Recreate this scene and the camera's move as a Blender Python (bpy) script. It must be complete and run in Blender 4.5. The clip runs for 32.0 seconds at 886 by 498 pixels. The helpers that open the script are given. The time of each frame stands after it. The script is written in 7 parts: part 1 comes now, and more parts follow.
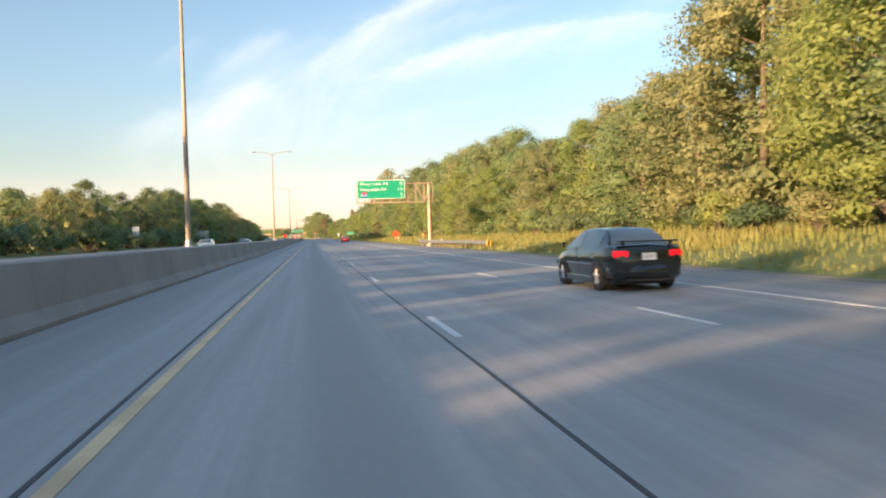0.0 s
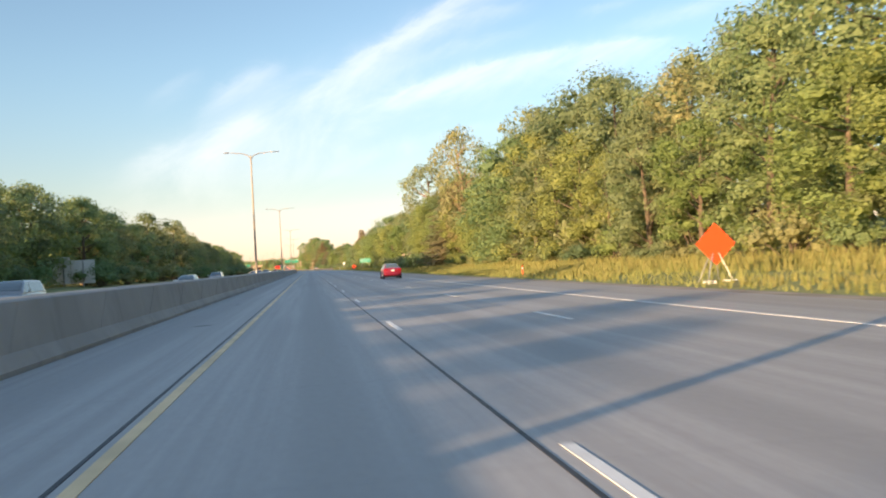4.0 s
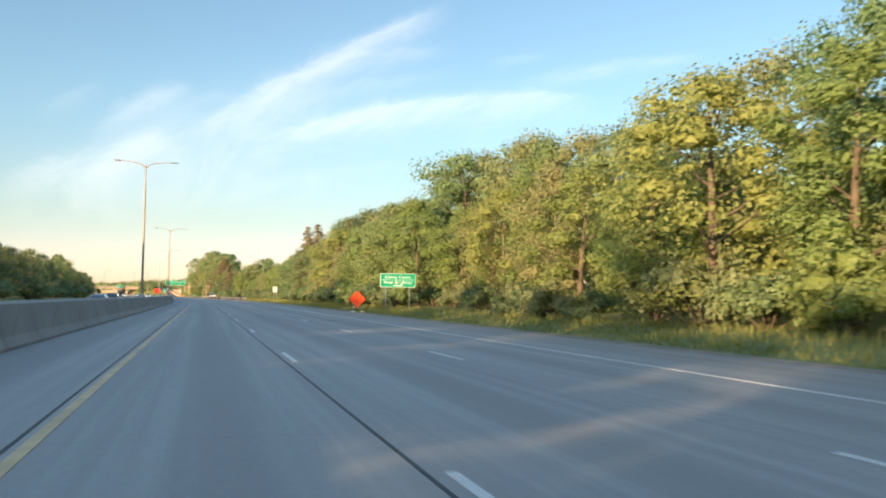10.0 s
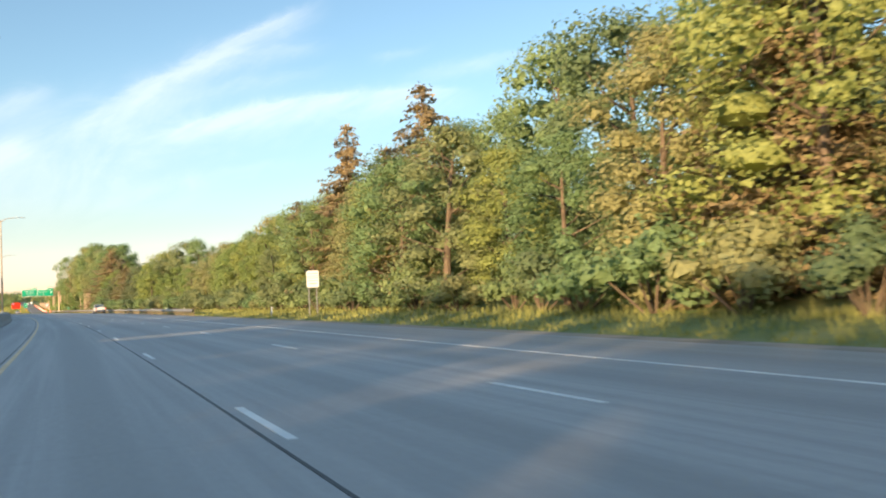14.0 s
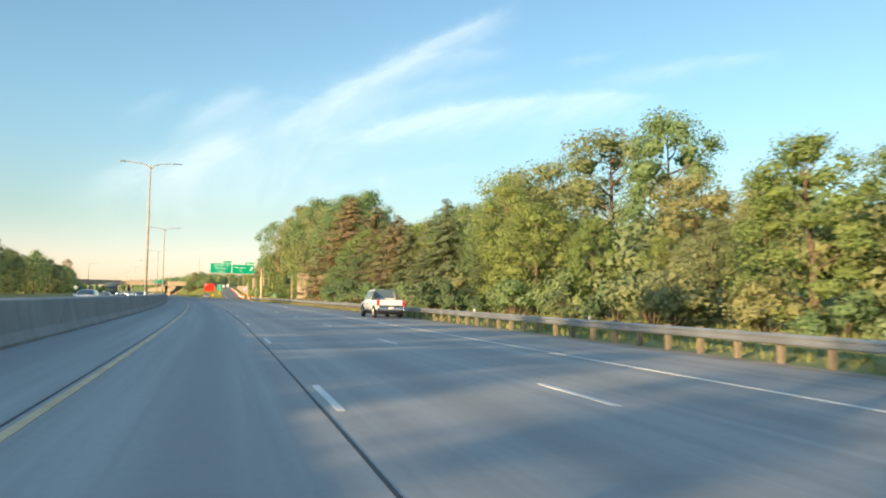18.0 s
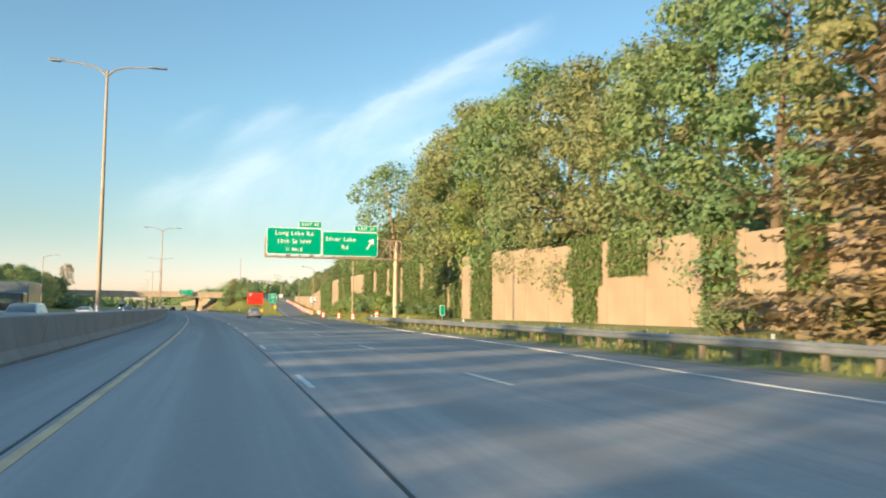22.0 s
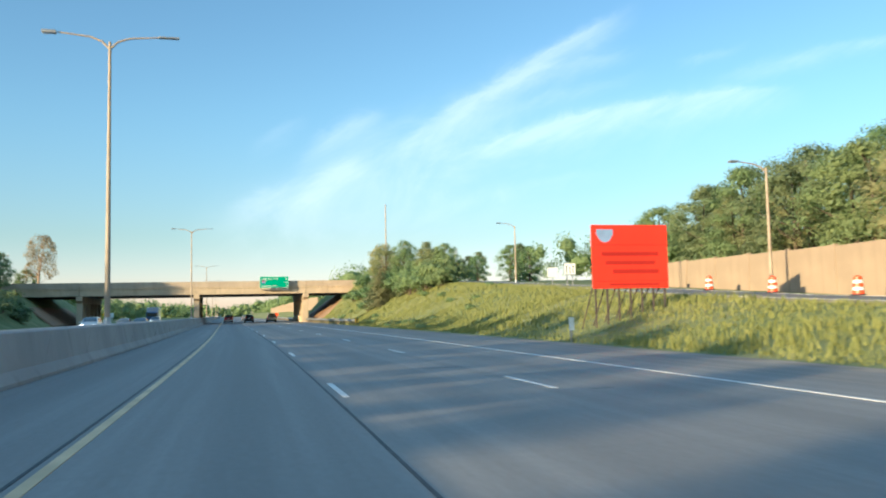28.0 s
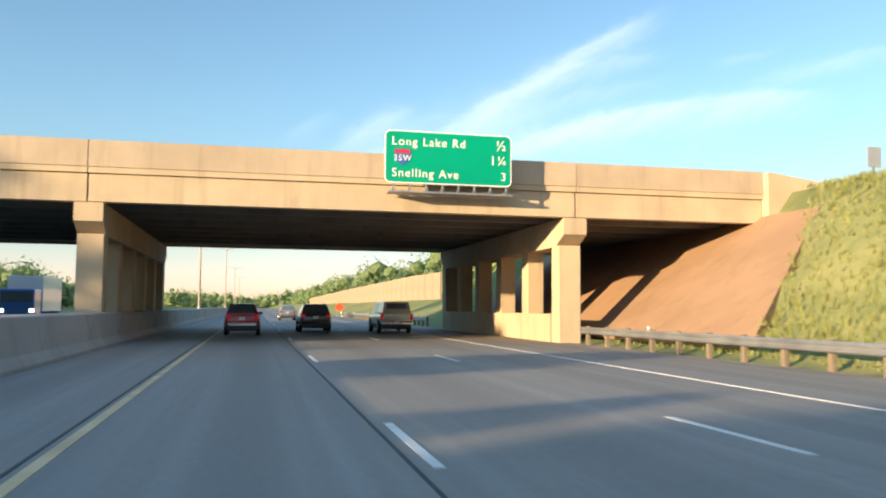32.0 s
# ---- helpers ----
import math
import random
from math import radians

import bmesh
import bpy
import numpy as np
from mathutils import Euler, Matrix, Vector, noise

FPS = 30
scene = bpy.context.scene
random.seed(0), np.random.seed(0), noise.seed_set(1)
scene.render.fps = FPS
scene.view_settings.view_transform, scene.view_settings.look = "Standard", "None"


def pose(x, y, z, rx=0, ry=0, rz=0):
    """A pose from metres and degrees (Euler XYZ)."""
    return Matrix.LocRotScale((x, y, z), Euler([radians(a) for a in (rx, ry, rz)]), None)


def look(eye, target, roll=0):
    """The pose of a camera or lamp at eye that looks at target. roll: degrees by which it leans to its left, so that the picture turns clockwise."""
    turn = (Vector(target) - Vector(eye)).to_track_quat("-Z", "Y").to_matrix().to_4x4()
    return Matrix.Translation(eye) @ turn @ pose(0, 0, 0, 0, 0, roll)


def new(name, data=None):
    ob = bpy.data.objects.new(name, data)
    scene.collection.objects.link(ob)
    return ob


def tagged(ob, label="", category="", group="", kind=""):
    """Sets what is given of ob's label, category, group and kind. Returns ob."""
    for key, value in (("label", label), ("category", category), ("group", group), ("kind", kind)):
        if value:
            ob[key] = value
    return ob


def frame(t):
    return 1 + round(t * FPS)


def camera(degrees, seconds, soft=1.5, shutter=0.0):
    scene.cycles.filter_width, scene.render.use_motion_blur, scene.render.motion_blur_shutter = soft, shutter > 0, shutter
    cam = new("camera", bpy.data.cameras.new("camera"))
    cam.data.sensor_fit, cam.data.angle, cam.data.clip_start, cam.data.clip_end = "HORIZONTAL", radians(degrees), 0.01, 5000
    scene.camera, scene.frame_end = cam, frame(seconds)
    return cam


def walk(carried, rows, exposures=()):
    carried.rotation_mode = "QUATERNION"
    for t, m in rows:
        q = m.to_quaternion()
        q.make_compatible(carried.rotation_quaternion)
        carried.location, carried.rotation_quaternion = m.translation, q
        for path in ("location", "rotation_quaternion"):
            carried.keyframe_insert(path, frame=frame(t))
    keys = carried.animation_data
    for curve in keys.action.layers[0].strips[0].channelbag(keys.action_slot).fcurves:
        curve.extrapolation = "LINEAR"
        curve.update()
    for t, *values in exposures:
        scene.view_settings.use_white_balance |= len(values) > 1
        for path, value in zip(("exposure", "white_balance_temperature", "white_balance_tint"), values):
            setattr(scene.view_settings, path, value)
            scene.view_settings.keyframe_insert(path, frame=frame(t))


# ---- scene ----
from collections import defaultdict

# ---- the road's line: straight, a long bend to the left, straight again ----
BEND_A, BEND_B, BEND_TURN = 446.5, 1000.7, radians(11.765)
BEND_R = (BEND_B - BEND_A) / BEND_TURN
EYE = 1.49


def place(x, s):
    """World x, y and the heading at x metres to the right of the road's line and s metres along it."""
    a = min(max((s - BEND_A) / BEND_R, 0.0), BEND_TURN)
    before, after = min(s - BEND_A, 0.0), max(s - BEND_B, 0.0)
    cx = -(BEND_R - BEND_R * math.cos(a)) - after * math.sin(BEND_TURN)
    cy = BEND_A + BEND_R * math.sin(a) + before + after * math.cos(BEND_TURN)
    return cx + x * math.cos(a), cy + x * math.sin(a), a


def at(x, s, z=0.0, turn=0.0):
    """The pose of a thing that stands beside the road and faces along it."""
    px, py, a = place(x, s)
    return Matrix.Translation((px, py, z)) @ Matrix.Rotation(a + radians(turn), 4, "Z")


def spot(x, s, z=0.0):
    px, py, _ = place(x, s)
    return (px, py, z)


# ---- camera ----
# seconds, metres right of the line, metres along it, yaw, pitch and roll against the road
PATH = [
    (0, -0.21, 3.50, -8.92, -1.05, -1.62),
    (0.5, -0.24, 19.72, -9.24, -1.20, -1.60),
    (1, -0.28, 35.95, -8.92, -0.84, -1.67),
    (1.5, -0.26, 51.98, -8.06, -0.17, -0.96),
    (2, -0.24, 68.02, -7.72, -0.27, -0.65),
    (2.5, -0.24, 84.42, -8.50, -0.40, -1.25),
    (4.5, -0.07, 150.36, -9.13, 1.47, -3.23),
    (5, -0.07, 166.76, -9.01, 1.99, -2.83),
    (5.5, -0.08, 183.00, -9.23, 2.21, -2.60),
    (6, -0.10, 199.25, -9.32, 2.04, -2.36),
    (6.5, -0.09, 215.80, -9.38, 1.75, -1.86),
    (7, -0.09, 232.35, -9.56, 1.85, -1.27),
    (7.5, -0.10, 248.71, -9.22, 2.52, -0.86),
    (8, -0.12, 265.07, -8.63, 3.20, -0.65),
    (8.5, -0.14, 281.45, -10.13, 2.71, -0.32),
    (9, -0.16, 297.83, -13.57, 2.60, 0.12),
    (9.5, -0.21, 314.66, -15.32, 3.10, 0.76),
    (10, -0.25, 331.48, -16.17, 3.33, 0.60),
    (10.5, -0.22, 347.84, -17.77, 3.57, 0.02),
    (11, -0.18, 364.20, -18.99, 2.90, -0.26),
    (11.5, -0.18, 380.60, -18.99, 2.90, -0.36),
    (12, -0.21, 397.20, -18.80, 3.10, -0.78),
    (13, -0.21, 430.38, -24.04, 2.89, -2.56),
    (14, -0.28, 463.69, -24.20, 2.90, -2.63),
    (15, -0.10, 496.96, -21.52, 3.02, -1.55),
    (17.5, 0.28, 582.31, -14.22, 3.52, 1.41),
    (18, 0.28, 598.71, -14.70, 3.39, 1.11),
    (18.5, 0.22, 615.08, -15.08, 3.77, 0.99),
    (19, 0.16, 631.44, -16.23, 4.14, 0.86),
    (19.5, 0.12, 648.73, -16.75, 4.46, 0.62),
    (20, 0.07, 666.02, -16.74, 4.78, -0.22),
    (20.5, 0.04, 682.66, -16.62, 4.96, 0.05),
    (21, 0.00, 699.31, -16.12, 4.61, -0.08),
    (21.5, 0.05, 715.07, -15.54, 4.73, -0.05),
    (22, 0.09, 730.84, -14.82, 4.20, 0.57),
    (22.5, 0.14, 747.22, -14.01, 3.69, 0.91),
    (23, 0.20, 763.60, -13.45, 3.44, 1.15),
    (23.5, 0.22, 781.02, -13.16, 3.62, 1.24),
    (24, 0.24, 798.45, -12.98, 3.66, 0.83),
    (24.5, 0.31, 815.11, -12.79, 3.77, 0.75),
    (25, 0.39, 831.77, -12.60, 3.87, 1.17),
    (25.5, 0.39, 848.17, -12.69, 4.26, 0.87),
    (28, 0.11, 929.88, -13.16, 4.31, -1.16),
    (29, -0.00, 961.20, -12.79, 3.98, -0.94),
    (30, -0.07, 993.76, -12.41, 3.76, 0.31),
    (31, 0.03, 1026.47, -10.55, 2.92, 1.32),
    (32, 0.09, 1059.12, -12.86, 4.09, 0.46),
]


def eye_pose(x, s, yaw, pitch, roll):
    px, py, a = place(x, s)
    yaw, pitch = a + radians(yaw), radians(pitch)
    ahead = Vector((-math.sin(yaw) * math.cos(pitch), math.cos(yaw) * math.cos(pitch), math.sin(pitch)))
    eye = Vector((px, py, EYE))
    return look(eye, eye + ahead * 10, roll)


# the film camera meters and balances as it goes: seconds, exposure, temperature, tint
METER = [(0.0, 1.31, 6900.0, 16.0), (3.0, 1.30, 6850.0, 14.0), (6.0, 1.31, 6950.0, 13.0), (9.0, 1.24, 6700.0, 8.0), (12.0, 1.25, 6700.0, 8.0), (15.0, 1.29, 6600.0, 7.0), (19.0, 1.16, 6320.0, 1.0), (22.0, 1.14, 6150.0, 1.0), (25.0, 1.11, 5750.0, -1.0), (28.0, 1.17, 5600.0, -2.0), (29.5, 1.22, 5680.0, -2.0), (31.0, 1.33, 5950.0, 0.0), (32.0, 1.33, 6220.0, 6.0)]
cam = camera(56.2, 32.0, soft=1.95, shutter=0.15)
walk(cam, [(t, eye_pose(x, s, yaw, pitch, roll)) for t, x, s, yaw, pitch, roll in PATH], exposures=METER)

# ---- light ----
SUN_EL, SUN_AZ = 8.6, 231.0  # degrees up; compass from +y clockwise, behind and to the left
sun_data = bpy.data.lights.new("sun", "SUN")
sun_data.energy, sun_data.angle, sun_data.color = 5.0, radians(0.6), (1.0, 0.71, 0.41)
sun = new("sun", sun_data)
sun_way = Vector((math.sin(radians(SUN_AZ)) * math.cos(radians(SUN_EL)), math.cos(radians(SUN_AZ)) * math.cos(radians(SUN_EL)), math.sin(radians(SUN_EL))))
sun.matrix_world = look(sun_way * 100, (0, 0, 0))


class Nodes:
    """Shorthand for building a node tree."""

    def __init__(self, tree):
        self.tree = tree

    def add(self, kind, **sets):
        node = self.tree.nodes.new(kind)
        for key, value in sets.items():
            if key == "operation":
                node.operation = value
            elif key == "data_type":
                node.data_type = value
            elif key == "blend_type":
                node.blend_type = value
            elif key == "noise_dimensions":
                node.noise_dimensions = value
        return node

    def put(self, socket, value):
        if isinstance(value, bpy.types.NodeSocket):
            self.tree.links.new(value, socket)
        elif value is not None:
            socket.default_value = value

    def math(self, op, a, b=None, c=None, clamp=False):
        n = self.add("ShaderNodeMath", operation=op)
        n.use_clamp = clamp
        self.put(n.inputs[0], a)
        self.put(n.inputs[1], b)
        self.put(n.inputs[2], c)
        return n.outputs[0]

    def mix(self, fac, a, b, blend="MIX"):
        n = self.add("ShaderNodeMix", data_type="RGBA", blend_type=blend)
        self.put(n.inputs[0], fac)
        self.put(n.inputs[6], a)
        self.put(n.inputs[7], b)
        return n.outputs[2]

    def noise(self, vector, scale, detail=4.0, rough=0.55, distortion=0.0):
        n = self.add("ShaderNodeTexNoise")
        self.put(n.inputs["Vector"], vector)
        self.put(n.inputs["Scale"], scale)
        self.put(n.inputs["Detail"], detail)
        self.put(n.inputs["Roughness"], rough)
        self.put(n.inputs["Distortion"], distortion)
        return n.outputs[0]

    def ramp(self, value, low, high, to_low=0.0, to_high=1.0):
        n = self.add("ShaderNodeMapRange")
        n.interpolation_type = "SMOOTHSTEP"
        self.put(n.inputs[0], value)
        for i, v in enumerate((low, high, to_low, to_high)):
            self.put(n.inputs[1 + i], v)
        return n.outputs[0]

    def xyz(self, vector):
        n = self.add("ShaderNodeSeparateXYZ")
        self.put(n.inputs[0], vector)
        return n.outputs

    def join(self, x, y, z=0.0):
        n = self.add("ShaderNodeCombineXYZ")
        for i, v in enumerate((x, y, z)):
            self.put(n.inputs[i], v)
        return n.outputs[0]

    def map(self, vector, scale=(1, 1, 1), rot=(0, 0, 0)):
        n = self.add("ShaderNodeMapping")
        self.put(n.inputs[0], vector)
        n.inputs["Scale"].default_value = scale
        n.inputs["Rotation"].default_value = rot
        return n.outputs[0]


def build_world():
    world = bpy.data.worlds.new("evening_sky")
    scene.world = world
    world.use_nodes = True
    t = Nodes(world.node_tree)
    world.node_tree.nodes.clear()
    sky = t.add("ShaderNodeTexSky")
    sky.sky_type, sky.sun_disc = "NISHITA", False
    sky.sun_elevation, sky.sun_rotation = radians(SUN_EL + 1.4), radians(SUN_AZ)
    sky.air_density, sky.dust_density, sky.ozone_density = 1.0, 0.45, 1.6
    way = t.add("ShaderNodeTexCoord").outputs["Generated"]
    x, y, z = t.xyz(way)
    # the cirrus lies on a flat sheet high above: u to the right, v up, as seen looking along the first straight
    ahead = t.math("MAXIMUM", y, 0.05)
    u, v = t.math("DIVIDE", x, ahead), t.math("DIVIDE", z, ahead)

    def sheet(turn, along, across):
        c, k = math.cos(radians(turn)), math.sin(radians(turn))
        p = t.math("ADD", t.math("MULTIPLY", u, c), t.math("MULTIPLY", v, k))
        q = t.math("SUBTRACT", t.math("MULTIPLY", v, c), t.math("MULTIPLY", u, k))
        return t.join(t.math("MULTIPLY", p, along), t.math("MULTIPLY", q, across))

    wisp = t.noise(sheet(26, 4.5, 26), 1.0, 6, 0.6, 0.6)
    fine = t.noise(sheet(30, 9, 70), 1.0, 5, 0.6, 0.8)
    soft = t.noise(sheet(24, 4.5, 9), 1.0, 5, 0.55, 0.4)

    # eddies fray the edges of every band of cloud
    sway = t.math("MULTIPLY", t.math("SUBTRACT", soft, 0.5), 0.030)
    fray = t.math("MULTIPLY", t.math("SUBTRACT", t.noise(sheet(22, 16, 34), 1.0, 6, 0.65, 0.9), 0.5), 0.026)

    def streak(points, above, below, amount, fade=0.05, order=2):
        """A band of cirrus along a curve: crisp on its upper edge, trailing off below it."""
        us, vs = zip(*points)
        line = None
        for c in np.polyfit(us, vs, order):
            line = float(c) if line is None else t.math("MULTIPLY_ADD", line, u, float(c))
        off = t.math("SUBTRACT", t.math("ADD", v, t.math("ADD", sway, fray)), line)
        width = t.mix(t.ramp(off, -0.004, 0.004), (below, below, below, 1), (above, above, above, 1))
        off = t.math("DIVIDE", off, width)
        band = t.math("POWER", 2.718, t.math("MULTIPLY", t.math("MULTIPLY", off, off), -1.0))
        ends = t.math("MULTIPLY", t.ramp(u, us[0] - fade, us[0] + fade), t.ramp(u, us[-1] + fade, us[-1] - fade))
        return t.math("MULTIPLY", t.math("MULTIPLY", band, ends), amount)

    def gather(bands):
        total = bands[0]
        for b in bands[1:]:
            total = t.math("ADD", total, b)
        return total

    bright = gather([
        streak([(0.02, 0.212), (0.076, 0.246), (0.13, 0.286), (0.185, 0.313), (0.265, 0.357)], 0.009, 0.020, 1.0),
        streak([(0.10, 0.262), (0.171, 0.289), (0.27, 0.315)], 0.007, 0.014, 0.55),
        streak([(0.12, 0.235), (0.2, 0.262), (0.28, 0.283)], 0.006, 0.012, 0.22),
        streak([(0.077, 0.188), (0.164, 0.217), (0.227, 0.228), (0.299, 0.248), (0.396, 0.264), (0.474, 0.262)], 0.008, 0.022, 0.75),
        streak([(-0.106, 0.197), (-0.082, 0.215), (-0.033, 0.234)], 0.012, 0.024, 0.95, 0.03),
        streak([(-0.113, 0.147), (-0.088, 0.165), (-0.05, 0.180)], 0.013, 0.020, 0.85, 0.03),
        streak([(-0.17, 0.205), (-0.14, 0.222), (-0.12, 0.23)], 0.008, 0.014, 0.22, 0.02),
        streak([(-0.194, 0.130), (-0.147, 0.146), (-0.112, 0.155)], 0.010, 0.022, 0.5, 0.03),
        streak([(0.42, 0.287), (0.539, 0.318), (0.64, 0.336)], 0.008, 0.014, 0.45),
        streak([(0.36, 0.305), (0.40, 0.315), (0.43, 0.324)], 0.005, 0.007, 0.25, 0.02),
    ])
    veils = gather([
        streak([(-0.20, 0.118), (-0.10, 0.140), (0.0, 0.185), (0.10, 0.215)], 0.030, 0.050, 0.55, 0.08),
        streak([(-0.10, 0.165), (0.0, 0.205), (0.10, 0.25), (0.22, 0.305)], 0.028, 0.050, 0.42, 0.08),
        streak([(0.0, 0.150), (0.12, 0.190), (0.25, 0.225), (0.40, 0.245)], 0.025, 0.040, 0.38, 0.08),
        streak([(0.045, 0.122), (0.131, 0.146), (0.24, 0.164)], 0.007, 0.009, 0.28, 0.05),
        streak([(-0.16, 0.09), (0.0, 0.115), (0.14, 0.135)], 0.035, 0.040, 0.30, 0.1),
    ])
    puff = t.ramp(t.noise(sheet(26, 7.0, 13.0), 1.0, 6, 0.62, 0.6), 0.30, 0.70, 0.30, 1.0)
    comb = t.math("ADD", t.math("MULTIPLY", t.ramp(wisp, 0.34, 0.70), 0.55), t.math("ADD", 0.38, t.math("MULTIPLY", t.ramp(fine, 0.35, 0.7), 0.22)))
    cover = t.math("ADD", t.math("MULTIPLY", bright, comb), t.math("MULTIPLY", veils, puff), clamp=True)
    cover = t.math("MULTIPLY", cover, t.ramp(y, 0.1, 0.3))
    tint = t.mix(t.ramp(z, 0.0, 0.25), (0.76, 0.69, 0.73, 1), (0.87, 0.935, 0.97, 1))
    clear = t.mix(1.0, sky.outputs[0], tint, "MULTIPLY")
    # dusty light along the horizon
    clear = t.mix(1.0, clear, t.mix(t.ramp(z, -0.01, 0.10), (1.52, 1.36, 1.80, 1), (1, 1, 1, 1)), "MULTIPLY")
    cloud = t.mix(0.65, clear, (5.8, 5.6, 5.5, 1))
    colour = t.mix(t.math("MULTIPLY", cover, 0.54), clear, cloud)
    # added fill light: the unseen sky overhead is brightened to lift the shade
    overhead_fill = t.mix(t.ramp(t.noise(sheet(26, 1.5, 4), 1.0, 4, 0.6), 0.3, 0.7), (2.1, 1.95, 1.8, 1), (2.6, 2.4, 2.25, 1))
    colour = t.mix(t.ramp(z, 0.36, 0.85), colour, t.mix(1.0, colour, overhead_fill, "MULTIPLY"))
    bg = t.add("ShaderNodeBackground")
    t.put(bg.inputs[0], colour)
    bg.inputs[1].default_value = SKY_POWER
    out = t.add("ShaderNodeOutputWorld")
    t.put(out.inputs[0], bg.outputs[0])


SKY_POWER = 0.11
build_world()


# ---- materials ----
def principled(name):
    m = bpy.data.materials.new(name)
    m.use_nodes = True
    t = Nodes(m.node_tree)
    return m, t, m.node_tree.nodes["Principled BSDF"]


def plain(name, colour, rough=0.6, metal=0.0, vary=0.12, scale=6.0, bump=0.0, coat=0.0, emit=None):
    """A surface of one colour with grain and larger stains."""
    m, t, p = principled(name)
    co = t.add("ShaderNodeTexCoord").outputs["Object"]
    big, small = t.noise(co, scale * 0.16, 3), t.noise(co, scale * 4, 5)
    c = (*colour, 1)
    dark, light = [tuple(v * k for v in colour) + (1,) for k in (1 - vary * 1.6, 1 + vary)]
    tone = t.mix(t.ramp(big, 0.3, 0.7), dark, light)
    tone = t.mix(t.math("MULTIPLY", t.ramp(small, 0.35, 0.7), 0.5), tone, c)
    t.put(p.inputs["Base Color"], tone)
    p.inputs["Metallic"].default_value = metal
    t.put(p.inputs["Roughness"], t.ramp(small, 0.3, 0.7, max(rough - 0.08, 0.02), min(rough + 0.08, 1)))
    p.inputs["Coat Weight"].default_value = coat
    if bump:
        b = t.add("ShaderNodeBump")
        b.inputs["Strength"].default_value = bump
        b.inputs["Distance"].default_value = 0.02
        t.put(b.inputs["Height"], small)
        t.put(p.inputs["Normal"], b.outputs[0])
    if emit:
        p.inputs["Emission Color"].default_value = (*emit[0], 1)
        p.inputs["Emission Strength"].default_value = emit[1]
    return m


def road_material(name, colour, lanes):
    """Worn concrete: wheel tracks and oil bands run along it, by the strip's own coordinates (metres across and along)."""
    m, t, p = principled(name)
    uv = t.add("ShaderNodeTexCoord").outputs["UV"]
    u, v, _ = t.xyz(uv)
    long = t.noise(t.map(uv, (2.2, 0.035, 1)), 1.0, 4, 0.6)
    patch = t.noise(t.map(uv, (0.25, 0.03, 1)), 1.0, 3, 0.5)
    grain = t.noise(t.map(uv, (9, 9, 1)), 1.0, 6, 0.7)
    tone = t.mix(t.ramp(long, 0.3, 0.72), tuple(c * 0.84 for c in colour) + (1,), tuple(c * 1.1 for c in colour) + (1,))
    tone = t.mix(t.math("MULTIPLY", t.ramp(patch, 0.42, 0.66), 0.4), tone, tuple(c * 0.78 for c in colour) + (1,))
    if lanes:
        lane = t.math("ADD", t.math("DIVIDE", u, 3.75), 0.49)
        across = t.math("ABSOLUTE", t.math("SUBTRACT", t.math("FRACT", lane), 0.5))
        oil = t.math("MULTIPLY", t.ramp(across, 0.2, 0.03), t.ramp(long, 0.2, 0.62))
        tone = t.mix(t.math("MULTIPLY", oil, 0.5), tone, tuple(c * 0.55 for c in colour) + (1,))
        joint = t.math("ABSOLUTE", t.math("SUBTRACT", t.math("FRACT", t.math("DIVIDE", v, 4.9)), 0.5))
        tone = t.mix(t.math("MULTIPLY", t.ramp(joint, 0.0035, 0.0015), 0.35), tone, tuple(c * 0.4 for c in colour) + (1,))
    tone = t.mix(t.math("MULTIPLY", t.ramp(grain, 0.3, 0.75), 0.25), tone, tuple(c * 0.7 for c in colour) + (1,))
    # the tone turns darker and browner along the last stretch
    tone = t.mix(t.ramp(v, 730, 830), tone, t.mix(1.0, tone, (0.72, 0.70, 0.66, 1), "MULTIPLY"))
    t.put(p.inputs["Base Color"], tone)
    t.put(p.inputs["Roughness"], t.ramp(grain, 0.2, 0.8, 0.62, 0.82))
    b = t.add("ShaderNodeBump")
    b.inputs["Strength"].default_value, b.inputs["Distance"].default_value = 0.25, 0.01
    t.put(b.inputs["Height"], grain)
    t.put(p.inputs["Normal"], b.outputs[0])
    return m


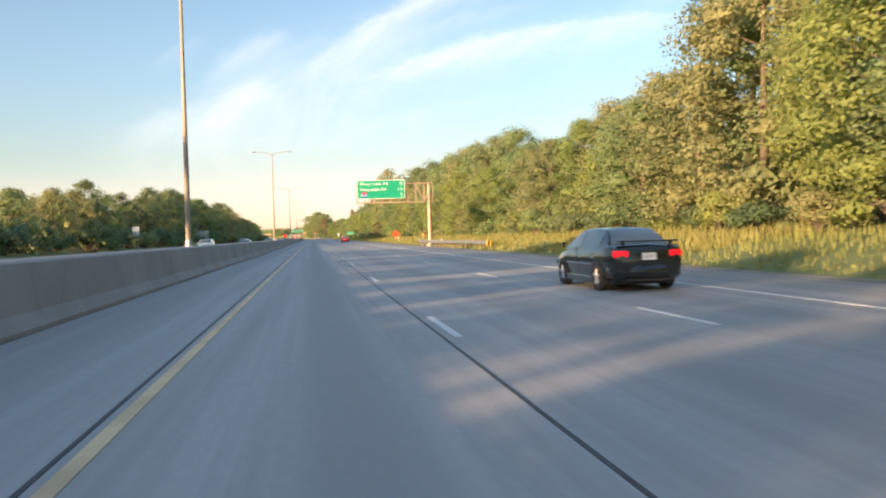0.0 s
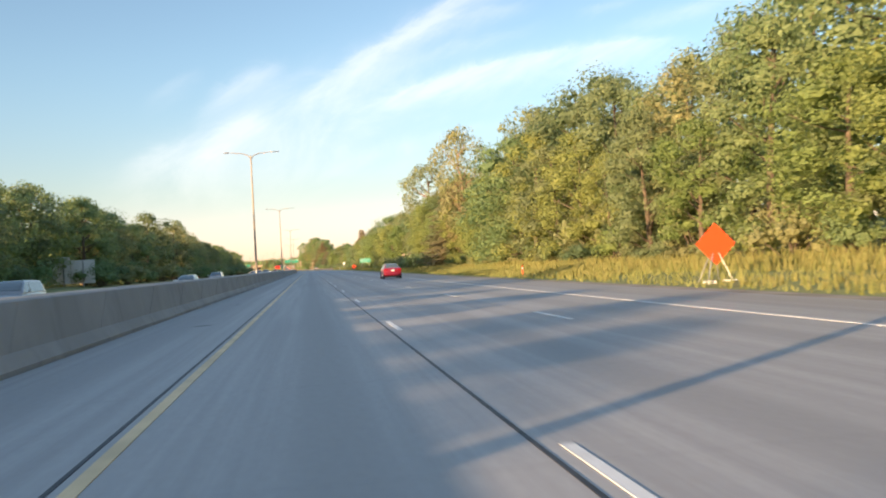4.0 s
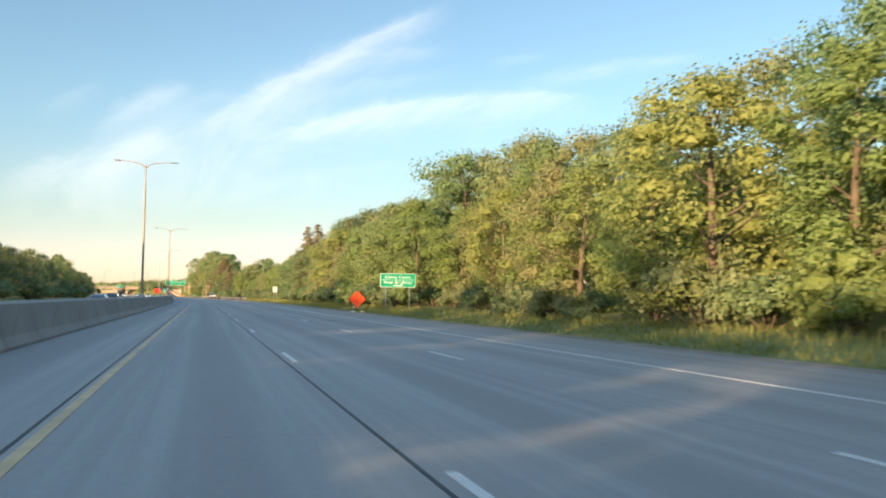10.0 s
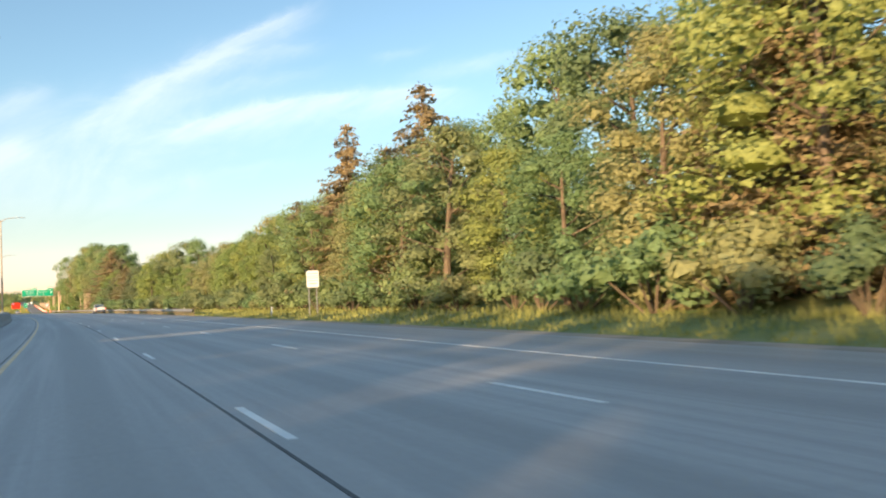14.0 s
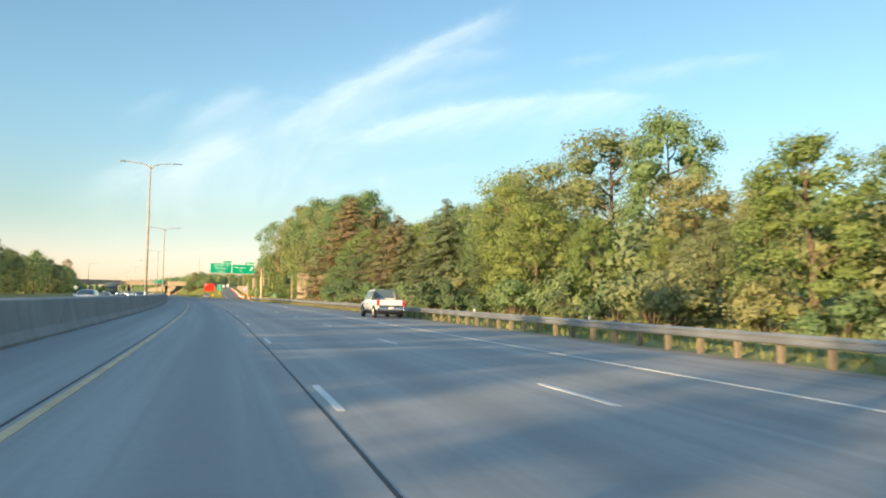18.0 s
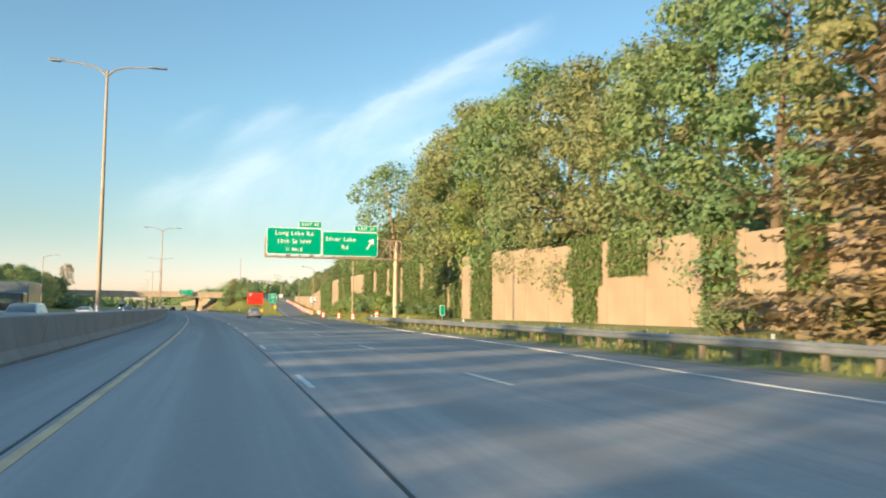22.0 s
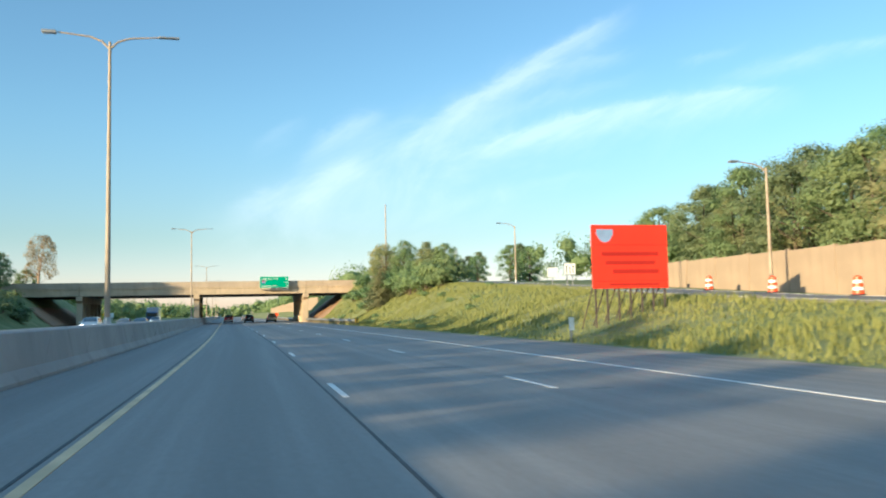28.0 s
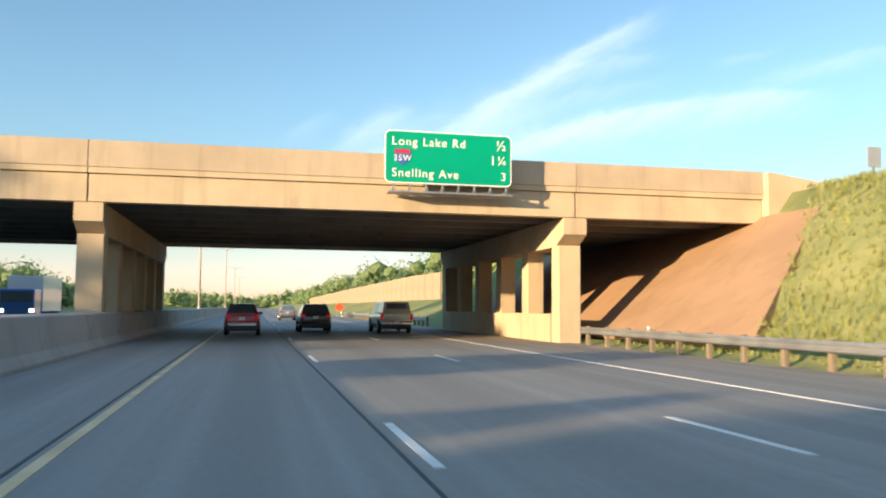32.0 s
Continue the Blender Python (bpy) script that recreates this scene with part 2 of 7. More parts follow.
def leaf_material(name, low, high, through_light=0.45, rough=0.55):
    """Leaves: each one has its own tone, whole trees lean a little to one side of it, and light comes through."""
    m, t, p = principled(name)
    own = t.add("ShaderNodeNewGeometry").outputs["Random Per Island"]
    whole = t.add("ShaderNodeObjectInfo").outputs["Random"]
    tone = t.mix(t.ramp(own, 0.0, 1.0, 0.2, 0.75), (*low, 1), (*high, 1))
    shift = t.mix(whole, (0.82, 0.92, 0.85, 1), (1.22, 1.08, 0.95, 1))
    tone = t.mix(1.0, tone, shift, "MULTIPLY")
    co = t.add("ShaderNodeTexCoord").outputs["Object"]
    fleck = t.noise(co, 5.5, 4, 0.65)
    tone = t.mix(1.0, tone, t.mix(t.ramp(fleck, 0.36, 0.62), (0.84, 0.87, 0.87, 1), (1.15, 1.15, 1.12, 1)), "MULTIPLY")
    b = t.add("ShaderNodeBump")
    b.inputs["Strength"].default_value, b.inputs["Distance"].default_value = 0.5, 0.2
    t.put(b.inputs["Height"], fleck)
    t.put(p.inputs["Normal"], b.outputs[0])
    t.put(p.inputs["Base Color"], tone)
    p.inputs["Roughness"].default_value = rough
    p.inputs["Specular IOR Level"].default_value = 0.25
    trans = t.add("ShaderNodeBsdfTranslucent")
    t.put(trans.inputs[0], t.mix(1.0, tone, (1.1, 1.12, 0.85, 1), "MULTIPLY"))
    mixed = t.add("ShaderNodeMixShader")
    mixed.inputs[0].default_value = through_light
    t.put(mixed.inputs[1], p.outputs[0])
    t.put(mixed.inputs[2], trans.outputs[0])
    out = m.node_tree.nodes["Material Output"]
    t.put(out.inputs[0], mixed.outputs[0])
    return m


def ground_material(name):
    m, t, p = principled(name)
    co = t.add("ShaderNodeTexCoord").outputs["Object"]
    big, mid, small = t.noise(co, 0.05, 4), t.noise(co, 0.5, 4), t.noise(co, 7, 6, 0.7)
    tone = t.mix(t.ramp(big, 0.35, 0.65), (0.165, 0.20, 0.065, 1), (0.27, 0.26, 0.10, 1))
    tone = t.mix(t.math("MULTIPLY", t.ramp(mid, 0.4, 0.65), 0.75), tone, (0.12, 0.15, 0.042, 1))
    tone = t.mix(t.math("MULTIPLY", t.ramp(small, 0.3, 0.7), 0.3), tone, (0.10, 0.12, 0.04, 1))
    t.put(p.inputs["Base Color"], tone)
    p.inputs["Roughness"].default_value = 0.9
    b = t.add("ShaderNodeBump")
    b.inputs["Strength"].default_value, b.inputs["Distance"].default_value = 0.35, 0.08
    t.put(b.inputs["Height"], small)
    t.put(p.inputs["Normal"], b.outputs[0])
    return m


def concrete_material(name, colour, stain=0.5):
    """Cast concrete with rain streaks that run down it."""
    m, t, p = principled(name)
    co = t.add("ShaderNodeTexCoord").outputs["Object"]
    run = t.noise(t.map(co, (1.3, 1.3, 0.12)), 1.0, 5, 0.6)
    big, small = t.noise(co, 0.35, 3), t.noise(co, 14, 6, 0.7)
    tone = t.mix(t.ramp(big, 0.3, 0.7), tuple(c * 0.88 for c in colour) + (1,), tuple(c * 1.08 for c in colour) + (1,))
    tone = t.mix(t.math("MULTIPLY", t.ramp(run, 0.5, 0.75), stain), tone, tuple(c * 0.5 for c in colour) + (1,))
    tone = t.mix(t.math("MULTIPLY", t.ramp(small, 0.4, 0.7), 0.2), tone, tuple(c * 0.7 for c in colour) + (1,))
    t.put(p.inputs["Base Color"], tone)
    p.inputs["Roughness"].default_value = 0.85
    b = t.add("ShaderNodeBump")
    b.inputs["Strength"].default_value, b.inputs["Distance"].default_value = 0.4, 0.015
    t.put(b.inputs["Height"], small)
    t.put(p.inputs["Normal"], b.outputs[0])
    return m


def glass_material(name, tint, rough=0.04):
    m, t, p = principled(name)
    p.inputs["Base Color"].default_value = (*tint, 1)
    p.inputs["Roughness"].default_value = rough
    p.inputs["IOR"].default_value = 2.0
    return m


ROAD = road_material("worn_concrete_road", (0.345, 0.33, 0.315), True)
SHOULDER = road_material("grey_shoulder", (0.325, 0.30, 0.275), False)
GRAVEL = plain("gravel_edge", (0.28, 0.235, 0.19), 0.95, 0, 0.25, 3, 0.6)
RAMP = road_material("ramp_asphalt", (0.275, 0.26, 0.245), False)
WHITE_PAINT = plain("white_road_paint", (0.66, 0.65, 0.62), 0.6, 0, 0.1, 5)
YELLOW_PAINT = plain("yellow_road_paint", (0.62, 0.44, 0.24), 0.65, 0, 0.15, 5)
TAR = plain("tar_seam", (0.022, 0.022, 0.024), 0.6, 0, 0.3, 4)
JOINT = plain("wall_joint", (0.26, 0.235, 0.21), 0.9, 0, 0.2, 5)
BARRIER = concrete_material("barrier_concrete", (0.315, 0.285, 0.255), 0.45)
BRIDGE = concrete_material("bridge_concrete", (0.50, 0.39, 0.26), 0.4)
# dark copy of the bridge concrete, with the underside's shade in its colour
SHADE_CONCRETE = concrete_material("shaded_concrete", (0.16, 0.15, 0.14), 0.5)
BRIDGE_TOP = concrete_material("parapet_concrete", (0.44, 0.345, 0.245), 0.45)
SLOPE_PAVING = concrete_material("slope_paving", (0.32, 0.195, 0.11), 0.35)
WALL_PANEL = concrete_material("noise_wall_concrete", (0.335, 0.25, 0.17), 0.2)
GROUND = ground_material("rough_grass")
STEEL = plain("galvanised_steel", (0.42, 0.42, 0.42), 0.45, 0.75, 0.15, 5)
POLE = plain("weathered_pole_steel", (0.36, 0.28, 0.20), 0.6, 0.0, 0.15, 3)
TRUSS = plain("tan_painted_steel", (0.42, 0.31, 0.21), 0.5, 0.2, 0.15, 4)
DARK_POST = plain("dark_timber", (0.07, 0.055, 0.045), 0.85, 0, 0.25, 9, 0.3)
WOOD_POST = plain("weathered_post", (0.21, 0.165, 0.115), 0.85, 0, 0.25, 9, 0.3)
BROWN_WOOD = plain("brown_fence_wood", (0.27, 0.205, 0.13), 0.8, 0, 0.25, 7, 0.3)
SIGN_GREEN = plain("sign_green", (0.0, 0.30, 0.17), 0.4, 0, 0.06, 2)
SIGN_WHITE = plain("sign_white", (0.82, 0.83, 0.80), 0.45, 0, 0.05, 2)
SIGN_BACK = plain("sign_aluminium", (0.50, 0.50, 0.50), 0.45, 0.5, 0.1, 2)
SIGN_PALE = plain("pale_sheet_aluminium", (0.74, 0.73, 0.71), 0.5, 0.1, 0.08, 2)
SIGN_ORANGE = plain("work_zone_orange", (0.90, 0.085, 0.02), 0.45, 0, 0.06, 3)
SIGN_RED = plain("work_zone_red", (0.85, 0.035, 0.012), 0.5, 0, 0.08, 2)
SIGN_DARKRED = plain("dark_red_lettering", (0.40, 0.015, 0.008), 0.5, 0, 0.08, 2)
SIGN_BLUE = plain("shield_blue", (0.05, 0.12, 0.36), 0.45, 0, 0.06, 3)
SIGN_SHIELDRED = plain("shield_red", (0.55, 0.03, 0.04), 0.45, 0, 0.06, 3)
SIGN_YELLOW = plain("sign_yellow", (0.85, 0.50, 0.02), 0.45, 0, 0.06, 3)
BLACK = plain("black_plastic", (0.018, 0.018, 0.02), 0.55, 0, 0.2, 5)
RUBBER = plain("tyre_rubber", (0.02, 0.02, 0.021), 0.85, 0, 0.2, 8)
RIM = plain("alloy_rim", (0.48, 0.48, 0.49), 0.45, 0.6, 0.1, 6)
GLASS = glass_material("tinted_glass", (0.085, 0.11, 0.12))
LAMP_RED = plain("tail_lamp_red", (0.28, 0.005, 0.008), 0.2, 0, 0.05, 3, emit=((1.0, 0.01, 0.015), 0.06))
LAMP_BRAKE = plain("lit_brake_lamp", (0.32, 0.005, 0.008), 0.2, 0, 0.05, 3, emit=((1.0, 0.015, 0.03), 0.35))
LAMP_WHITE = plain("headlamp", (0.8, 0.8, 0.8), 0.15, 0, 0.05, 3, emit=((1.0, 0.95, 0.85), 3.0))
PLATE = plain("number_plate", (0.62, 0.64, 0.66), 0.5, 0, 0.05, 9)
BARK = plain("bark", (0.13, 0.095, 0.065), 0.95, 0, 0.3, 9, 0.5)
BARK_PALE = plain("pale_bark", (0.34, 0.22, 0.14), 0.9, 0, 0.25, 9, 0.4)
LEAF_MID = leaf_material("leaf_green", (0.175, 0.245, 0.125), (0.275, 0.355, 0.185))
LEAF_OLIVE = leaf_material("leaf_olive", (0.225, 0.25, 0.135), (0.34, 0.35, 0.195))
LEAF_YELLOW = leaf_material("leaf_yellow_green", (0.22, 0.275, 0.10), (0.33, 0.38, 0.15))
LEAF_DARK = leaf_material("leaf_dark", (0.125, 0.18, 0.105), (0.21, 0.255, 0.145))
LEAF_BROWN = leaf_material("leaf_dry_brown", (0.21, 0.17, 0.10), (0.31, 0.255, 0.15), 0.3)
NEEDLE = leaf_material("needles_blue_green", (0.16, 0.18, 0.105), (0.27, 0.285, 0.165), 0.25)
NEEDLE_BROWN = leaf_material("needles_brown", (0.195, 0.16, 0.10), (0.29, 0.24, 0.15), 0.25)
GRASS = leaf_material("long_grass", (0.185, 0.215, 0.07), (0.31, 0.31, 0.12), 0.3)
STRAW = leaf_material("straw_grass", (0.27, 0.23, 0.085), (0.40, 0.335, 0.13), 0.3)
IVY = leaf_material("ivy", (0.10, 0.145, 0.05), (0.175, 0.22, 0.08), 0.35)


# ---- shaping helpers ----
def part(name, bm, material, parent=None, label=""):
    """Links a bmesh as one mesh object under a thing or a part."""
    me = bpy.data.meshes.new(name)
    bm.to_mesh(me)
    bm.free()
    return hang(name, me, material, parent, label)


def hang(name, me, material=None, parent=None, label=""):
    if material is not None and not me.materials:
        me.materials.append(material)
    ob = new(name, me)
    ob.parent = parent
    if label:
        tagged(ob, label)
    return ob


def thing(name, label, category, m=None, group="", kind=""):
    ob = new(name)
    ob.empty_display_size = 0.3
    if m is not None:
        ob.matrix_world = m
    return tagged(ob, label, category, group, kind)


def box(bm, x0, x1, y0, y1, z0, z1, bevel=0.0, m=None):
    made = bmesh.ops.create_cube(bm, size=1.0)["verts"]
    for v in made:
        v.co = Vector(((x0 + x1) / 2 + v.co.x * (x1 - x0), (y0 + y1) / 2 + v.co.y * (y1 - y0), (z0 + z1) / 2 + v.co.z * (z1 - z0)))
    if bevel:
        edges = list({e for v in made for e in v.link_edges})
        got = bmesh.ops.bevel(bm, geom=edges, offset=bevel, segments=2, affect="EDGES", profile=0.6)
        made = list({v for f in got["faces"] for v in f.verts} | {v for v in made if v.is_valid})
    if m is not None:
        bmesh.ops.transform(bm, matrix=m, verts=made)
    return made


def thicken(bm, amount):
    """Gives a flat bmesh a thickness."""
    bm.normal_update()
    bmesh.ops.solidify(bm, geom=bm.faces[:], thickness=amount)
    bmesh.ops.recalc_face_normals(bm, faces=bm.faces)


def rod(bm, a, b, r0, r1=None, sides=10, caps=True):
    """A tapered round bar from a to b."""
    a, b = Vector(a), Vector(b)
    r1 = r0 if r1 is None else r1
    d = b - a
    m = Matrix.Translation((a + b) / 2) @ d.to_track_quat("Z", "Y").to_matrix().to_4x4()
    return bmesh.ops.create_cone(bm, cap_ends=caps, segments=sides, radius1=r0, radius2=r1, depth=d.length, matrix=m)["verts"]


def path_tube(bm, points, radii, sides=8):
    rings = []
    for i, p in enumerate(points):
        p = Vector(p)
        d = (Vector(points[min(i + 1, len(points) - 1)]) - Vector(points[max(i - 1, 0)])).normalized()
        q = d.to_track_quat("Z", "Y")
        rings.append([bm.verts.new(p + q @ Vector((math.cos(k * math.tau / sides) * radii[i], math.sin(k * math.tau / sides) * radii[i], 0))) for k in range(sides)])
    for a, b in zip(rings, rings[1:]):
        for k in range(sides):
            bm.faces.new((a[k], a[(k + 1) % sides], b[(k + 1) % sides], b[k]))
    bm.faces.new(list(reversed(rings[0])))
    bm.faces.new(rings[-1])


def sweep(name, profile, s0, s1, step, material, closed=True, offset=None, uv=False):
    """A mesh swept along the road's line: profile of (x, z), from s0 to s1. offset(s) shifts it by (x, z)."""
    n = max(2, int(math.ceil((s1 - s0) / step)) + 1)
    verts, faces, coords = [], [], []
    k = len(profile)
    for s in np.linspace(s0, s1, n):
        ox, oz = offset(s) if offset else (0.0, 0.0)
        for x, z in profile:
            verts.append(spot(x + ox, s, z + oz))
            coords.append((x + ox, s))
    for i in range(n - 1):
        for j in range(k if closed else k - 1):
            a, b = i * k + j, i * k + (j + 1) % k
            faces.append((a, b, b + k, a + k))
    if closed:
        faces += [tuple(range(k)), tuple(reversed(range((n - 1) * k, n * k)))]
    me = bpy.data.meshes.new(name)
    me.from_pydata(verts, [], faces)
    if uv:
        layer = me.uv_layers.new(name="across_along")
        for loop in me.loops:
            layer.data[loop.index].uv = coords[loop.vertex_index]
    me.materials.append(material)
    fix = bmesh.new()
    fix.from_mesh(me)
    bmesh.ops.recalc_face_normals(fix, faces=fix.faces)
    fix.to_mesh(me)
    fix.free()
    return me


def letters(text, size, material, name="lettering", spacing=1.16):
    """Flat lettering in the built-in font as a mesh, centred on its own origin, in the x-z plane facing -y."""
    data = bpy.data.curves.new(name, "FONT")
    data.body, data.size, data.align_x, data.align_y = text, size, "CENTER", "CENTER"
    data.extrude, data.space_character, data.offset = 0.004, spacing, size * 0.004
    ob = bpy.data.objects.new(name, data)
    scene.collection.objects.link(ob)
    bpy.context.view_layer.update()
    me = bpy.data.meshes.new_from_object(ob.evaluated_get(bpy.context.evaluated_depsgraph_get()))
    bpy.data.objects.remove(ob)
    bpy.data.curves.remove(data)
    me.transform(Matrix.Rotation(radians(90), 4, "X"))
    me.materials.clear()
    me.materials.append(material)
    return me


def write(text, size, x, y, z, parent, material=None, align=0, name="lettering", scale_x=1.0):
    """Puts lettering on a sign. align: -1 starts at x, 0 centred, 1 ends at x."""
    me = letters(text, size, material or SIGN_WHITE, name)
    xs = [v.co.x for v in me.vertices] or [0]
    dx = {-1: -min(xs), 0: 0.0, 1: -max(xs)}[align]
    me.transform(Matrix.Diagonal((scale_x, 1, 1, 1)) @ Matrix.Translation((dx, 0, 0)))
    ob = hang(name, me, None, parent)
    ob.location = (x, y, z)
    return ob


def rounded_plate(bm, x0, x1, z0, z1, y0, y1, r=0.12, seg=4):
    """An upright plate with rounded corners, between y0 and y1."""
    pts = []
    for cx, cz, a0 in ((x1 - r, z1 - r, 0), (x0 + r, z1 - r, 90), (x0 + r, z0 + r, 180), (x1 - r, z0 + r, 270)):
        for k in range(seg + 1):
            a = radians(a0 + 90 * k / seg)
            pts.append((cx + r * math.cos(a), cz + r * math.sin(a)))
    front = [bm.verts.new((x, y0, z)) for x, z in pts]
    back = [bm.verts.new((x, y1, z)) for x, z in pts]
    bm.faces.new(front)
    bm.faces.new(list(reversed(back)))
    for i in range(len(pts)):
        j = (i + 1) % len(pts)
        bm.faces.new((front[j], front[i], back[i], back[j]))
    bmesh.ops.recalc_face_normals(bm, faces=bm.faces)


# ---- the lie of the land ----
LINE_Y, LINE_1, LINE_2, LINE_E = -1.83, 1.83, 5.80, 9.45
RAMP_AT = [(800, 12.6, 0.0), (830, 14.6, 0.0), (860, 17.1, 0.0), (895, 20.6, 0.06), (930, 24.4, 0.6), (970, 29.0, 2.0), (1015, 33.0, 4.2), (1060, 35.5, 6.4), (1090, 36.5, 7.2)]


def ramp_line(s):
    ss, xs, zs = zip(*RAMP_AT)
    return float(np.interp(s, ss, xs)), float(np.interp(s, ss, zs))


def ease(v):
    v = min(max(v, 0.0), 1.0)
    return v * v * (3 - 2 * v)


def ground_z(x, s):
    """Height of the grass beside the road."""
    if -24.8 <= x <= 14.6:
        return -0.06
    if x < -24.8:
        d = -24.8 - x
        rise = 0.08 * min(d, 8) + 0.03 * min(max(d - 8, 0), 30)
        near_bridge = ease((s - 1020) / 60) * (1 - ease((s - 1130) / 50))
        return -0.06 + rise * (1 - near_bridge) + 7.0 * ease((d - 4) / 10) * near_bridge
    d = x - 14.6
    slope = 0.12 - 0.055 * ease((s - 95) / 100)
    free = slope * min(d, 13) + 0.09 * min(max(d - 13, 0), 40)
    blend = ease((s - 870) / 60) * (1 - ease((s - 1128) / 30))
    if blend:
        cx, cz = ramp_line(min(s, 1090))
        left, right = cx - 4.2 + (25.0 - cx + 4.2) * ease((s - 1066) / 16), cx + 4.2
        if x < left:
            toe = 2.2 * ease((s - 990) / 30) * (1 - ease((s - 1064) / 16))
            bank = cz * ease((d - toe) / max(left - 14.6 - toe, 1.0)) ** 0.9
        elif x <= right + 60:
            bank = cz
        else:
            bank = cz
        on_ramp = cx - 4.0 < x < cx + 4.0
        free = free * (1 - blend) + (bank - (0.08 if on_ramp else 0.0)) * blend
    elif 800 < s <= 870:
        cx, cz = ramp_line(s)
        if x < cx + 4.4:
            free = -0.06
    after = ease((s - 1128) / 30)
    if after:
        free = free * (1 - after) + after * (0.33 * min(max(d - 1, 0), 9.5) + 0.1 * min(max(d - 10.5, 0), 40))
    high = -0.06 + max(free, 0.0)
    # the ground drops away under the paved slopes of the bridge
    f = (x - 16.2) / 7.7
    if -0.1 < f < 1.05 and 1083.5 + 6.5 * f < s < 1123:
        high = min(high, 5.6 * f - 0.12)
    return max(high, -0.06)


def build_ground():
    xs = [-1500, -900, -500, -300, -200, -140, -100, -80, -66, -56, -48, -42, -38, -35, -32, -29, -27, -24.8, -15, -6, 4, 14.6, 15.4, 16.4, 17.6, 19, 20.5, 22, 23.5, 25, 26.5, 28, 30, 32, 34, 36, 38, 40, 43, 47, 52, 60, 72, 90, 120, 170, 260, 400, 700, 1500]
    ss = list(np.arange(-600, -40, 60)) + list(np.arange(-40, 860, 10)) + list(np.arange(860, 1070, 5)) + list(np.arange(1070, 1135, 2.5)) + list(np.arange(1135, 1200, 5)) + list(np.arange(1200, 1500, 25)) + list(np.arange(1500, 2700, 120))
    verts, faces = [], []
    for s in ss:
        for x in xs:
            bump = 0.12 * noise.noise((x * 0.15, s * 0.12, 0)) if (x > 16 or x < -27) else 0.0
            verts.append(spot(x, float(s), ground_z(x, float(s)) + bump))
    k = len(xs)
    for i in range(len(ss) - 1):
        for j in range(k - 1):
            a = i * k + j
            faces.append((a, a + 1, a + k + 1, a + k))
    me = bpy.data.meshes.new("ground")
    me.from_pydata(verts, [], faces)
    for f in me.polygons:
        f.use_smooth = True
    tagged(hang("ground", me, GROUND), "uneven roadside grass, green and straw-coloured, rising into wooded banks", "ground", kind="structure")


build_ground()

# ---- the carriageways ----
S0, S1 = -80.0, 1900.0
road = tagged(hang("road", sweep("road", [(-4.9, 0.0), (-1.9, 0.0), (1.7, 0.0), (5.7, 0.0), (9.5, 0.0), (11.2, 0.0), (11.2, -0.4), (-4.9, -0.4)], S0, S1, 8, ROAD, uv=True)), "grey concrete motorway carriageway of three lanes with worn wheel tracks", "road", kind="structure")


shoulder = tagged(hang("road_shoulder", sweep("road_shoulder", [(11.2, 0.0), (13.3, -0.01), (13.3, -0.4), (11.2, -0.4)], S0, S1, 8, SHOULDER, uv=True)), "paved hard shoulder beside the grass verge", "road shoulder", kind="structure")
for a, b in ((S0, 803.0), (899.0, S1)):
    hang("gravel_edge", sweep("gravel_edge", [(13.3, -0.02), (13.9, -0.03), (14.5, -0.045), (14.5, -0.4), (13.3, -0.4)], a, b, 8, GRAVEL), None, shoulder, "strip of sandy gravel")
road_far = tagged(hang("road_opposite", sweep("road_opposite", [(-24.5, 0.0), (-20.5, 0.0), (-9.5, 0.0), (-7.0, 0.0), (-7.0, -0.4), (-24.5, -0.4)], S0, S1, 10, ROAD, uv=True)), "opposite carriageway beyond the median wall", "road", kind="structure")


def ramp_strip(name, xa, xb, z, s0, s1, material, thick=0.3):
    return sweep(name, [(xa, z), (xb, z), (xb, z - thick), (xa, z - thick)], s0, s1, 5, material, offset=ramp_line, uv=True)


exit_ramp = tagged(hang("exit_ramp", ramp_strip("exit_ramp", -3.9, 2.5, 0.012, 800, 1090, RAMP)), "dark asphalt exit ramp that climbs to the cross road", "road", kind="structure")


def gore():
    """The paved wedge between the carriageway and the ramp."""
    verts, faces = [], []
    rows = list(range(803, 900, 4))
    for s in rows:
        edge = max(13.35, ramp_line(s)[0] - 3.8)
        verts += [spot(13.25, s, -0.004), spot(edge, s, ramp_line(s)[1] + 0.006), spot(edge, s, -0.3), spot(13.25, s, -0.3)]
    for i in range(len(rows) - 1):
        for j in range(4):
            a, b = i * 4 + j, i * 4 + (j + 1) % 4
            faces.append((a, b, b + 4, a + 4))
    faces += [(0, 1, 2, 3), tuple(len(verts) - 4 + k for k in (3, 2, 1, 0))]
    me = bpy.data.meshes.new("gore_pavement")
    me.from_pydata(verts, [], faces)
    layer = me.uv_layers.new(name="across_along")
    for loop in me.loops:
        layer.data[loop.index].uv = me.vertices[loop.vertex_index].co.xy
    hang("gore_pavement", me, SHOULDER, shoulder, "paved wedge before the grass")


gore()


def painted(name, x0, x1, s0, s1, material, parent, z=0.004, offset=None, step=8):
    return hang(name, sweep(name, [(x0, z + 0.004), (x1, z + 0.004), (x1, z - 0.02), (x0, z - 0.02)], s0, s1, step, material, offset=offset), None, parent)


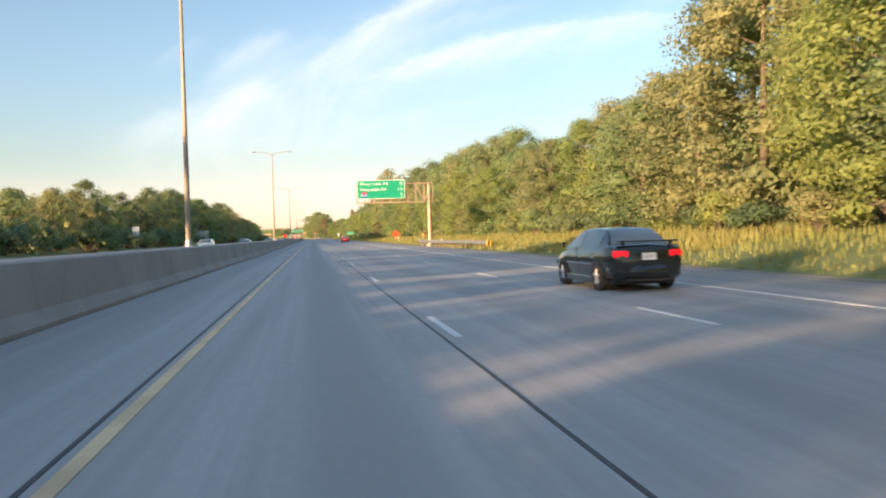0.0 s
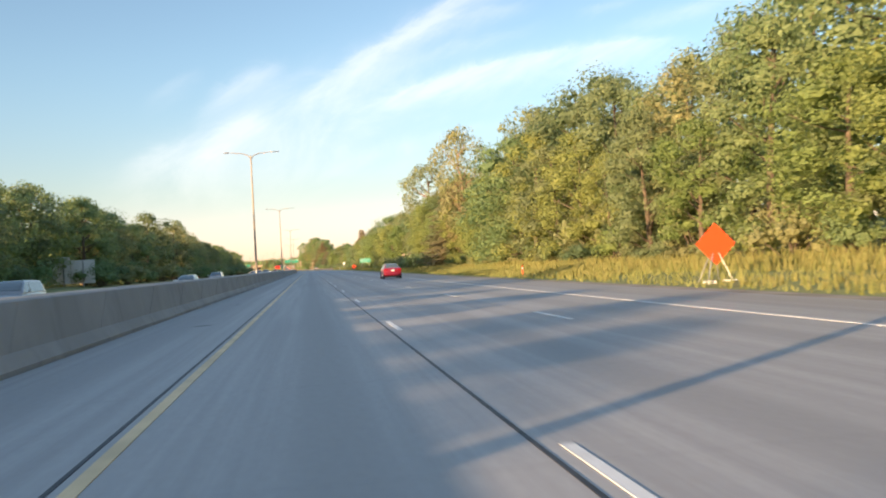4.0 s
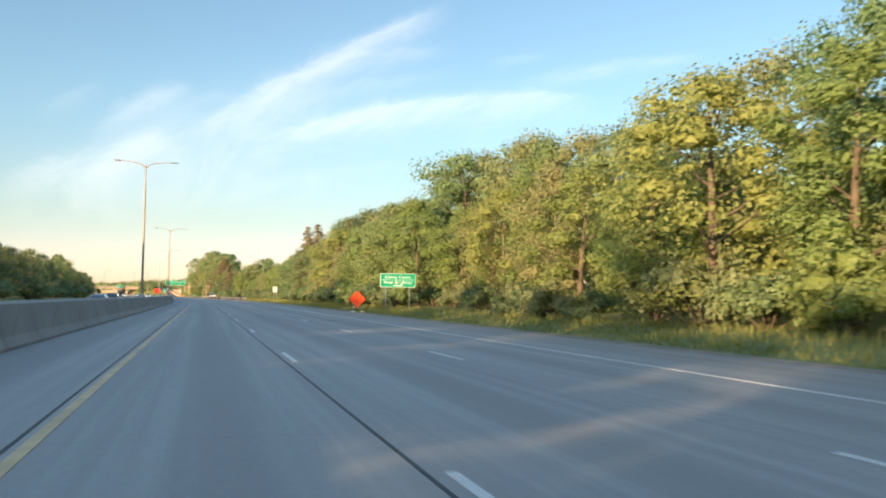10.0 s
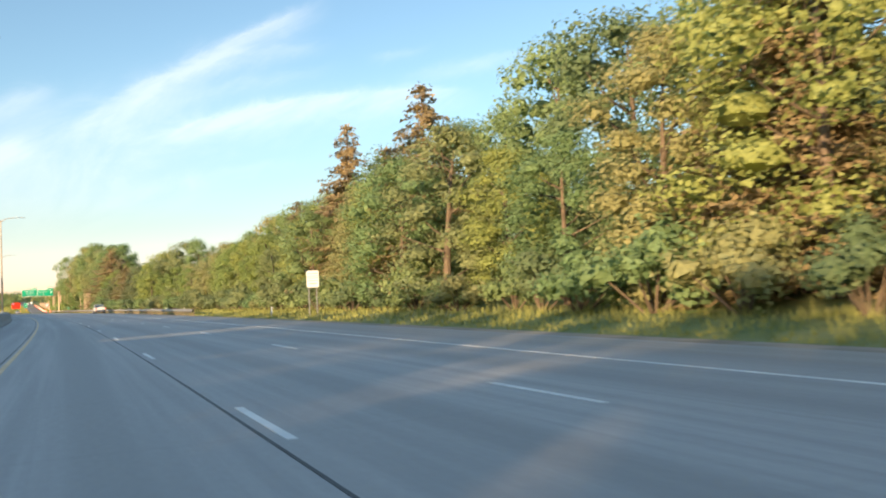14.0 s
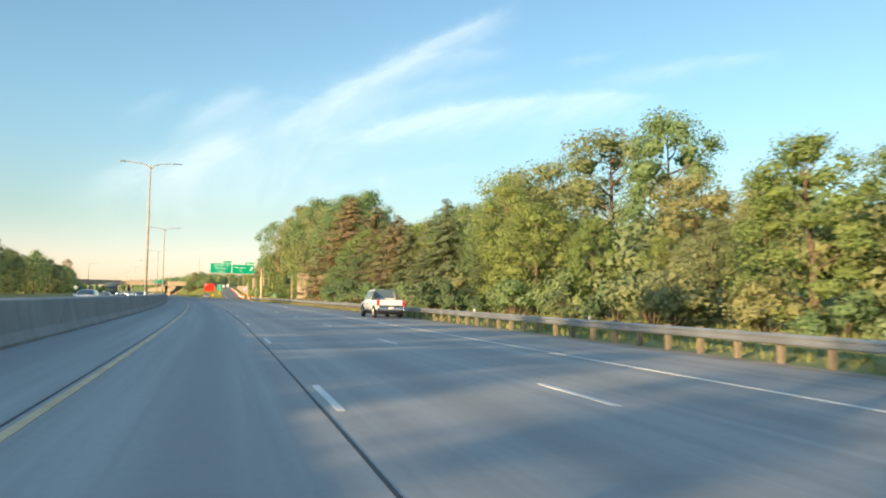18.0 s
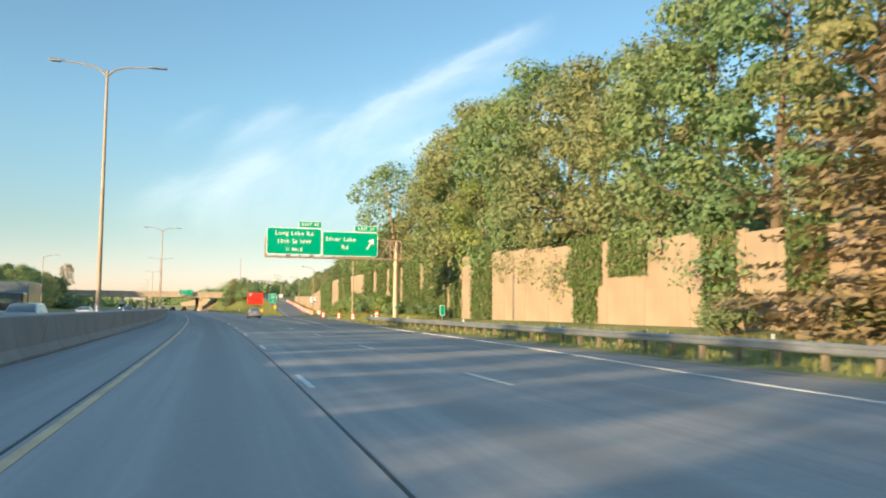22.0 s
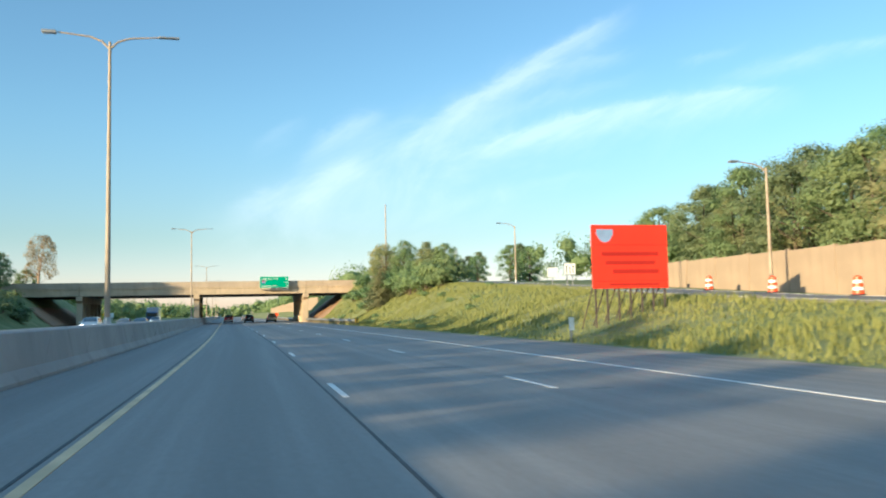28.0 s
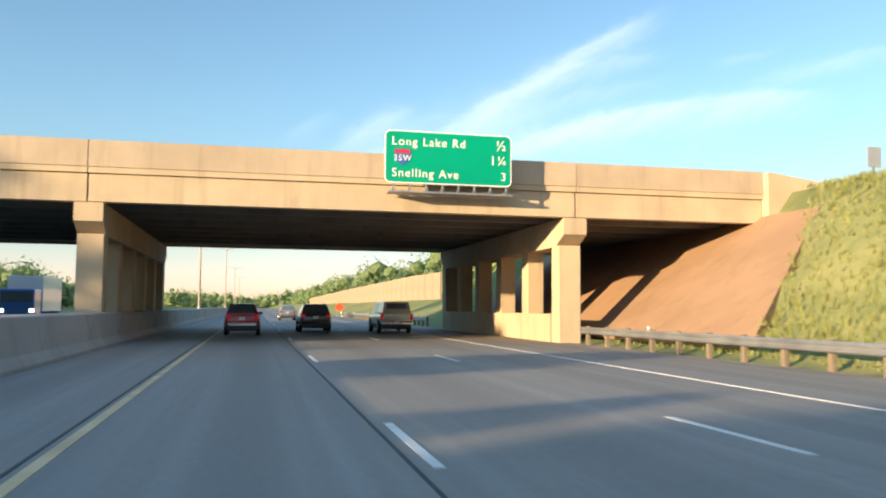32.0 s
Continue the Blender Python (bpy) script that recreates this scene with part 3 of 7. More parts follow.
painted("yellow_edge_line", LINE_Y - 0.07, LINE_Y + 0.07, S0, 1700, YELLOW_PAINT, road)
painted("tar_seam", LINE_Y - 0.20, LINE_Y - 0.155, S0, 1500, TAR, road, 0.002)
painted("tar_seam", LINE_1 - 0.25, LINE_1 - 0.205, S0, 1500, TAR, road, 0.002)
painted("white_edge_line", LINE_E - 0.055, LINE_E + 0.055, S0, 697, WHITE_PAINT, road)
painted("white_edge_line", LINE_E - 0.055, LINE_E + 0.055, 792, 1700, WHITE_PAINT, road)


def along(points):
    """A sideways shift that runs through points of (metres along, metres across)."""
    ss, xs = zip(*points)
    return lambda s: (float(np.interp(s, ss, xs)), 0.0)


# the edge line opens out into the exit lane, and the lane's inner line leaves the carriageway
painted("white_edge_line", -0.055, 0.055, 697, 800, WHITE_PAINT, road, 0.012, along([(697, LINE_E), (714, 10.05), (730, 10.5), (747, 11.1), (757, 11.9), (767, 12.6), (786, 13.2), (800, 13.6)]), 5)
painted("white_edge_line", -0.055, 0.055, 801, 873, WHITE_PAINT, road, 0.018, along([(801, 9.62), (815, 10.8), (830, 12.0), (851, 13.3), (860, 13.85), (873, 15.05)]), 4)
painted("white_edge_line", -3.3, -3.18, 873, 1085, WHITE_PAINT, exit_ramp, 0.018, ramp_line, 5)
painted("white_edge_line", 2.0, 2.12, 800, 1085, WHITE_PAINT, exit_ramp, 0.018, ramp_line, 5)
painted("far_edge_line", -9.0, -8.88, S0, 1500, YELLOW_PAINT, road_far)
painted("far_edge_line", -20.6, -20.48, S0, 1500, WHITE_PAINT, road_far)


def dash_mesh(width):
    bm = bmesh.new()
    box(bm, -width / 2, width / 2, 0, 3.05, -0.02, 0.008)
    me = bpy.data.meshes.new("lane_dash")
    bm.to_mesh(me)
    bm.free()
    me.materials.append(WHITE_PAINT)
    return me


DASH = dash_mesh(0.115)
for k in range(-2, 92):
    for x, lag in ((LINE_1, 0.0), (LINE_2, 0.0)):
        ob = hang("lane_dash", DASH, None, road)
        ob.matrix_world = at(x, 15.24 * k + lag, 0.0)
for k in range(-2, 60):
    ob = hang("lane_dash", DASH, None, road_far)
    ob.matrix_world = at(-12.8, 15.24 * k, 0.0)


def blotch(x, s, w, d, material, name, z=0.003):
    """A flat patch with a ragged outline, such as a tar repair."""
    bm = bmesh.new()
    pts = []
    for k in range(18):
        a = k * math.tau / 18
        r = 1 + 0.35 * noise.noise((math.cos(a) * 1.5 + x, math.sin(a) * 1.5 + s, 0))
        pts.append(bm.verts.new((math.cos(a) * w / 2 * r, math.sin(a) * d / 2 * r, 0)))
    bm.faces.new(pts)
    ob = part(name, bm, material, road)
    ob.matrix_world = at(x, s, z)


for x, s, w, d in ((7.3, 381.5, 1.5, 0.9), (7.4, 779.5, 0.75, 0.7), (-3.4, 172.5, 0.3, 0.35), (-3.2, 158.5, 0.5, 0.4), (-3.3, 318.5, 0.18, 0.22), (10.2, 231.0, 0.35, 0.5), (-0.9, 409.0, 0.35, 0.12), (-1.0, 440.5, 0.12, 1.6), (5.2, 951.5, 1.5, 0.14), (6.6, 944.5, 0.5, 0.12), (-0.4, 1015.5, 1.2, 0.12), (6.5, 1052.0, 1.2, 0.12), (6.2, 1090.0, 1.8, 0.12)):
    blotch(x, s, w, d, TAR, "tar_patch")

# ---- the median wall ----
median = tagged(hang("median_wall", sweep("median_wall", [(-4.95, -0.3), (-4.95, 0.08), (-5.12, 0.33), (-5.28, 1.18), (-5.36, 1.22), (-6.54, 1.22), (-6.62, 1.18), (-6.78, 0.33), (-6.95, 0.08), (-6.95, -0.3)], S0, 1700, 8, BARRIER)), "stained grey concrete median wall between the carriageways", "barrier", kind="structure")
for k in range(0, 200):
    s = k * 6.1 - 10
    bm = bmesh.new()
    box(bm, -0.006, 0.0, -0.004, 0.004, 0.32, 1.16)
    ob = part("joint", bm, JOINT, median) if k == 0 else hang("joint", joint_mesh, None, median)
    if k == 0:
        joint_mesh = ob.data
    else:
        bm.free()
    ob.matrix_world = at(-5.11, s, 0.03) @ Matrix.Rotation(radians(10.5), 4, "Y")


# ---- guardrails ----
def guardrail(s0, s1, x0, x1=None, post_material=WOOD_POST, marker=False, z=0.0, label="galvanised steel guardrail on posts along the shoulder"):
    """A W-beam rail; it runs from x0 to x1 sideways."""
    x1 = x0 if x1 is None else x1
    rail = thing("guardrail", label, "guardrail")
    shift = lambda s: (x0 + (x1 - x0) * (s - s0) / (s1 - s0), z)
    wave = [(0.0, 0.44), (-0.05, 0.48), (-0.05, 0.53), (0.0, 0.57), (0.0, 0.61), (-0.05, 0.65), (-0.05, 0.70), (0.0, 0.74)]
    prof = wave + [(x + 0.006, h) for x, h in reversed(wave)]
    hang("rail_beam", sweep("rail_beam", prof, s0, s1, 4, STEEL, offset=shift), None, rail)
    bm = bmesh.new()
    box(bm, 0.10, 0.25, -0.08, 0.08, -0.3, 0.78, 0.01)
    post = bpy.data.meshes.new("post")
    bm.to_mesh(post)
    bm.free()
    post.materials.append(post_material)
    bm = bmesh.new()
    box(bm, 0.012, 0.10, -0.05, 0.05, 0.47, 0.72, 0.008)
    block = bpy.data.meshes.new("spacer_block")
    bm.to_mesh(block)
    bm.free()
    block.materials.append(WOOD_POST)
    bm = bmesh.new()
    box(bm, -0.03, 0.07, -0.004, 0.004, 0.76, 0.90)
    flag = bpy.data.meshes.new("reflector")
    bm.to_mesh(flag)
    bm.free()
    flag.materials.append(SIGN_WHITE)
    n = int((s1 - s0) / 1.905)
    for k in range(n + 1):
        s = s0 + 0.3 + k * (s1 - s0 - 0.6) / max(n, 1)
        sx, sz = shift(s)
        for name, me in (("post", post), ("spacer_block", block)):
            hang(name, me, None, rail).matrix_world = at(sx, s, sz)
        if k % 8 == 3:
            hang("reflector", flag, None, rail).matrix_world = at(sx, s, sz)
    if marker:
        bm = bmesh.new()
        box(bm, -0.22, 0.22, -0.05, 0.0, 0.28, 0.82, 0.02)
        end = part("end_marker", bm, SIGN_YELLOW, rail, "yellow and black striped end marker")
        end.matrix_world = at(x0, s0 - 0.05, z)
        for j in range(4):
            bm = bmesh.new()
            box(bm, -0.21, 0.21, -0.056, -0.052, -0.04, 0.045)
            bar = part("stripe", bm, BLACK, end)
            bar.matrix_world = at(x0, s0 - 0.05, z + 0.36 + j * 0.13) @ Matrix.Rotation(radians(-40), 4, "Y") @ Matrix.Diagonal((0.72, 1, 1, 1))
    return rail


guardrail(76.5, 113.0, 15.4, 13.7, marker=True)
guardrail(562.0, 814.5, 14.1, 15.7)
guardrail(1035.8, 1093.2, 15.3, 14.1, marker=True)
guardrail(1127.0, 1190.0, 14.2, 14.2)


# ---- lamps on poles ----
def median_lamp(x, s, tall=13.35, z=1.2, arms=(1, -1), reach=2.3, name_label="tall weathered steel street lamp with two arms on the median wall"):
    lamp = thing("street_lamp", name_label, "street lamp", at(x, s, z), "median lamps" if len(arms) == 2 else "ramp lamps")
    bm = bmesh.new()
    rod(bm, (0, 0, 0), (0, 0, tall), 0.135, 0.065, 12)
    part("pole", bm, POLE, lamp)
    bm = bmesh.new()
    box(bm, -0.24, 0.24, -0.24, 0.24, 0, 0.04, 0.01)
    rod(bm, (0, 0, 0.04), (0, 0, 0.35), 0.2, 0.15, 12)
    part("base_plate", bm, STEEL, lamp)
    for side in arms:
        bm = bmesh.new()
        pts = [(0, 0, tall - 0.35), (side * 0.35, 0, tall + 0.02), (side * 0.9, 0, tall + 0.22), (side * reach, 0, tall + 0.35)]
        path_tube(bm, pts, [0.06, 0.05, 0.045, 0.035], 8)
        arm = part("arm", bm, POLE, lamp)
        bm = bmesh.new()
        box(bm, side * reach - 0.1, side * (reach + 0.75) + 0.1, -0.13, 0.13, tall + 0.31, tall + 0.39, 0.03)
        part("lamp_head", bm, STEEL, arm)
    return lamp


for s in (44.2, 134.5, 229.5, 319.0, 420.0, 509.0, 598.0, 689.0, 779.4, 878.5, 971.0, 1062.0, 1160.0, 1255.0, 1350.0, 1450.0):
    median_lamp(-6.0, s)
for x, s, tall in ((21.3, 851.5, 10.4), (25.5, 913.0, 10.0), (33.2, 976.5, 8.2), (38.5, 1040.0, 8.0)):
    lamp = median_lamp(x, s, tall, ground_z(x, s), (-1,), 2.0, "slim steel street lamp with one curved arm beside the ramp")
for s in (900.0, 700.0):
    median_lamp(-27.0, s, 10.5, ground_z(-27.0, s), (1,), 2.0, "slim steel street lamp beyond the opposite carriageway")


# ---- overhead signs ----
def shield(parent, x, y, z, size):
    bm = bmesh.new()
    pts = [(-0.5, 0.42), (-0.25, 0.5), (0.25, 0.5), (0.5, 0.42), (0.52, 0.1), (0.4, -0.25), (0.0, -0.5), (-0.4, -0.25), (-0.52, 0.1)]
    outline = [bm.verts.new((px * size, 0, pz * size)) for px, pz in pts]
    bm.faces.new(outline)
    thicken(bm, 0.006)
    body = part("shield", bm, SIGN_BLUE, parent, "blue and red route shield")
    body.location = (x, y, z)
    bm = bmesh.new()
    pts = [(-0.47, 0.22), (-0.47, 0.4), (-0.25, 0.46), (0.25, 0.46), (0.47, 0.4), (0.47, 0.22)]
    bm.faces.new([bm.verts.new((px * size, -0.012, pz * size)) for px, pz in pts])
    part("shield_band", bm, SIGN_SHIELDRED, body)
    me = letters("35W", size * 0.5, SIGN_WHITE)
    ob = hang("lettering", me, None, body)
    ob.location = (0, -0.016, -size * 0.08)


def green_panel(parent, x0, x1, z0, z1, y, border=0.05, radius=0.25, name="sign_panel"):
    """White-edged green panel, facing the traffic (-y)."""
    bm = bmesh.new()
    rounded_plate(bm, x0, x1, z0, z1, y, y + 0.05, radius)
    edge = part(name, bm, SIGN_WHITE, parent, "green sign panel with a white border")
    bm = bmesh.new()
    rounded_plate(bm, x0 + border, x1 - border, z0 + border, z1 - border, y - 0.008, y, max(radius - border, 0.03))
    part("green_face", bm, SIGN_GREEN, edge)
    bm = bmesh.new()
    rounded_plate(bm, x0 + 0.01, x1 - 0.01, z0 + 0.01, z1 - 0.01, y + 0.051, y + 0.056, radius)
    part("panel_back", bm, SIGN_BACK, edge)
    return edge


def truss(parent, x0, x1, z0, z1, y0, y1, bays, thick=0.065):
    """A box truss: four chords, uprights and slanting braces."""
    for y in (y0, y1):
        for z in (z0, z1):
            bm = bmesh.new()
            box(bm, x0, x1, y - thick, y + thick, z - thick, z + thick, 0.01)
            part("chord", bm, TRUSS, parent)
    step = (x1 - x0) / bays
    for k in range(bays + 1):
        x = x0 + k * step
        for y in (y0, y1):
            bm = bmesh.new()
            box(bm, x - 0.04, x + 0.04, y - 0.04, y + 0.04, z0, z1)
            part("upright", bm, TRUSS, parent)
        for z in (z0, z1):
            bm = bmesh.new()
            box(bm, x - 0.03, x + 0.03, y0, y1, z - 0.03, z + 0.03)
            part("cross_bar", bm, TRUSS, parent)
        if k < bays:
            for y in (y0, y1):
                bm = bmesh.new()
                up = k % 2 == 0
                rod(bm, (x, y, z0 if up else z1), (x + step, y, z1 if up else z0), 0.04, sides=6)
                part("brace", bm, TRUSS, parent)


def gantry_silver():
    g = thing("sign_gantry", "tan steel cantilever gantry with a green distance sign, beside the guardrail", "sign gantry", at(0, 105.2))
    truss(g, 5.3, 14.7, 5.55, 7.85, 0.35, 1.15, 9)
    bm = bmesh.new()
    rod(bm, (14.3, 0.75, -0.3), (14.3, 0.75, 7.9), 0.27, 0.25, 16)
    part("post", bm, TRUSS, g)
    bm = bmesh.new()
    rod(bm, (14.3, 0.75, -0.3), (14.3, 0.75, 0.25), 0.45, 0.45, 16)
    part("footing", bm, BARRIER, g)
    p = green_panel(g, 5.35, 11.2, 6.0, 8.28, 0.05)
    write("Silver Lake Rd", 0.50, 5.75, 0.03, 7.82, p, align=-1)
    write("\u00bd", 0.6, 10.95, 0.03, 7.82, p, align=1)
    write("Long Lake Rd", 0.50, 5.75, 0.03, 7.16, p, align=-1)
    write("1\u00bc", 0.56, 10.95, 0.03, 7.16, p, align=1)
    shield(p, 6.2, 0.03, 6.47, 0.74)
    write("2", 0.52, 10.9, 0.03, 6.45, p, align=1)


def gantry_exit():
    g = thing("sign_gantry", "tan steel cantilever gantry with two green exit signs, above the shoulder", "sign gantry", at(0, 809.3))
    truss(g, 5.0, 18.0, 6.35, 8.15, 0.35, 1.15, 12)
    bm = bmesh.new()
    rod(bm, (17.6, 0.75, -0.3), (17.6, 0.75, 8.1), 0.27, 0.25, 16)
    part("post", bm, TRUSS, g)
    bm = bmesh.new()
    box(bm, 17.42, 17.78, 0.46, 0.48, 1.6, 1.78, 0.01)
    part("green_tag", bm, SIGN_GREEN, g)
    p = green_panel(g, 5.05, 10.15, 6.55, 9.05, 0.05)
    write("Long Lake Rd", 0.56, 7.6, 0.03, 8.53, p)
    write("10th St NW", 0.56, 7.6, 0.03, 7.75, p)
    write("\u00be MILE", 0.44, 7.6, 0.03, 7.0, p)
    q = green_panel(g, 8.0, 10.15, 9.08, 9.72, 0.05, 0.04, 0.12, "exit_tab")
    write("EXIT 40", 0.42, 9.07, 0.03, 9.4, q)
    p = green_panel(g, 10.22, 15.6, 6.5, 8.85, 0.05)
    write("Silver Lake", 0.56, 10.55, 0.03, 8.12, p, align=-1)
    write("Rd", 0.56, 12.4, 0.03, 7.35, p)
    bm = bmesh.new()
    pts = [(-0.07, -0.6), (0.07, -0.6), (0.07, 0.2), (0.27, 0.05), (0.27, 0.25), (0.0, 0.6), (-0.27, 0.25), (-0.27, 0.05), (-0.07, 0.2)]
    bm.faces.new([bm.verts.new((x, 0, z)) for x, z in pts])
    arrow = part("arrow", bm, SIGN_WHITE, p)
    arrow.matrix_basis = Matrix.Translation((14.85, 0.028, 7.75)) @ Matrix.Rotation(radians(32), 4, "Y")
    q = green_panel(g, 13.3, 15.55, 8.88, 9.5, 0.05, 0.04, 0.12, "exit_tab")
    write("EXIT 39", 0.42, 14.42, 0.03, 9.19, q)


gantry_silver()
gantry_exit()


# ---- the bridge of the cross road ----
def bridge():
    b = thing("bridge", "weathered concrete road bridge on column piers across the motorway", "bridge", at(0, 1094.0))
    lift = lambda x: 0.001 * (x - 4)  # the deck climbs a little to the right
    cuts = [-52.0, -27.0, -6.4, 14.2, 23.7]

    def slab(name, x0, x1, y0, y1, z0, z1, material, parent, bevel=0.02):
        bm = bmesh.new()
        vs = box(bm, x0, x1, y0, y1, z0, z1, bevel)
        for v in bm.verts:
            v.co.z += lift(v.co.x)
        return part(name, bm, material, parent)

    for x0, x1 in zip(cuts, cuts[1:]):
        slab("parapet", x0 + 0.015, x1 - 0.015, -0.05, 0.28, 7.0, 8.08, BRIDGE_TOP, b)
        slab("edge_beam", x0 + 0.015, x1 - 0.015, 0.0, 0.5, 6.76, 7.02, BRIDGE, b)
        slab("girder", x0 + 0.03, x1 - 0.03, 0.12, 0.62, 5.62, 6.74, BRIDGE, b)
        slab("girder", x0 + 0.03, x1 - 0.03, 25.0, 25.5, 5.62, 6.74, BRIDGE, b)
        slab("parapet", x0 + 0.015, x1 - 0.015, 25.3, 25.62, 7.0, 8.08, BRIDGE_TOP, b)
        # inner girders, like the deck, are coloured dark for the shade below
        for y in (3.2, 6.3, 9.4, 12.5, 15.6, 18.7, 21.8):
            slab("girder", x0 + 0.03, x1 - 0.03, y, y + 0.5, 5.66, 6.74, SHADE_CONCRETE, b)
    slab("deck", -52.0, 23.7, 0.3, 25.3, 6.74, 7.0, SHADE_CONCRETE, b, 0)
    for px, wall in ((-6.35, False), (14.2, True), (-27.0, False)):
        pier = new("pier")
        pier.parent = b
        top = 5.6 + lift(px)
        bm = bmesh.new()
        # cap beam with raked ends
        prof = [(0.15, top), (25.3, top), (25.3, top - 0.75), (24.3, top - 1.25), (1.2, top - 1.25), (0.15, top - 0.75)]
        for side in (-0.55, 0.55):
            bm.faces.new([bm.verts.new((px + side, y, z)) for y, z in prof])
        bm.verts.ensure_lookup_table()
        for i in range(6):
            j = (i + 1) % 6
            bm.faces.new((bm.verts[i], bm.verts[j], bm.verts[6 + j], bm.verts[6 + i]))
        bmesh.ops.recalc_face_normals(bm, faces=bm.faces)
        part("cap_beam", bm, BRIDGE, pier)
        for k, y in enumerate((1.3, 6.0, 10.7, 15.4, 20.1, 24.2)):
            bm = bmesh.new()
            w = 0.52 if k in (0, 5) else 0.42
            box(bm, px - w, px + w, y - 0.5, y + 0.5, -0.3, top - 1.2, 0.04)
            part("column", bm, BRIDGE, pier)
        bm = bmesh.new()
        box(bm, px - 0.62, px + 0.62, 1.85, 24.0, -0.3, 1.28 if wall else 1.2, 0.03)
        part("crash_wall", bm, BRIDGE, pier)
    # paved slope and abutment under the end span
    for sx0, sx1, flip in ((16.2, 23.9, 1), (-29.5, -37.5, -1)):
        bm = bmesh.new()
        n = 8
        rows = []
        for i in range(n + 1):
            f = i / n
            rows.append([bm.verts.new((sx0 + (sx1 - sx0) * f, y, 0.15 + 5.6 * f)) for y in (-10.5 + 6.5 * f, 29.0)])
        for a, c in zip(rows, rows[1:]):
            bm.faces.new((a[0], c[0], c[1], a[1]) if flip > 0 else (a[1], c[1], c[0], a[0]))
        thicken(bm, -0.3)
        part("slope_paving", bm, SLOPE_PAVING, b, "brown paved slope under the end span")
    bm = bmesh.new()
    box(bm, 23.7, 24.6, -0.3, 25.8, 4.2, 7.2, 0.02)
    part("abutment", bm, BRIDGE, b)
    bm = bmesh.new()
    pts = [(23.7, 8.05), (27.5, 7.55), (27.5, 6.4), (23.7, 5.2)]
    bm.faces.new([bm.verts.new((x, -0.05, z)) for x, z in pts])
    thicken(bm, 0.35)
    part("wing_wall", bm, BRIDGE, b)
    # the sign that hangs on the parapet
    sign = thing("bridge_sign", "green distance sign mounted on the bridge parapet", "road sign", at(0, 1093.0))
    p = green_panel(sign, 5.3, 10.82, 6.7, 8.93, 0.0)
    write("Long Lake Rd", 0.5, 5.62, -0.02, 8.45, p, align=-1)
    write("\u00bd", 0.6, 10.55, -0.02, 8.45, p, align=1)
    shield(p, 6.05, -0.02, 7.8, 0.7)
    write("1\u00bc", 0.56, 10.55, -0.02, 7.8, p, align=1)
    write("Snelling Ave", 0.5, 5.62, -0.02, 7.12, p, align=-1)
    write("3", 0.5, 10.55, -0.02, 7.12, p, align=1)
    bm = bmesh.new()
    box(bm, 5.5, 10.9, 0.05, 0.85, 6.32, 6.40, 0.01)
    part("catwalk", bm, STEEL, sign)
    for k in range(8):
        x = 5.7 + k * 0.7
        bm = bmesh.new()
        box(bm, x - 0.04, x + 0.04, 0.06, 0.14, 6.36, 8.8)
        box(bm, x - 0.04, x + 0.04, 0.06, 0.95, 6.40, 6.48)
        part("bracket", bm, STEEL, sign)


bridge()
# the cross road's fill on both sides
cross = tagged(hang("cross_road", bpy.data.meshes.new("cross_road")), "cross road that meets the bridge at deck height", "road", kind="structure")
bm = bmesh.new()
for x0, x1 in ((24.6, 160.0), (-160.0, -52.0)):
    box(bm, x0, x1, 1094.5, 1119.0, 5.0, 7.24)
for v in bm.verts:
    px, py, _ = place(v.co.x, v.co.y)
    v.co.x, v.co.y = px, py
bm.to_mesh(cross.data)
bm.free()
cross.data.materials.append(RAMP)


# ---- trees and shrubs ----
def leaves(rng, centres, outward, length, width, droop=0.0):
    """Pointed leaf blades at the given places, turned mostly along outward. Returns vertices and faces."""
    n = len(centres)
    up = rng.normal(size=(n, 3)) * 0.38 + outward
    up[:, 2] += 0.2
    up /= np.linalg.norm(up, axis=1, keepdims=True) + 1e-9
    side = np.cross(up, rng.normal(size=(n, 3)))
    side /= np.linalg.norm(side, axis=1, keepdims=True) + 1e-9
    across = np.cross(up, side)
    side[:, 2] -= droop
    size = rng.uniform(0.65, 1.35, (n, 1))
    a, b = side * length * size, across * width * size
    verts = np.stack([centres + a, centres - a * 0.6 + b, centres - a * 0.6 - b], 1).reshape(-1, 3)
    faces = np.arange(3 * n).reshape(n, 3)
    return verts, faces


def mesh_of(name, verts, faces, material):
    me = bpy.data.meshes.new(name)
    me.from_pydata(verts.tolist() if hasattr(verts, "tolist") else verts, [], faces.tolist() if hasattr(faces, "tolist") else faces)
    me.materials.append(material)
    return me


ICO = bmesh.new()
bmesh.ops.create_icosphere(ICO, subdivisions=1, radius=1.0)
ICO_V = np.array([v.co[:] for v in ICO.verts])
ICO_F = np.array([[v.index for v in f.verts] for f in ICO.faces])
ICO.free()


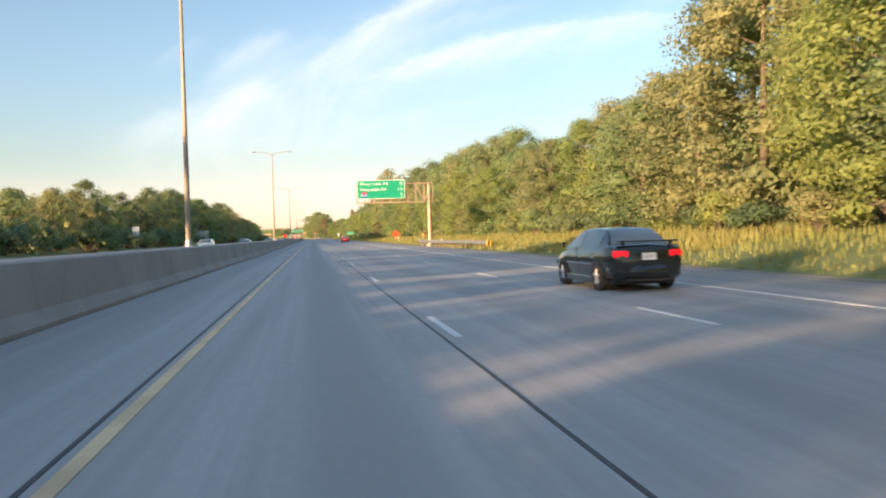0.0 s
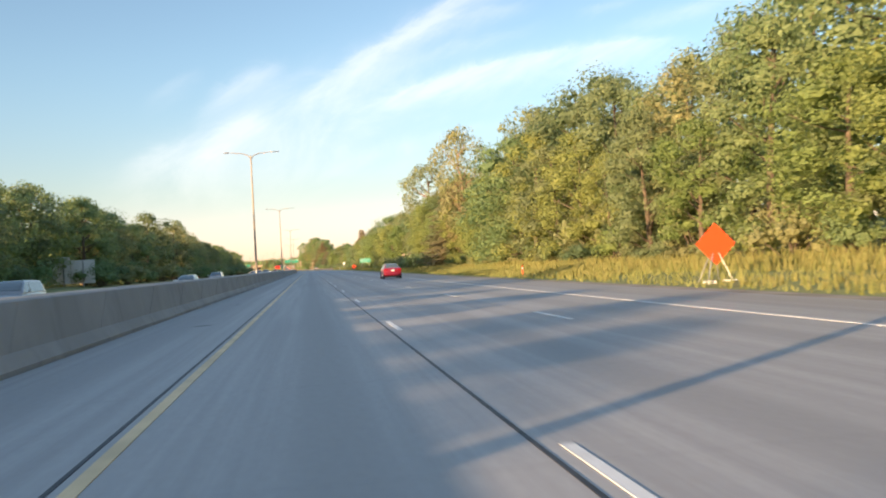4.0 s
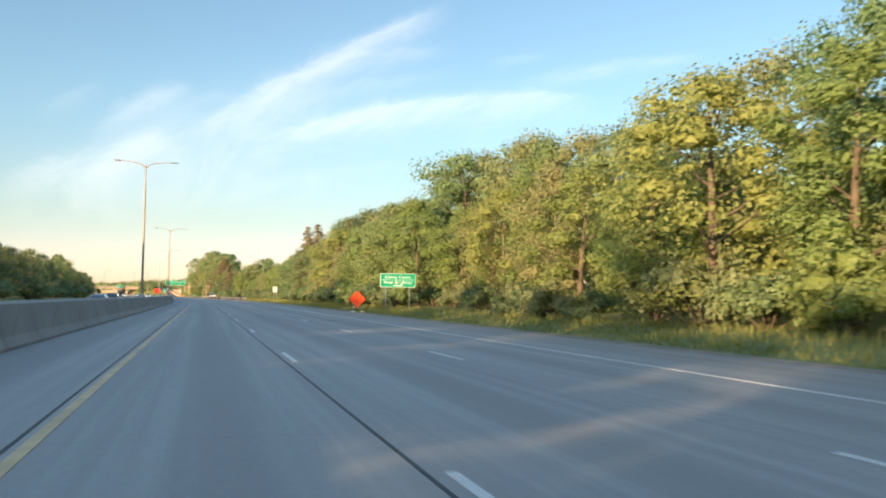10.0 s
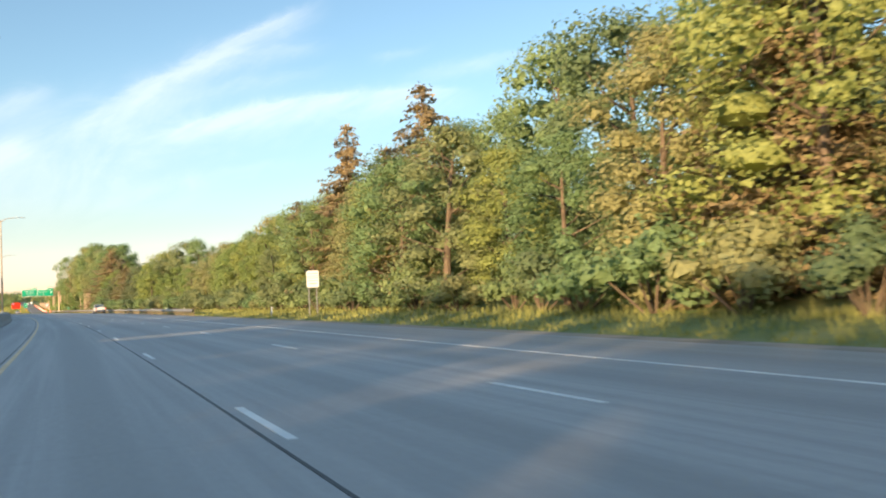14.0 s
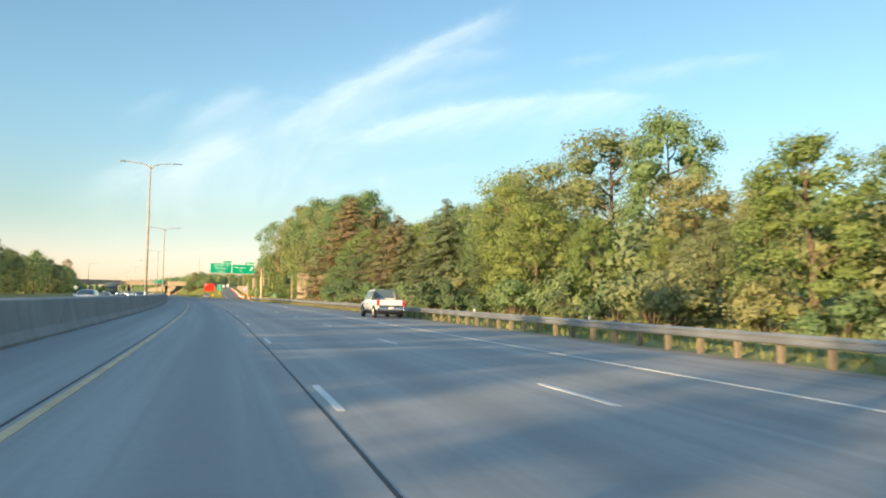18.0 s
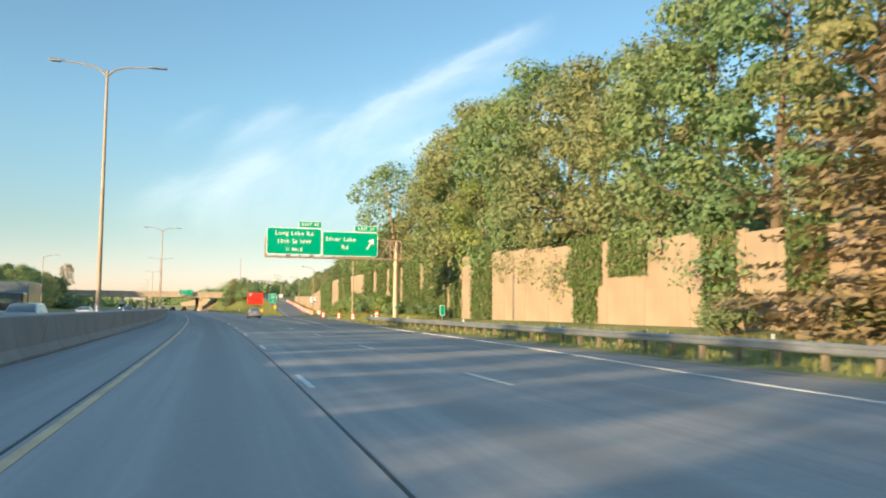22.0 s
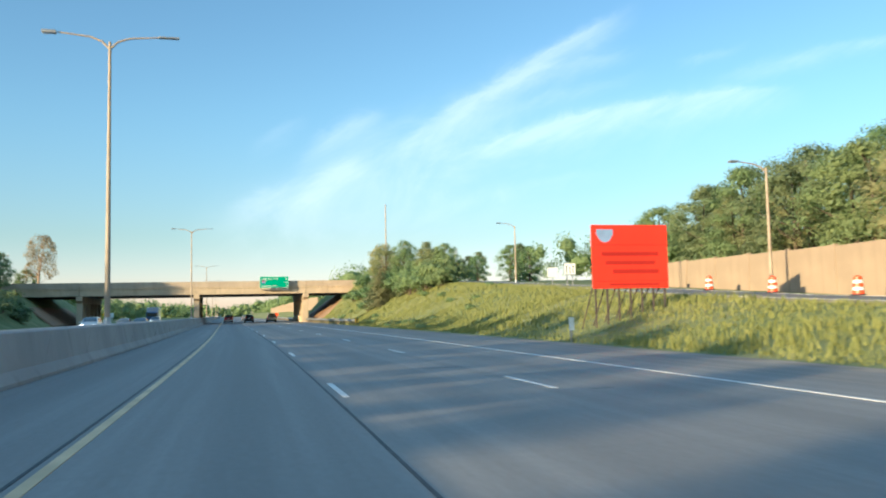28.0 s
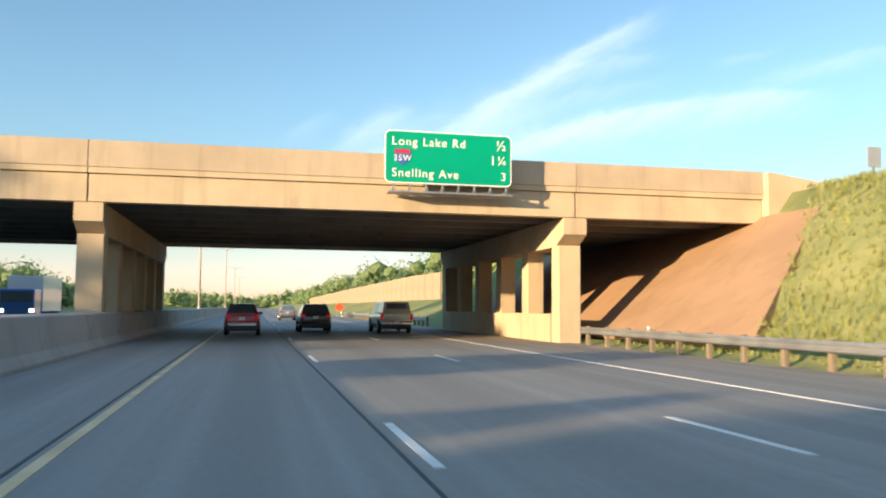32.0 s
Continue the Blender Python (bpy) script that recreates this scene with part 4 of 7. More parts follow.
def clump(rng, centre, radius, count, length, squash=0.8, axis=(0, 0), dense=True, low=None, core=True, broad=2.1):
    """One bough's foliage: small leaves all over a ragged inner mass of growth. Returns vertices and faces."""
    d = rng.normal(size=(count, 3))
    d /= np.linalg.norm(d, axis=1, keepdims=True)
    away = np.array([centre[0] - axis[0], centre[1] - axis[1], 0.6])
    away /= np.linalg.norm(away) + 1e-9
    d = np.where((d @ away < -0.25)[:, None], -d, d)
    r = radius * (rng.uniform(0.58, 1.08, (count, 1)) if dense else rng.uniform(0.55, 1.05, (count, 1)) ** 0.6)
    lump = 1 + (0.16 if dense else 0.25) * np.sin(d[:, :1] * 5 + centre[0]) * np.cos(d[:, 2:] * 4 + centre[1])
    pts = np.asarray(centre) + d * r * lump * [1, 1, squash]
    if low is not None:
        pts[:, 2] = np.maximum(pts[:, 2], low)
    v, f = leaves(rng, pts, d, length, length * 0.72, 0.1)
    if dense:
        # broader sprays inside the bough close it against the sky
        n = count // 4
        e = rng.normal(size=(n, 3))
        e /= np.linalg.norm(e, axis=1, keepdims=True)
        deep = np.asarray(centre) + e * radius * rng.uniform(0.2, 0.7, (n, 1)) * [1, 1, squash]
        if low is not None:
            deep[:, 2] = np.maximum(deep[:, 2], low)
        v2, f2 = leaves(rng, deep, e, length * broad, length * broad * 0.72, 0.1)
        f = np.concatenate([f, f2 + len(v)])
        v = np.concatenate([v, v2])
    if dense and core:
        inner = np.asarray(centre) + ICO_V * radius * 0.5 * rng.uniform(0.75, 1.15, (len(ICO_V), 1)) * [1, 1, squash]
        f = np.concatenate([f, ICO_F + len(v)])
        v = np.concatenate([v, inner])
    return v, f


def broadleaf(seed, tall=16.0, radius=4.2, low=0.12, clumps=30, each=85, leaf=0.36, lean=0.3, top=0.55, dense=True):
    """Trunk and crown meshes of a broad-leaved tree with an uneven crown."""
    rng = np.random.default_rng(seed)
    bm = bmesh.new()
    bend = rng.uniform(-lean, lean, 2)
    spine = [(bend[0] * f * f * 2, bend[1] * f * f * 2, tall * f) for f in (-0.03, 0.1, 0.3, 0.5, 0.7, 0.88)]
    path_tube(bm, spine, [0.32, 0.26, 0.21, 0.15, 0.1, 0.04], 8)
    vs, fs, base = [], [], 0
    for k in range(clumps):
        f = low + (1 - low) * ((k + rng.uniform(0, 1)) / clumps) ** 0.85
        f = min(f, 0.97)
        bulge = max(0.12, 1 - abs((f - top) / (0.62 if f < top else 0.50)) ** 2.2) ** 0.5
        ang = k * 2.399 + rng.uniform(-0.5, 0.5)
        r = radius * bulge * rng.uniform(0.45, 0.85)
        if f > 0.9:
            r *= 0.4
        c = (math.cos(ang) * r + bend[0] * f, math.sin(ang) * r + bend[1] * f, tall * f - rng.uniform(0, 0.6))
        size = radius * rng.uniform(0.28, 0.44) * (0.75 + 0.35 * bulge)
        v, q = clump(rng, c, size, each, leaf, dense=dense, core=dense and r < 0.62 * radius * bulge and f < 0.86)
        vs.append(v)
        fs.append(q + base)
        base += len(v)
        if k % 3 == 0:
            g = max(0.08, f - 0.16)
            path_tube(bm, [(bend[0] * g * g * 2, bend[1] * g * g * 2, tall * g), (c[0] * 0.5, c[1] * 0.5, tall * (g * 0.45 + f * 0.5)), (c[0], c[1], c[2])], [0.1, 0.065, 0.02], 5)
    trunk = bpy.data.meshes.new("trunk")
    bm.to_mesh(trunk)
    bm.free()
    return trunk, np.concatenate(vs), np.concatenate(fs)


def spruce(seed, tall=15.0, radius=3.1, leaf=0.15, low=0.06):
    """Trunk and crown meshes of a spruce: whorls of drooping boughs."""
    rng = np.random.default_rng(seed)
    bm = bmesh.new()
    path_tube(bm, [(0, 0, -0.4), (0, 0, tall * 0.5), (0, 0, tall)], [0.24, 0.14, 0.02], 7)
    vs, fs, base = [], [], 0
    z = tall * low
    while z < tall * 0.985:
        f = z / tall
        reach = radius * 1.2 * (1 - f) ** 0.72 * rng.uniform(0.85, 1.12) + 0.2
        n = max(6, int(11 * (1 - f) + 6))
        for k in range(n):
            ang = rng.uniform(0, math.tau)
            length = reach * rng.uniform(0.7, 1.12)
            m = max(16, int(length * 26))
            u = np.linspace(0.12, 1.0, m)
            z_at = z + rng.uniform(-0.5, 0.5) * tall * 0.03
            line = np.stack([np.cos(ang) * u * length, np.sin(ang) * u * length, z_at - 0.32 * length * u**1.3 + 0.12 * length * np.maximum(u - 0.75, 0) * 3], 1)
            spread = rng.normal(size=(m, 3)) * [0.2, 0.2, 0.17] * (1.25 - u[:, None])
            side = np.stack([-np.sin(ang) * np.ones(m), np.cos(ang) * np.ones(m), np.zeros(m)], 1)
            pts = line + spread + side * rng.uniform(-0.28, 0.28, (m, 1)) * (length * (1.1 - u[:, None]) * 0.6 + 0.2)
            v, q = leaves(rng, pts, np.tile([0.9 * math.cos(ang), 0.9 * math.sin(ang), 0.9], (m, 1)), leaf, leaf * 0.55, 0.3)
            vs.append(v)
            fs.append(q + base)
            base += len(v)
        z += tall * 0.032 + 0.05
    trunk = bpy.data.meshes.new("trunk")
    bm.to_mesh(trunk)
    bm.free()
    return trunk, np.concatenate(vs), np.concatenate(fs)


def shrub(seed, tall=3.0, radius=2.0, clumps=10, each=82, leaf=0.125):
    rng = np.random.default_rng(seed)
    vs, fs, base = [], [], 0
    bm = bmesh.new()
    for k in range(clumps):
        ang, r = k * 2.399, radius * rng.uniform(0.1, 0.75)
        c = (math.cos(ang) * r, math.sin(ang) * r, tall * rng.uniform(0.22, 0.74) * (1.15 - 0.5 * r / radius))
        v, q = clump(rng, c, radius * rng.uniform(0.36, 0.55), each, leaf, low=0.05)
        vs.append(v)
        fs.append(q + base)
        base += len(v)
        path_tube(bm, [(0, 0, -0.2), (c[0] * 0.6, c[1] * 0.6, c[2] * 0.55), c], [0.05, 0.035, 0.012], 5)
    trunk = bpy.data.meshes.new("stem")
    bm.to_mesh(trunk)
    bm.free()
    return trunk, np.concatenate(vs), np.concatenate(fs)


KINDS = {}


def kind(key, made, leaf_mats, bark):
    trunk, v, f = made
    trunk.materials.append(bark)
    KINDS[key] = (trunk, [mesh_of("crown", v, f, m) for m in leaf_mats])


GREENS = [LEAF_MID, LEAF_OLIVE, LEAF_YELLOW, LEAF_DARK]
for i in range(5):
    kind(f"broad{i}", broadleaf(11 + i, 16.0, (4.6, 4.0, 4.3, 5.0, 4.2)[i], (0.08, 0.12, 0.06, 0.1, 0.14)[i], 34, 235, 0.115, 0.5, (0.5, 0.56, 0.45, 0.52, 0.6)[i]), GREENS, BARK)
for i in range(3):
    kind(f"back{i}", broadleaf(71 + i, 16.0, (4.6, 5.0, 4.2)[i], 0.2, 32, 200, 0.125, 0.5, 0.62), GREENS, BARK)
kind("airy", broadleaf(31, 16.0, 3.6, 0.3, 46, 120, 0.15, 0.8, 0.68, False), [LEAF_OLIVE, LEAF_BROWN, LEAF_MID], BARK_PALE)
for i in range(2):
    kind(f"far{i}", broadleaf(41 + i, 16.0, 5.0, 0.06, 36, 130, 0.165, 0.3, 0.5), GREENS, BARK)
for i in range(3):
    kind(f"spruce{i}", spruce(51 + i, 15.0, (4.3, 3.9, 4.8)[i]), [NEEDLE, NEEDLE_BROWN, LEAF_DARK], BARK)
for i in range(4):
    kind(f"shrub{i}", shrub(61 + i, 3.2, (2.1, 2.4, 1.8, 2.6)[i]), [LEAF_MID, LEAF_YELLOW, LEAF_DARK, LEAF_OLIVE], BARK)

rand = random.Random(7)
TREE_WORDS = {0: "mid-green", 1: "olive-green", 2: "yellow-green", 3: "dark green"}


def plant(key, shade, x, s, tall, spread=1.0, name="tree", label="", group="", sink=0.15):
    """Sets a plant of the kind beside the road, scaled to its height."""
    trunk, crowns = KINDS[key]
    own = {"b": 16.0, "a": 16.0, "f": 16.0}.get(key[0], 15.0 if key.startswith("spruce") else 3.2)
    k = tall / own
    m = at(x, s, ground_z(x, s) - sink, rand.uniform(0, 360)) @ Matrix.Diagonal((k * spread, k * spread, k, 1))
    ob = thing(name, label, "shrub" if name == "shrub" else "tree", m, group)
    hang("stem" if name == "shrub" else "trunk", trunk, None, ob)
    hang("crown", crowns[shade], None, ob)
    return ob


# skyline of the wood on the right: metres along, height where the wood is 26 m out
SKY_R = [(-60, 17), (36, 19.5), (62, 18), (70, 13.6), (78, 13.2), (95, 12.4), (118, 11.5), (128, 15), (151, 16), (180, 16), (200, 14), (213, 17.5), (226, 18.5), (239, 17.6), (248, 14.5), (255, 13.5), (270, 15), (278, 14), (300, 14), (308, 17), (320, 17), (328, 12.6), (345, 12.2), (353, 14.5), (363, 15.5), (372, 14), (390, 13.5), (402, 15.5), (427, 17), (441, 15.5), (464, 13.8), (482, 15.5), (507, 16.5), (525, 14), (552, 13), (579, 12.8), (591, 11.6), (605, 11.0), (618, 11.4), (630, 9.2), (643, 7.6), (649, 11.5), (656, 14.5), (668, 13.2), (680, 13), (695, 11.8), (709, 11.6), (727, 12.2), (743, 14.5), (752, 18.4), (770, 18.3), (794, 20.5), (825, 22.8)]


def skyline(s):
    ss, hs = zip(*SKY_R)
    return float(np.interp(s, ss, hs))


def wood_right():
    s = -30.0
    while s < 748:
        # back row carries the skyline, front row is lower
        x = rand.uniform(28.5, 33)
        h = 1.5 + (skyline(s) - 1.5) * x / 26 - max(ground_z(x, s), 0)
        key = rand.choice(["back0", "back1", "back2"])
        shade = rand.choice([0, 0, 1, 1, 2, 3])
        plant(key, shade, x, s, h * rand.uniform(0.88, 1.0), rand.uniform(1.0, 1.3), label=f"tall {TREE_WORDS[shade]} broad-leaved tree at the back of the roadside wood", group="wood beside the road")
        s += rand.uniform(6.5, 8.5)
    s = -24.0
    while s < 742:
        edge = 24.5 if s < 285 else 22.6
        if 306 < s < 350:
            edge = 26.0
        if 390 < s < 416:
            edge = 25.4
        if 664 < s < 742:
            edge = 26.6
        x = edge + rand.uniform(0, 2.6)
        h = (1.5 + (skyline(s) - 1.5) * x / 26) * rand.uniform(0.60, 0.90)
        key = rand.choice(["broad0", "broad1", "broad2", "broad3"])
        shade = rand.choice([0, 1, 1, 2, 2, 2])
        plant(key, shade, x, s, h, rand.uniform(1.15, 1.5), label=f"{TREE_WORDS[shade]} broad-leaved tree at the edge of the roadside wood", group="wood beside the road")
        s += rand.uniform(5.6, 7.8)
    s = 30.0
    while s < 745:
        x = rand.uniform(26.4, 28.6) + (2.0 if 300 < s < 356 else 0.0)
        plant(rand.choice(["shrub0", "shrub1", "shrub3"]), 3, x, s, rand.uniform(4.5, 6.5), rand.uniform(0.9, 1.1), "shrub", "tall dark shrub that fills the wood between the trunks", "undergrowth", 0.1)
        s += rand.uniform(8.0, 11.0)
    s = 40.0
    while s < 738:
        edge = 23.0 if s < 285 else 19.6
        x = edge + rand.uniform(0, 2.0)
        shade = rand.choice([0, 1, 2, 3, 3] if s < 360 else [0, 2, 3, 2, 0])
        tall = rand.uniform(1.6, 3.2) if s < 285 else rand.uniform(2.0, 4.0)
        if 385 < s < 416:
            x, tall = x + 3.0, rand.uniform(2.0, 3.0)
        if 298 < s < 352:
            tall, shade = rand.uniform(2.2, 3.1), 2
        plant(rand.choice(["shrub0", "shrub1", "shrub2", "shrub3"]), shade, x, s, tall, rand.uniform(0.9, 1.2) * (1.0 if tall > 2.4 else 1.3), "shrub", "leafy shrub in the undergrowth below the trees", "undergrowth", 0.1)
        s += rand.uniform(3.4, 5.2)


wood_right()

# trees that stand out one by one
plant("airy", 0, 25.0, 262.5, 21.5, 0.95, label="tall thin olive tree with a pale forked trunk")
plant("airy", 1, 24.6, 264.5, 13.5, 1.0, label="dry brown tree with a bare forked trunk at the wood's edge")
plant("airy", 0, 27.0, 233.0, 19.0, 1.1, label="tall airy olive-green tree with visible limbs")
plant("airy", 0, 27.5, 318.0, 22.5, 1.3, label="tall airy grey-green tree that overhangs the verge")
plant("airy", 2, 28.6, 853.0, 22.5, 1.25, label="tall airy green tree behind the noise wall")
for x, s, tall, tone, key in ((26.5, 524.0, 17.6, 1, 0), (27.5, 545.0, 18.6, 1, 1), (27.0, 488.0, 16.0, 1, 2), (28.0, 566.0, 13.0, 1, 0), (24.0, 273.0, 14.0, 1, 2), (24.5, 283.5, 11.0, 0, 1), (24.0, 668.0, 9.6, 2, 1), (24.0, 682.0, 11.6, 0, 2), (24.5, 690.5, 10.0, 0, 0), (24.2, 698.6, 9.6, 0, 1), (24.5, 705.5, 12.0, 1, 2), (24.5, 714.5, 10.2, 0, 0), (26.5, 727.8, 15.2, 1, 0), (27.6, 753.8, 19.8, 1, 2), (30.0, 862.0, 14.0, 1, 2), (33.5, 856.0, 14.0, 2, 0), (33.0, 869.5, 17.2, 2, 1)):
    word = ("blue-green", "browning", "dark")[tone]
    plant(f"spruce{key}", tone, x, s, tall, 1.55 if 695 < s < 760 else 1.25, "spruce_tree", f"{word} spruce with drooping boughs at the wood's edge", "spruces")
# leafy trees that hide the foot of the spruces
for x, s, tall, shade, key in ((23.6, 721.5, 7.6, 3, "broad3"), (24.0, 734.0, 8.2, 0, "broad0"), (25.2, 741.5, 8.8, 3, "broad2"), (24.2, 747.0, 6.4, 0, "broad3"), (23.4, 711.0, 5.2, 2, "broad0")):
    plant(key, shade, x, s, tall, 1.5, label=f"low {TREE_WORDS[shade]} broad-leaved tree before the spruces", group="wood beside the road")
# behind the noise wall and along the ramp
s = 757.0
while s < 880:
    x = rand.uniform(29.8, 32.2)
    h = (1.5 + (float(np.interp(s, [757, 775, 794, 825, 838, 848, 880], [19, 19, 21, 22.5, 23, 16, 11.5])) - 1.5) * x / 26) * rand.uniform(0.85, 1.0)
    key, shade = rand.choice(["broad0", "broad1", "broad2", "broad4"] if s < 815 else ["airy", "broad1", "broad4"]), rand.choice([0, 0, 1, 2])
    plant(key, 2 if key == "airy" else shade, x, s, h, rand.uniform(1.0, 1.25), label=f"tall {'airy green' if key == 'airy' else TREE_WORDS[shade]} broad-leaved tree behind the noise wall", group="trees behind the wall")
    s += rand.uniform(6, 9)
s = 882.0
while s < 1006:
    x = max(30.5, ramp_line(s)[0] + 8) + rand.uniform(0, 6)
    shade = rand.choice([0, 1, 3])
    plant(rand.choice(["broad0", "broad2", "broad3"]), shade, x, s, (1.5 + (float(np.interp(s, [880, 900, 925, 963, 983, 1060], [13.5, 12.5, 10.5, 10, 8.5, 8.5])) - 1.5) * x / 26 - ground_z(x, s)) * rand.uniform(0.82, 1.0), rand.uniform(1.0, 1.4), label=f"{TREE_WORDS[shade]} broad-leaved tree beside the exit ramp", group="trees behind the wall")
    s += rand.uniform(6, 9)
for x, s, top, shade, key in ((25.4, 1073.0, 12.8, 0, "broad1"), (25.0, 1069.0, 13.2, 0, "airy"), (24.6, 1063.5, 11.9, 1, "broad1"), (26.5, 1059.0, 11.6, 0, "broad0"), (28.8, 1053.0, 12.2, 1, "broad2"), (30.0, 1046.5, 11.6, 0, "broad3"), (29.4, 1042.0, 9.0, 0, "broad0"), (28.0, 1048.5, 11.0, 1, "broad3"), (27.6, 1063.5, 12.2, 3, "broad2"), (30.6, 1051.5, 10.8, 0, "broad1"), (30.2, 1058.0, 11.4, 1, "broad0"), (27.5, 1066.0, 13.6, 2, "airy")):
    word = "airy green" if key == "airy" else TREE_WORDS[shade]
    plant(key, shade, x, s, top - ground_z(x, s), 1.25, label=f"{word} broad-leaved tree on the grassy bank by the bridge", group="trees on the bank")
# a round tree that stands above the ivy
for x, s, tall, spread, key in ((33.5, 899.0, 15.6, 1.45, "broad3"), (36.0, 906.0, 14.0, 1.4, "broad0"), (35.0, 912.5, 12.6, 1.4, "broad2")):
    plant(key, 0, x, s, tall, spread, label="full round mid-green tree behind the ivy-covered noise wall", group="trees behind the wall")
for x, s, tall, key in ((45.4, 1053.0, 5.6, "broad2"), (46.6, 1055.5, 5.2, "broad0")):
    plant(key, 0, x, s, tall, 1.5, label="lone round tree at the top of the grassy bank", group="trees on the bank")
# the dense wood on the rise beyond the ramp
for x, s, top, shade, key in ((41.0, 984.0, 12.6, 3, "broad3"), (45.5, 980.0, 14.4, 0, "broad0"), (42.0, 992.0, 13.2, 0, "broad2"), (46.5, 989.0, 15.0, 3, "broad3"), (43.0, 1000.0, 13.0, 1, "broad1"), (47.5, 998.0, 14.6, 3, "broad0"), (43.5, 1008.0, 12.2, 0, "broad3"), (48.0, 1007.0, 13.4, 3, "broad2"), (44.5, 1015.0, 11.0, 0, "broad0"), (40.0, 975.0, 12.4, 0, "broad1"), (44.0, 971.0, 14.0, 3, "broad2")):
    plant(key, shade, x, s, top - ground_z(x, s), 1.35, label=f"{TREE_WORDS[shade]} broad-leaved tree in the wood beyond the ramp", group="trees behind the wall")
for x, s, top, spread in ((22.8, 1060.2, 9.0, 1.4), (24.0, 1067.5, 8.4, 1.2), (25.2, 1054.5, 7.8, 1.1)):
    plant("spruce2", 0, x, s, top - ground_z(x, s), spread, "spruce_tree", "short broad blue-green spruce on the grassy bank", "spruces")
for x, s, tall in ((21.5, 1063.5, 2.4), (22.5, 1072.0, 3.0), (21.0, 1076.0, 2.2), (27.0, 1046.0, 3.6), (26.2, 1042.5, 3.2), (25.4, 1049.0, 3.4), (27.6, 1039.0, 3.0), (29.0, 1043.0, 4.6), (28.5, 1050.0, 4.2), (27.5, 1055.0, 4.5), (26.5, 1062.0, 4.5), (26.0, 1068.0, 4.2), (23.2, 1078.5, 2.6), (25.8, 1056.0, 3.6)):
    plant("shrub1", 0, x, s, tall, 1.25, "shrub", "leafy shrub on the grassy bank", "undergrowth")


def wood_mass(name, label, places):
    """A far row of trees joined into one mass of growth: places of (kind, shade, x, s, tall, spread)."""
    mats = GREENS + [BARK]
    vs, fs, mi, base = [], [], [], 0
    for key, shade, x, s, tall, spread in places:
        k = tall / 16.0
        m = np.array(at(x, s, ground_z(x, s) - 0.15, rand.uniform(0, 360)) @ Matrix.Diagonal((k * spread, k * spread, k, 1)))
        trunk, crowns = KINDS[key]
        for me, mat in ((crowns[shade], shade), (trunk, len(GREENS))):
            co = np.array([v.co[:] for v in me.vertices])
            vs.append(co @ m[:3, :3].T + m[:3, 3])
            fs += [tuple(i + base for i in p.vertices) for p in me.polygons]
            mi += [mat] * len(me.polygons)
            base += len(co)
    me = bpy.data.meshes.new(name)
    me.from_pydata(np.concatenate(vs).tolist(), [], fs)
    for m in mats:
        me.materials.append(m)
    me.polygons.foreach_set("material_index", mi)
    tagged(hang(name, me), label, "woods", kind="stuff")


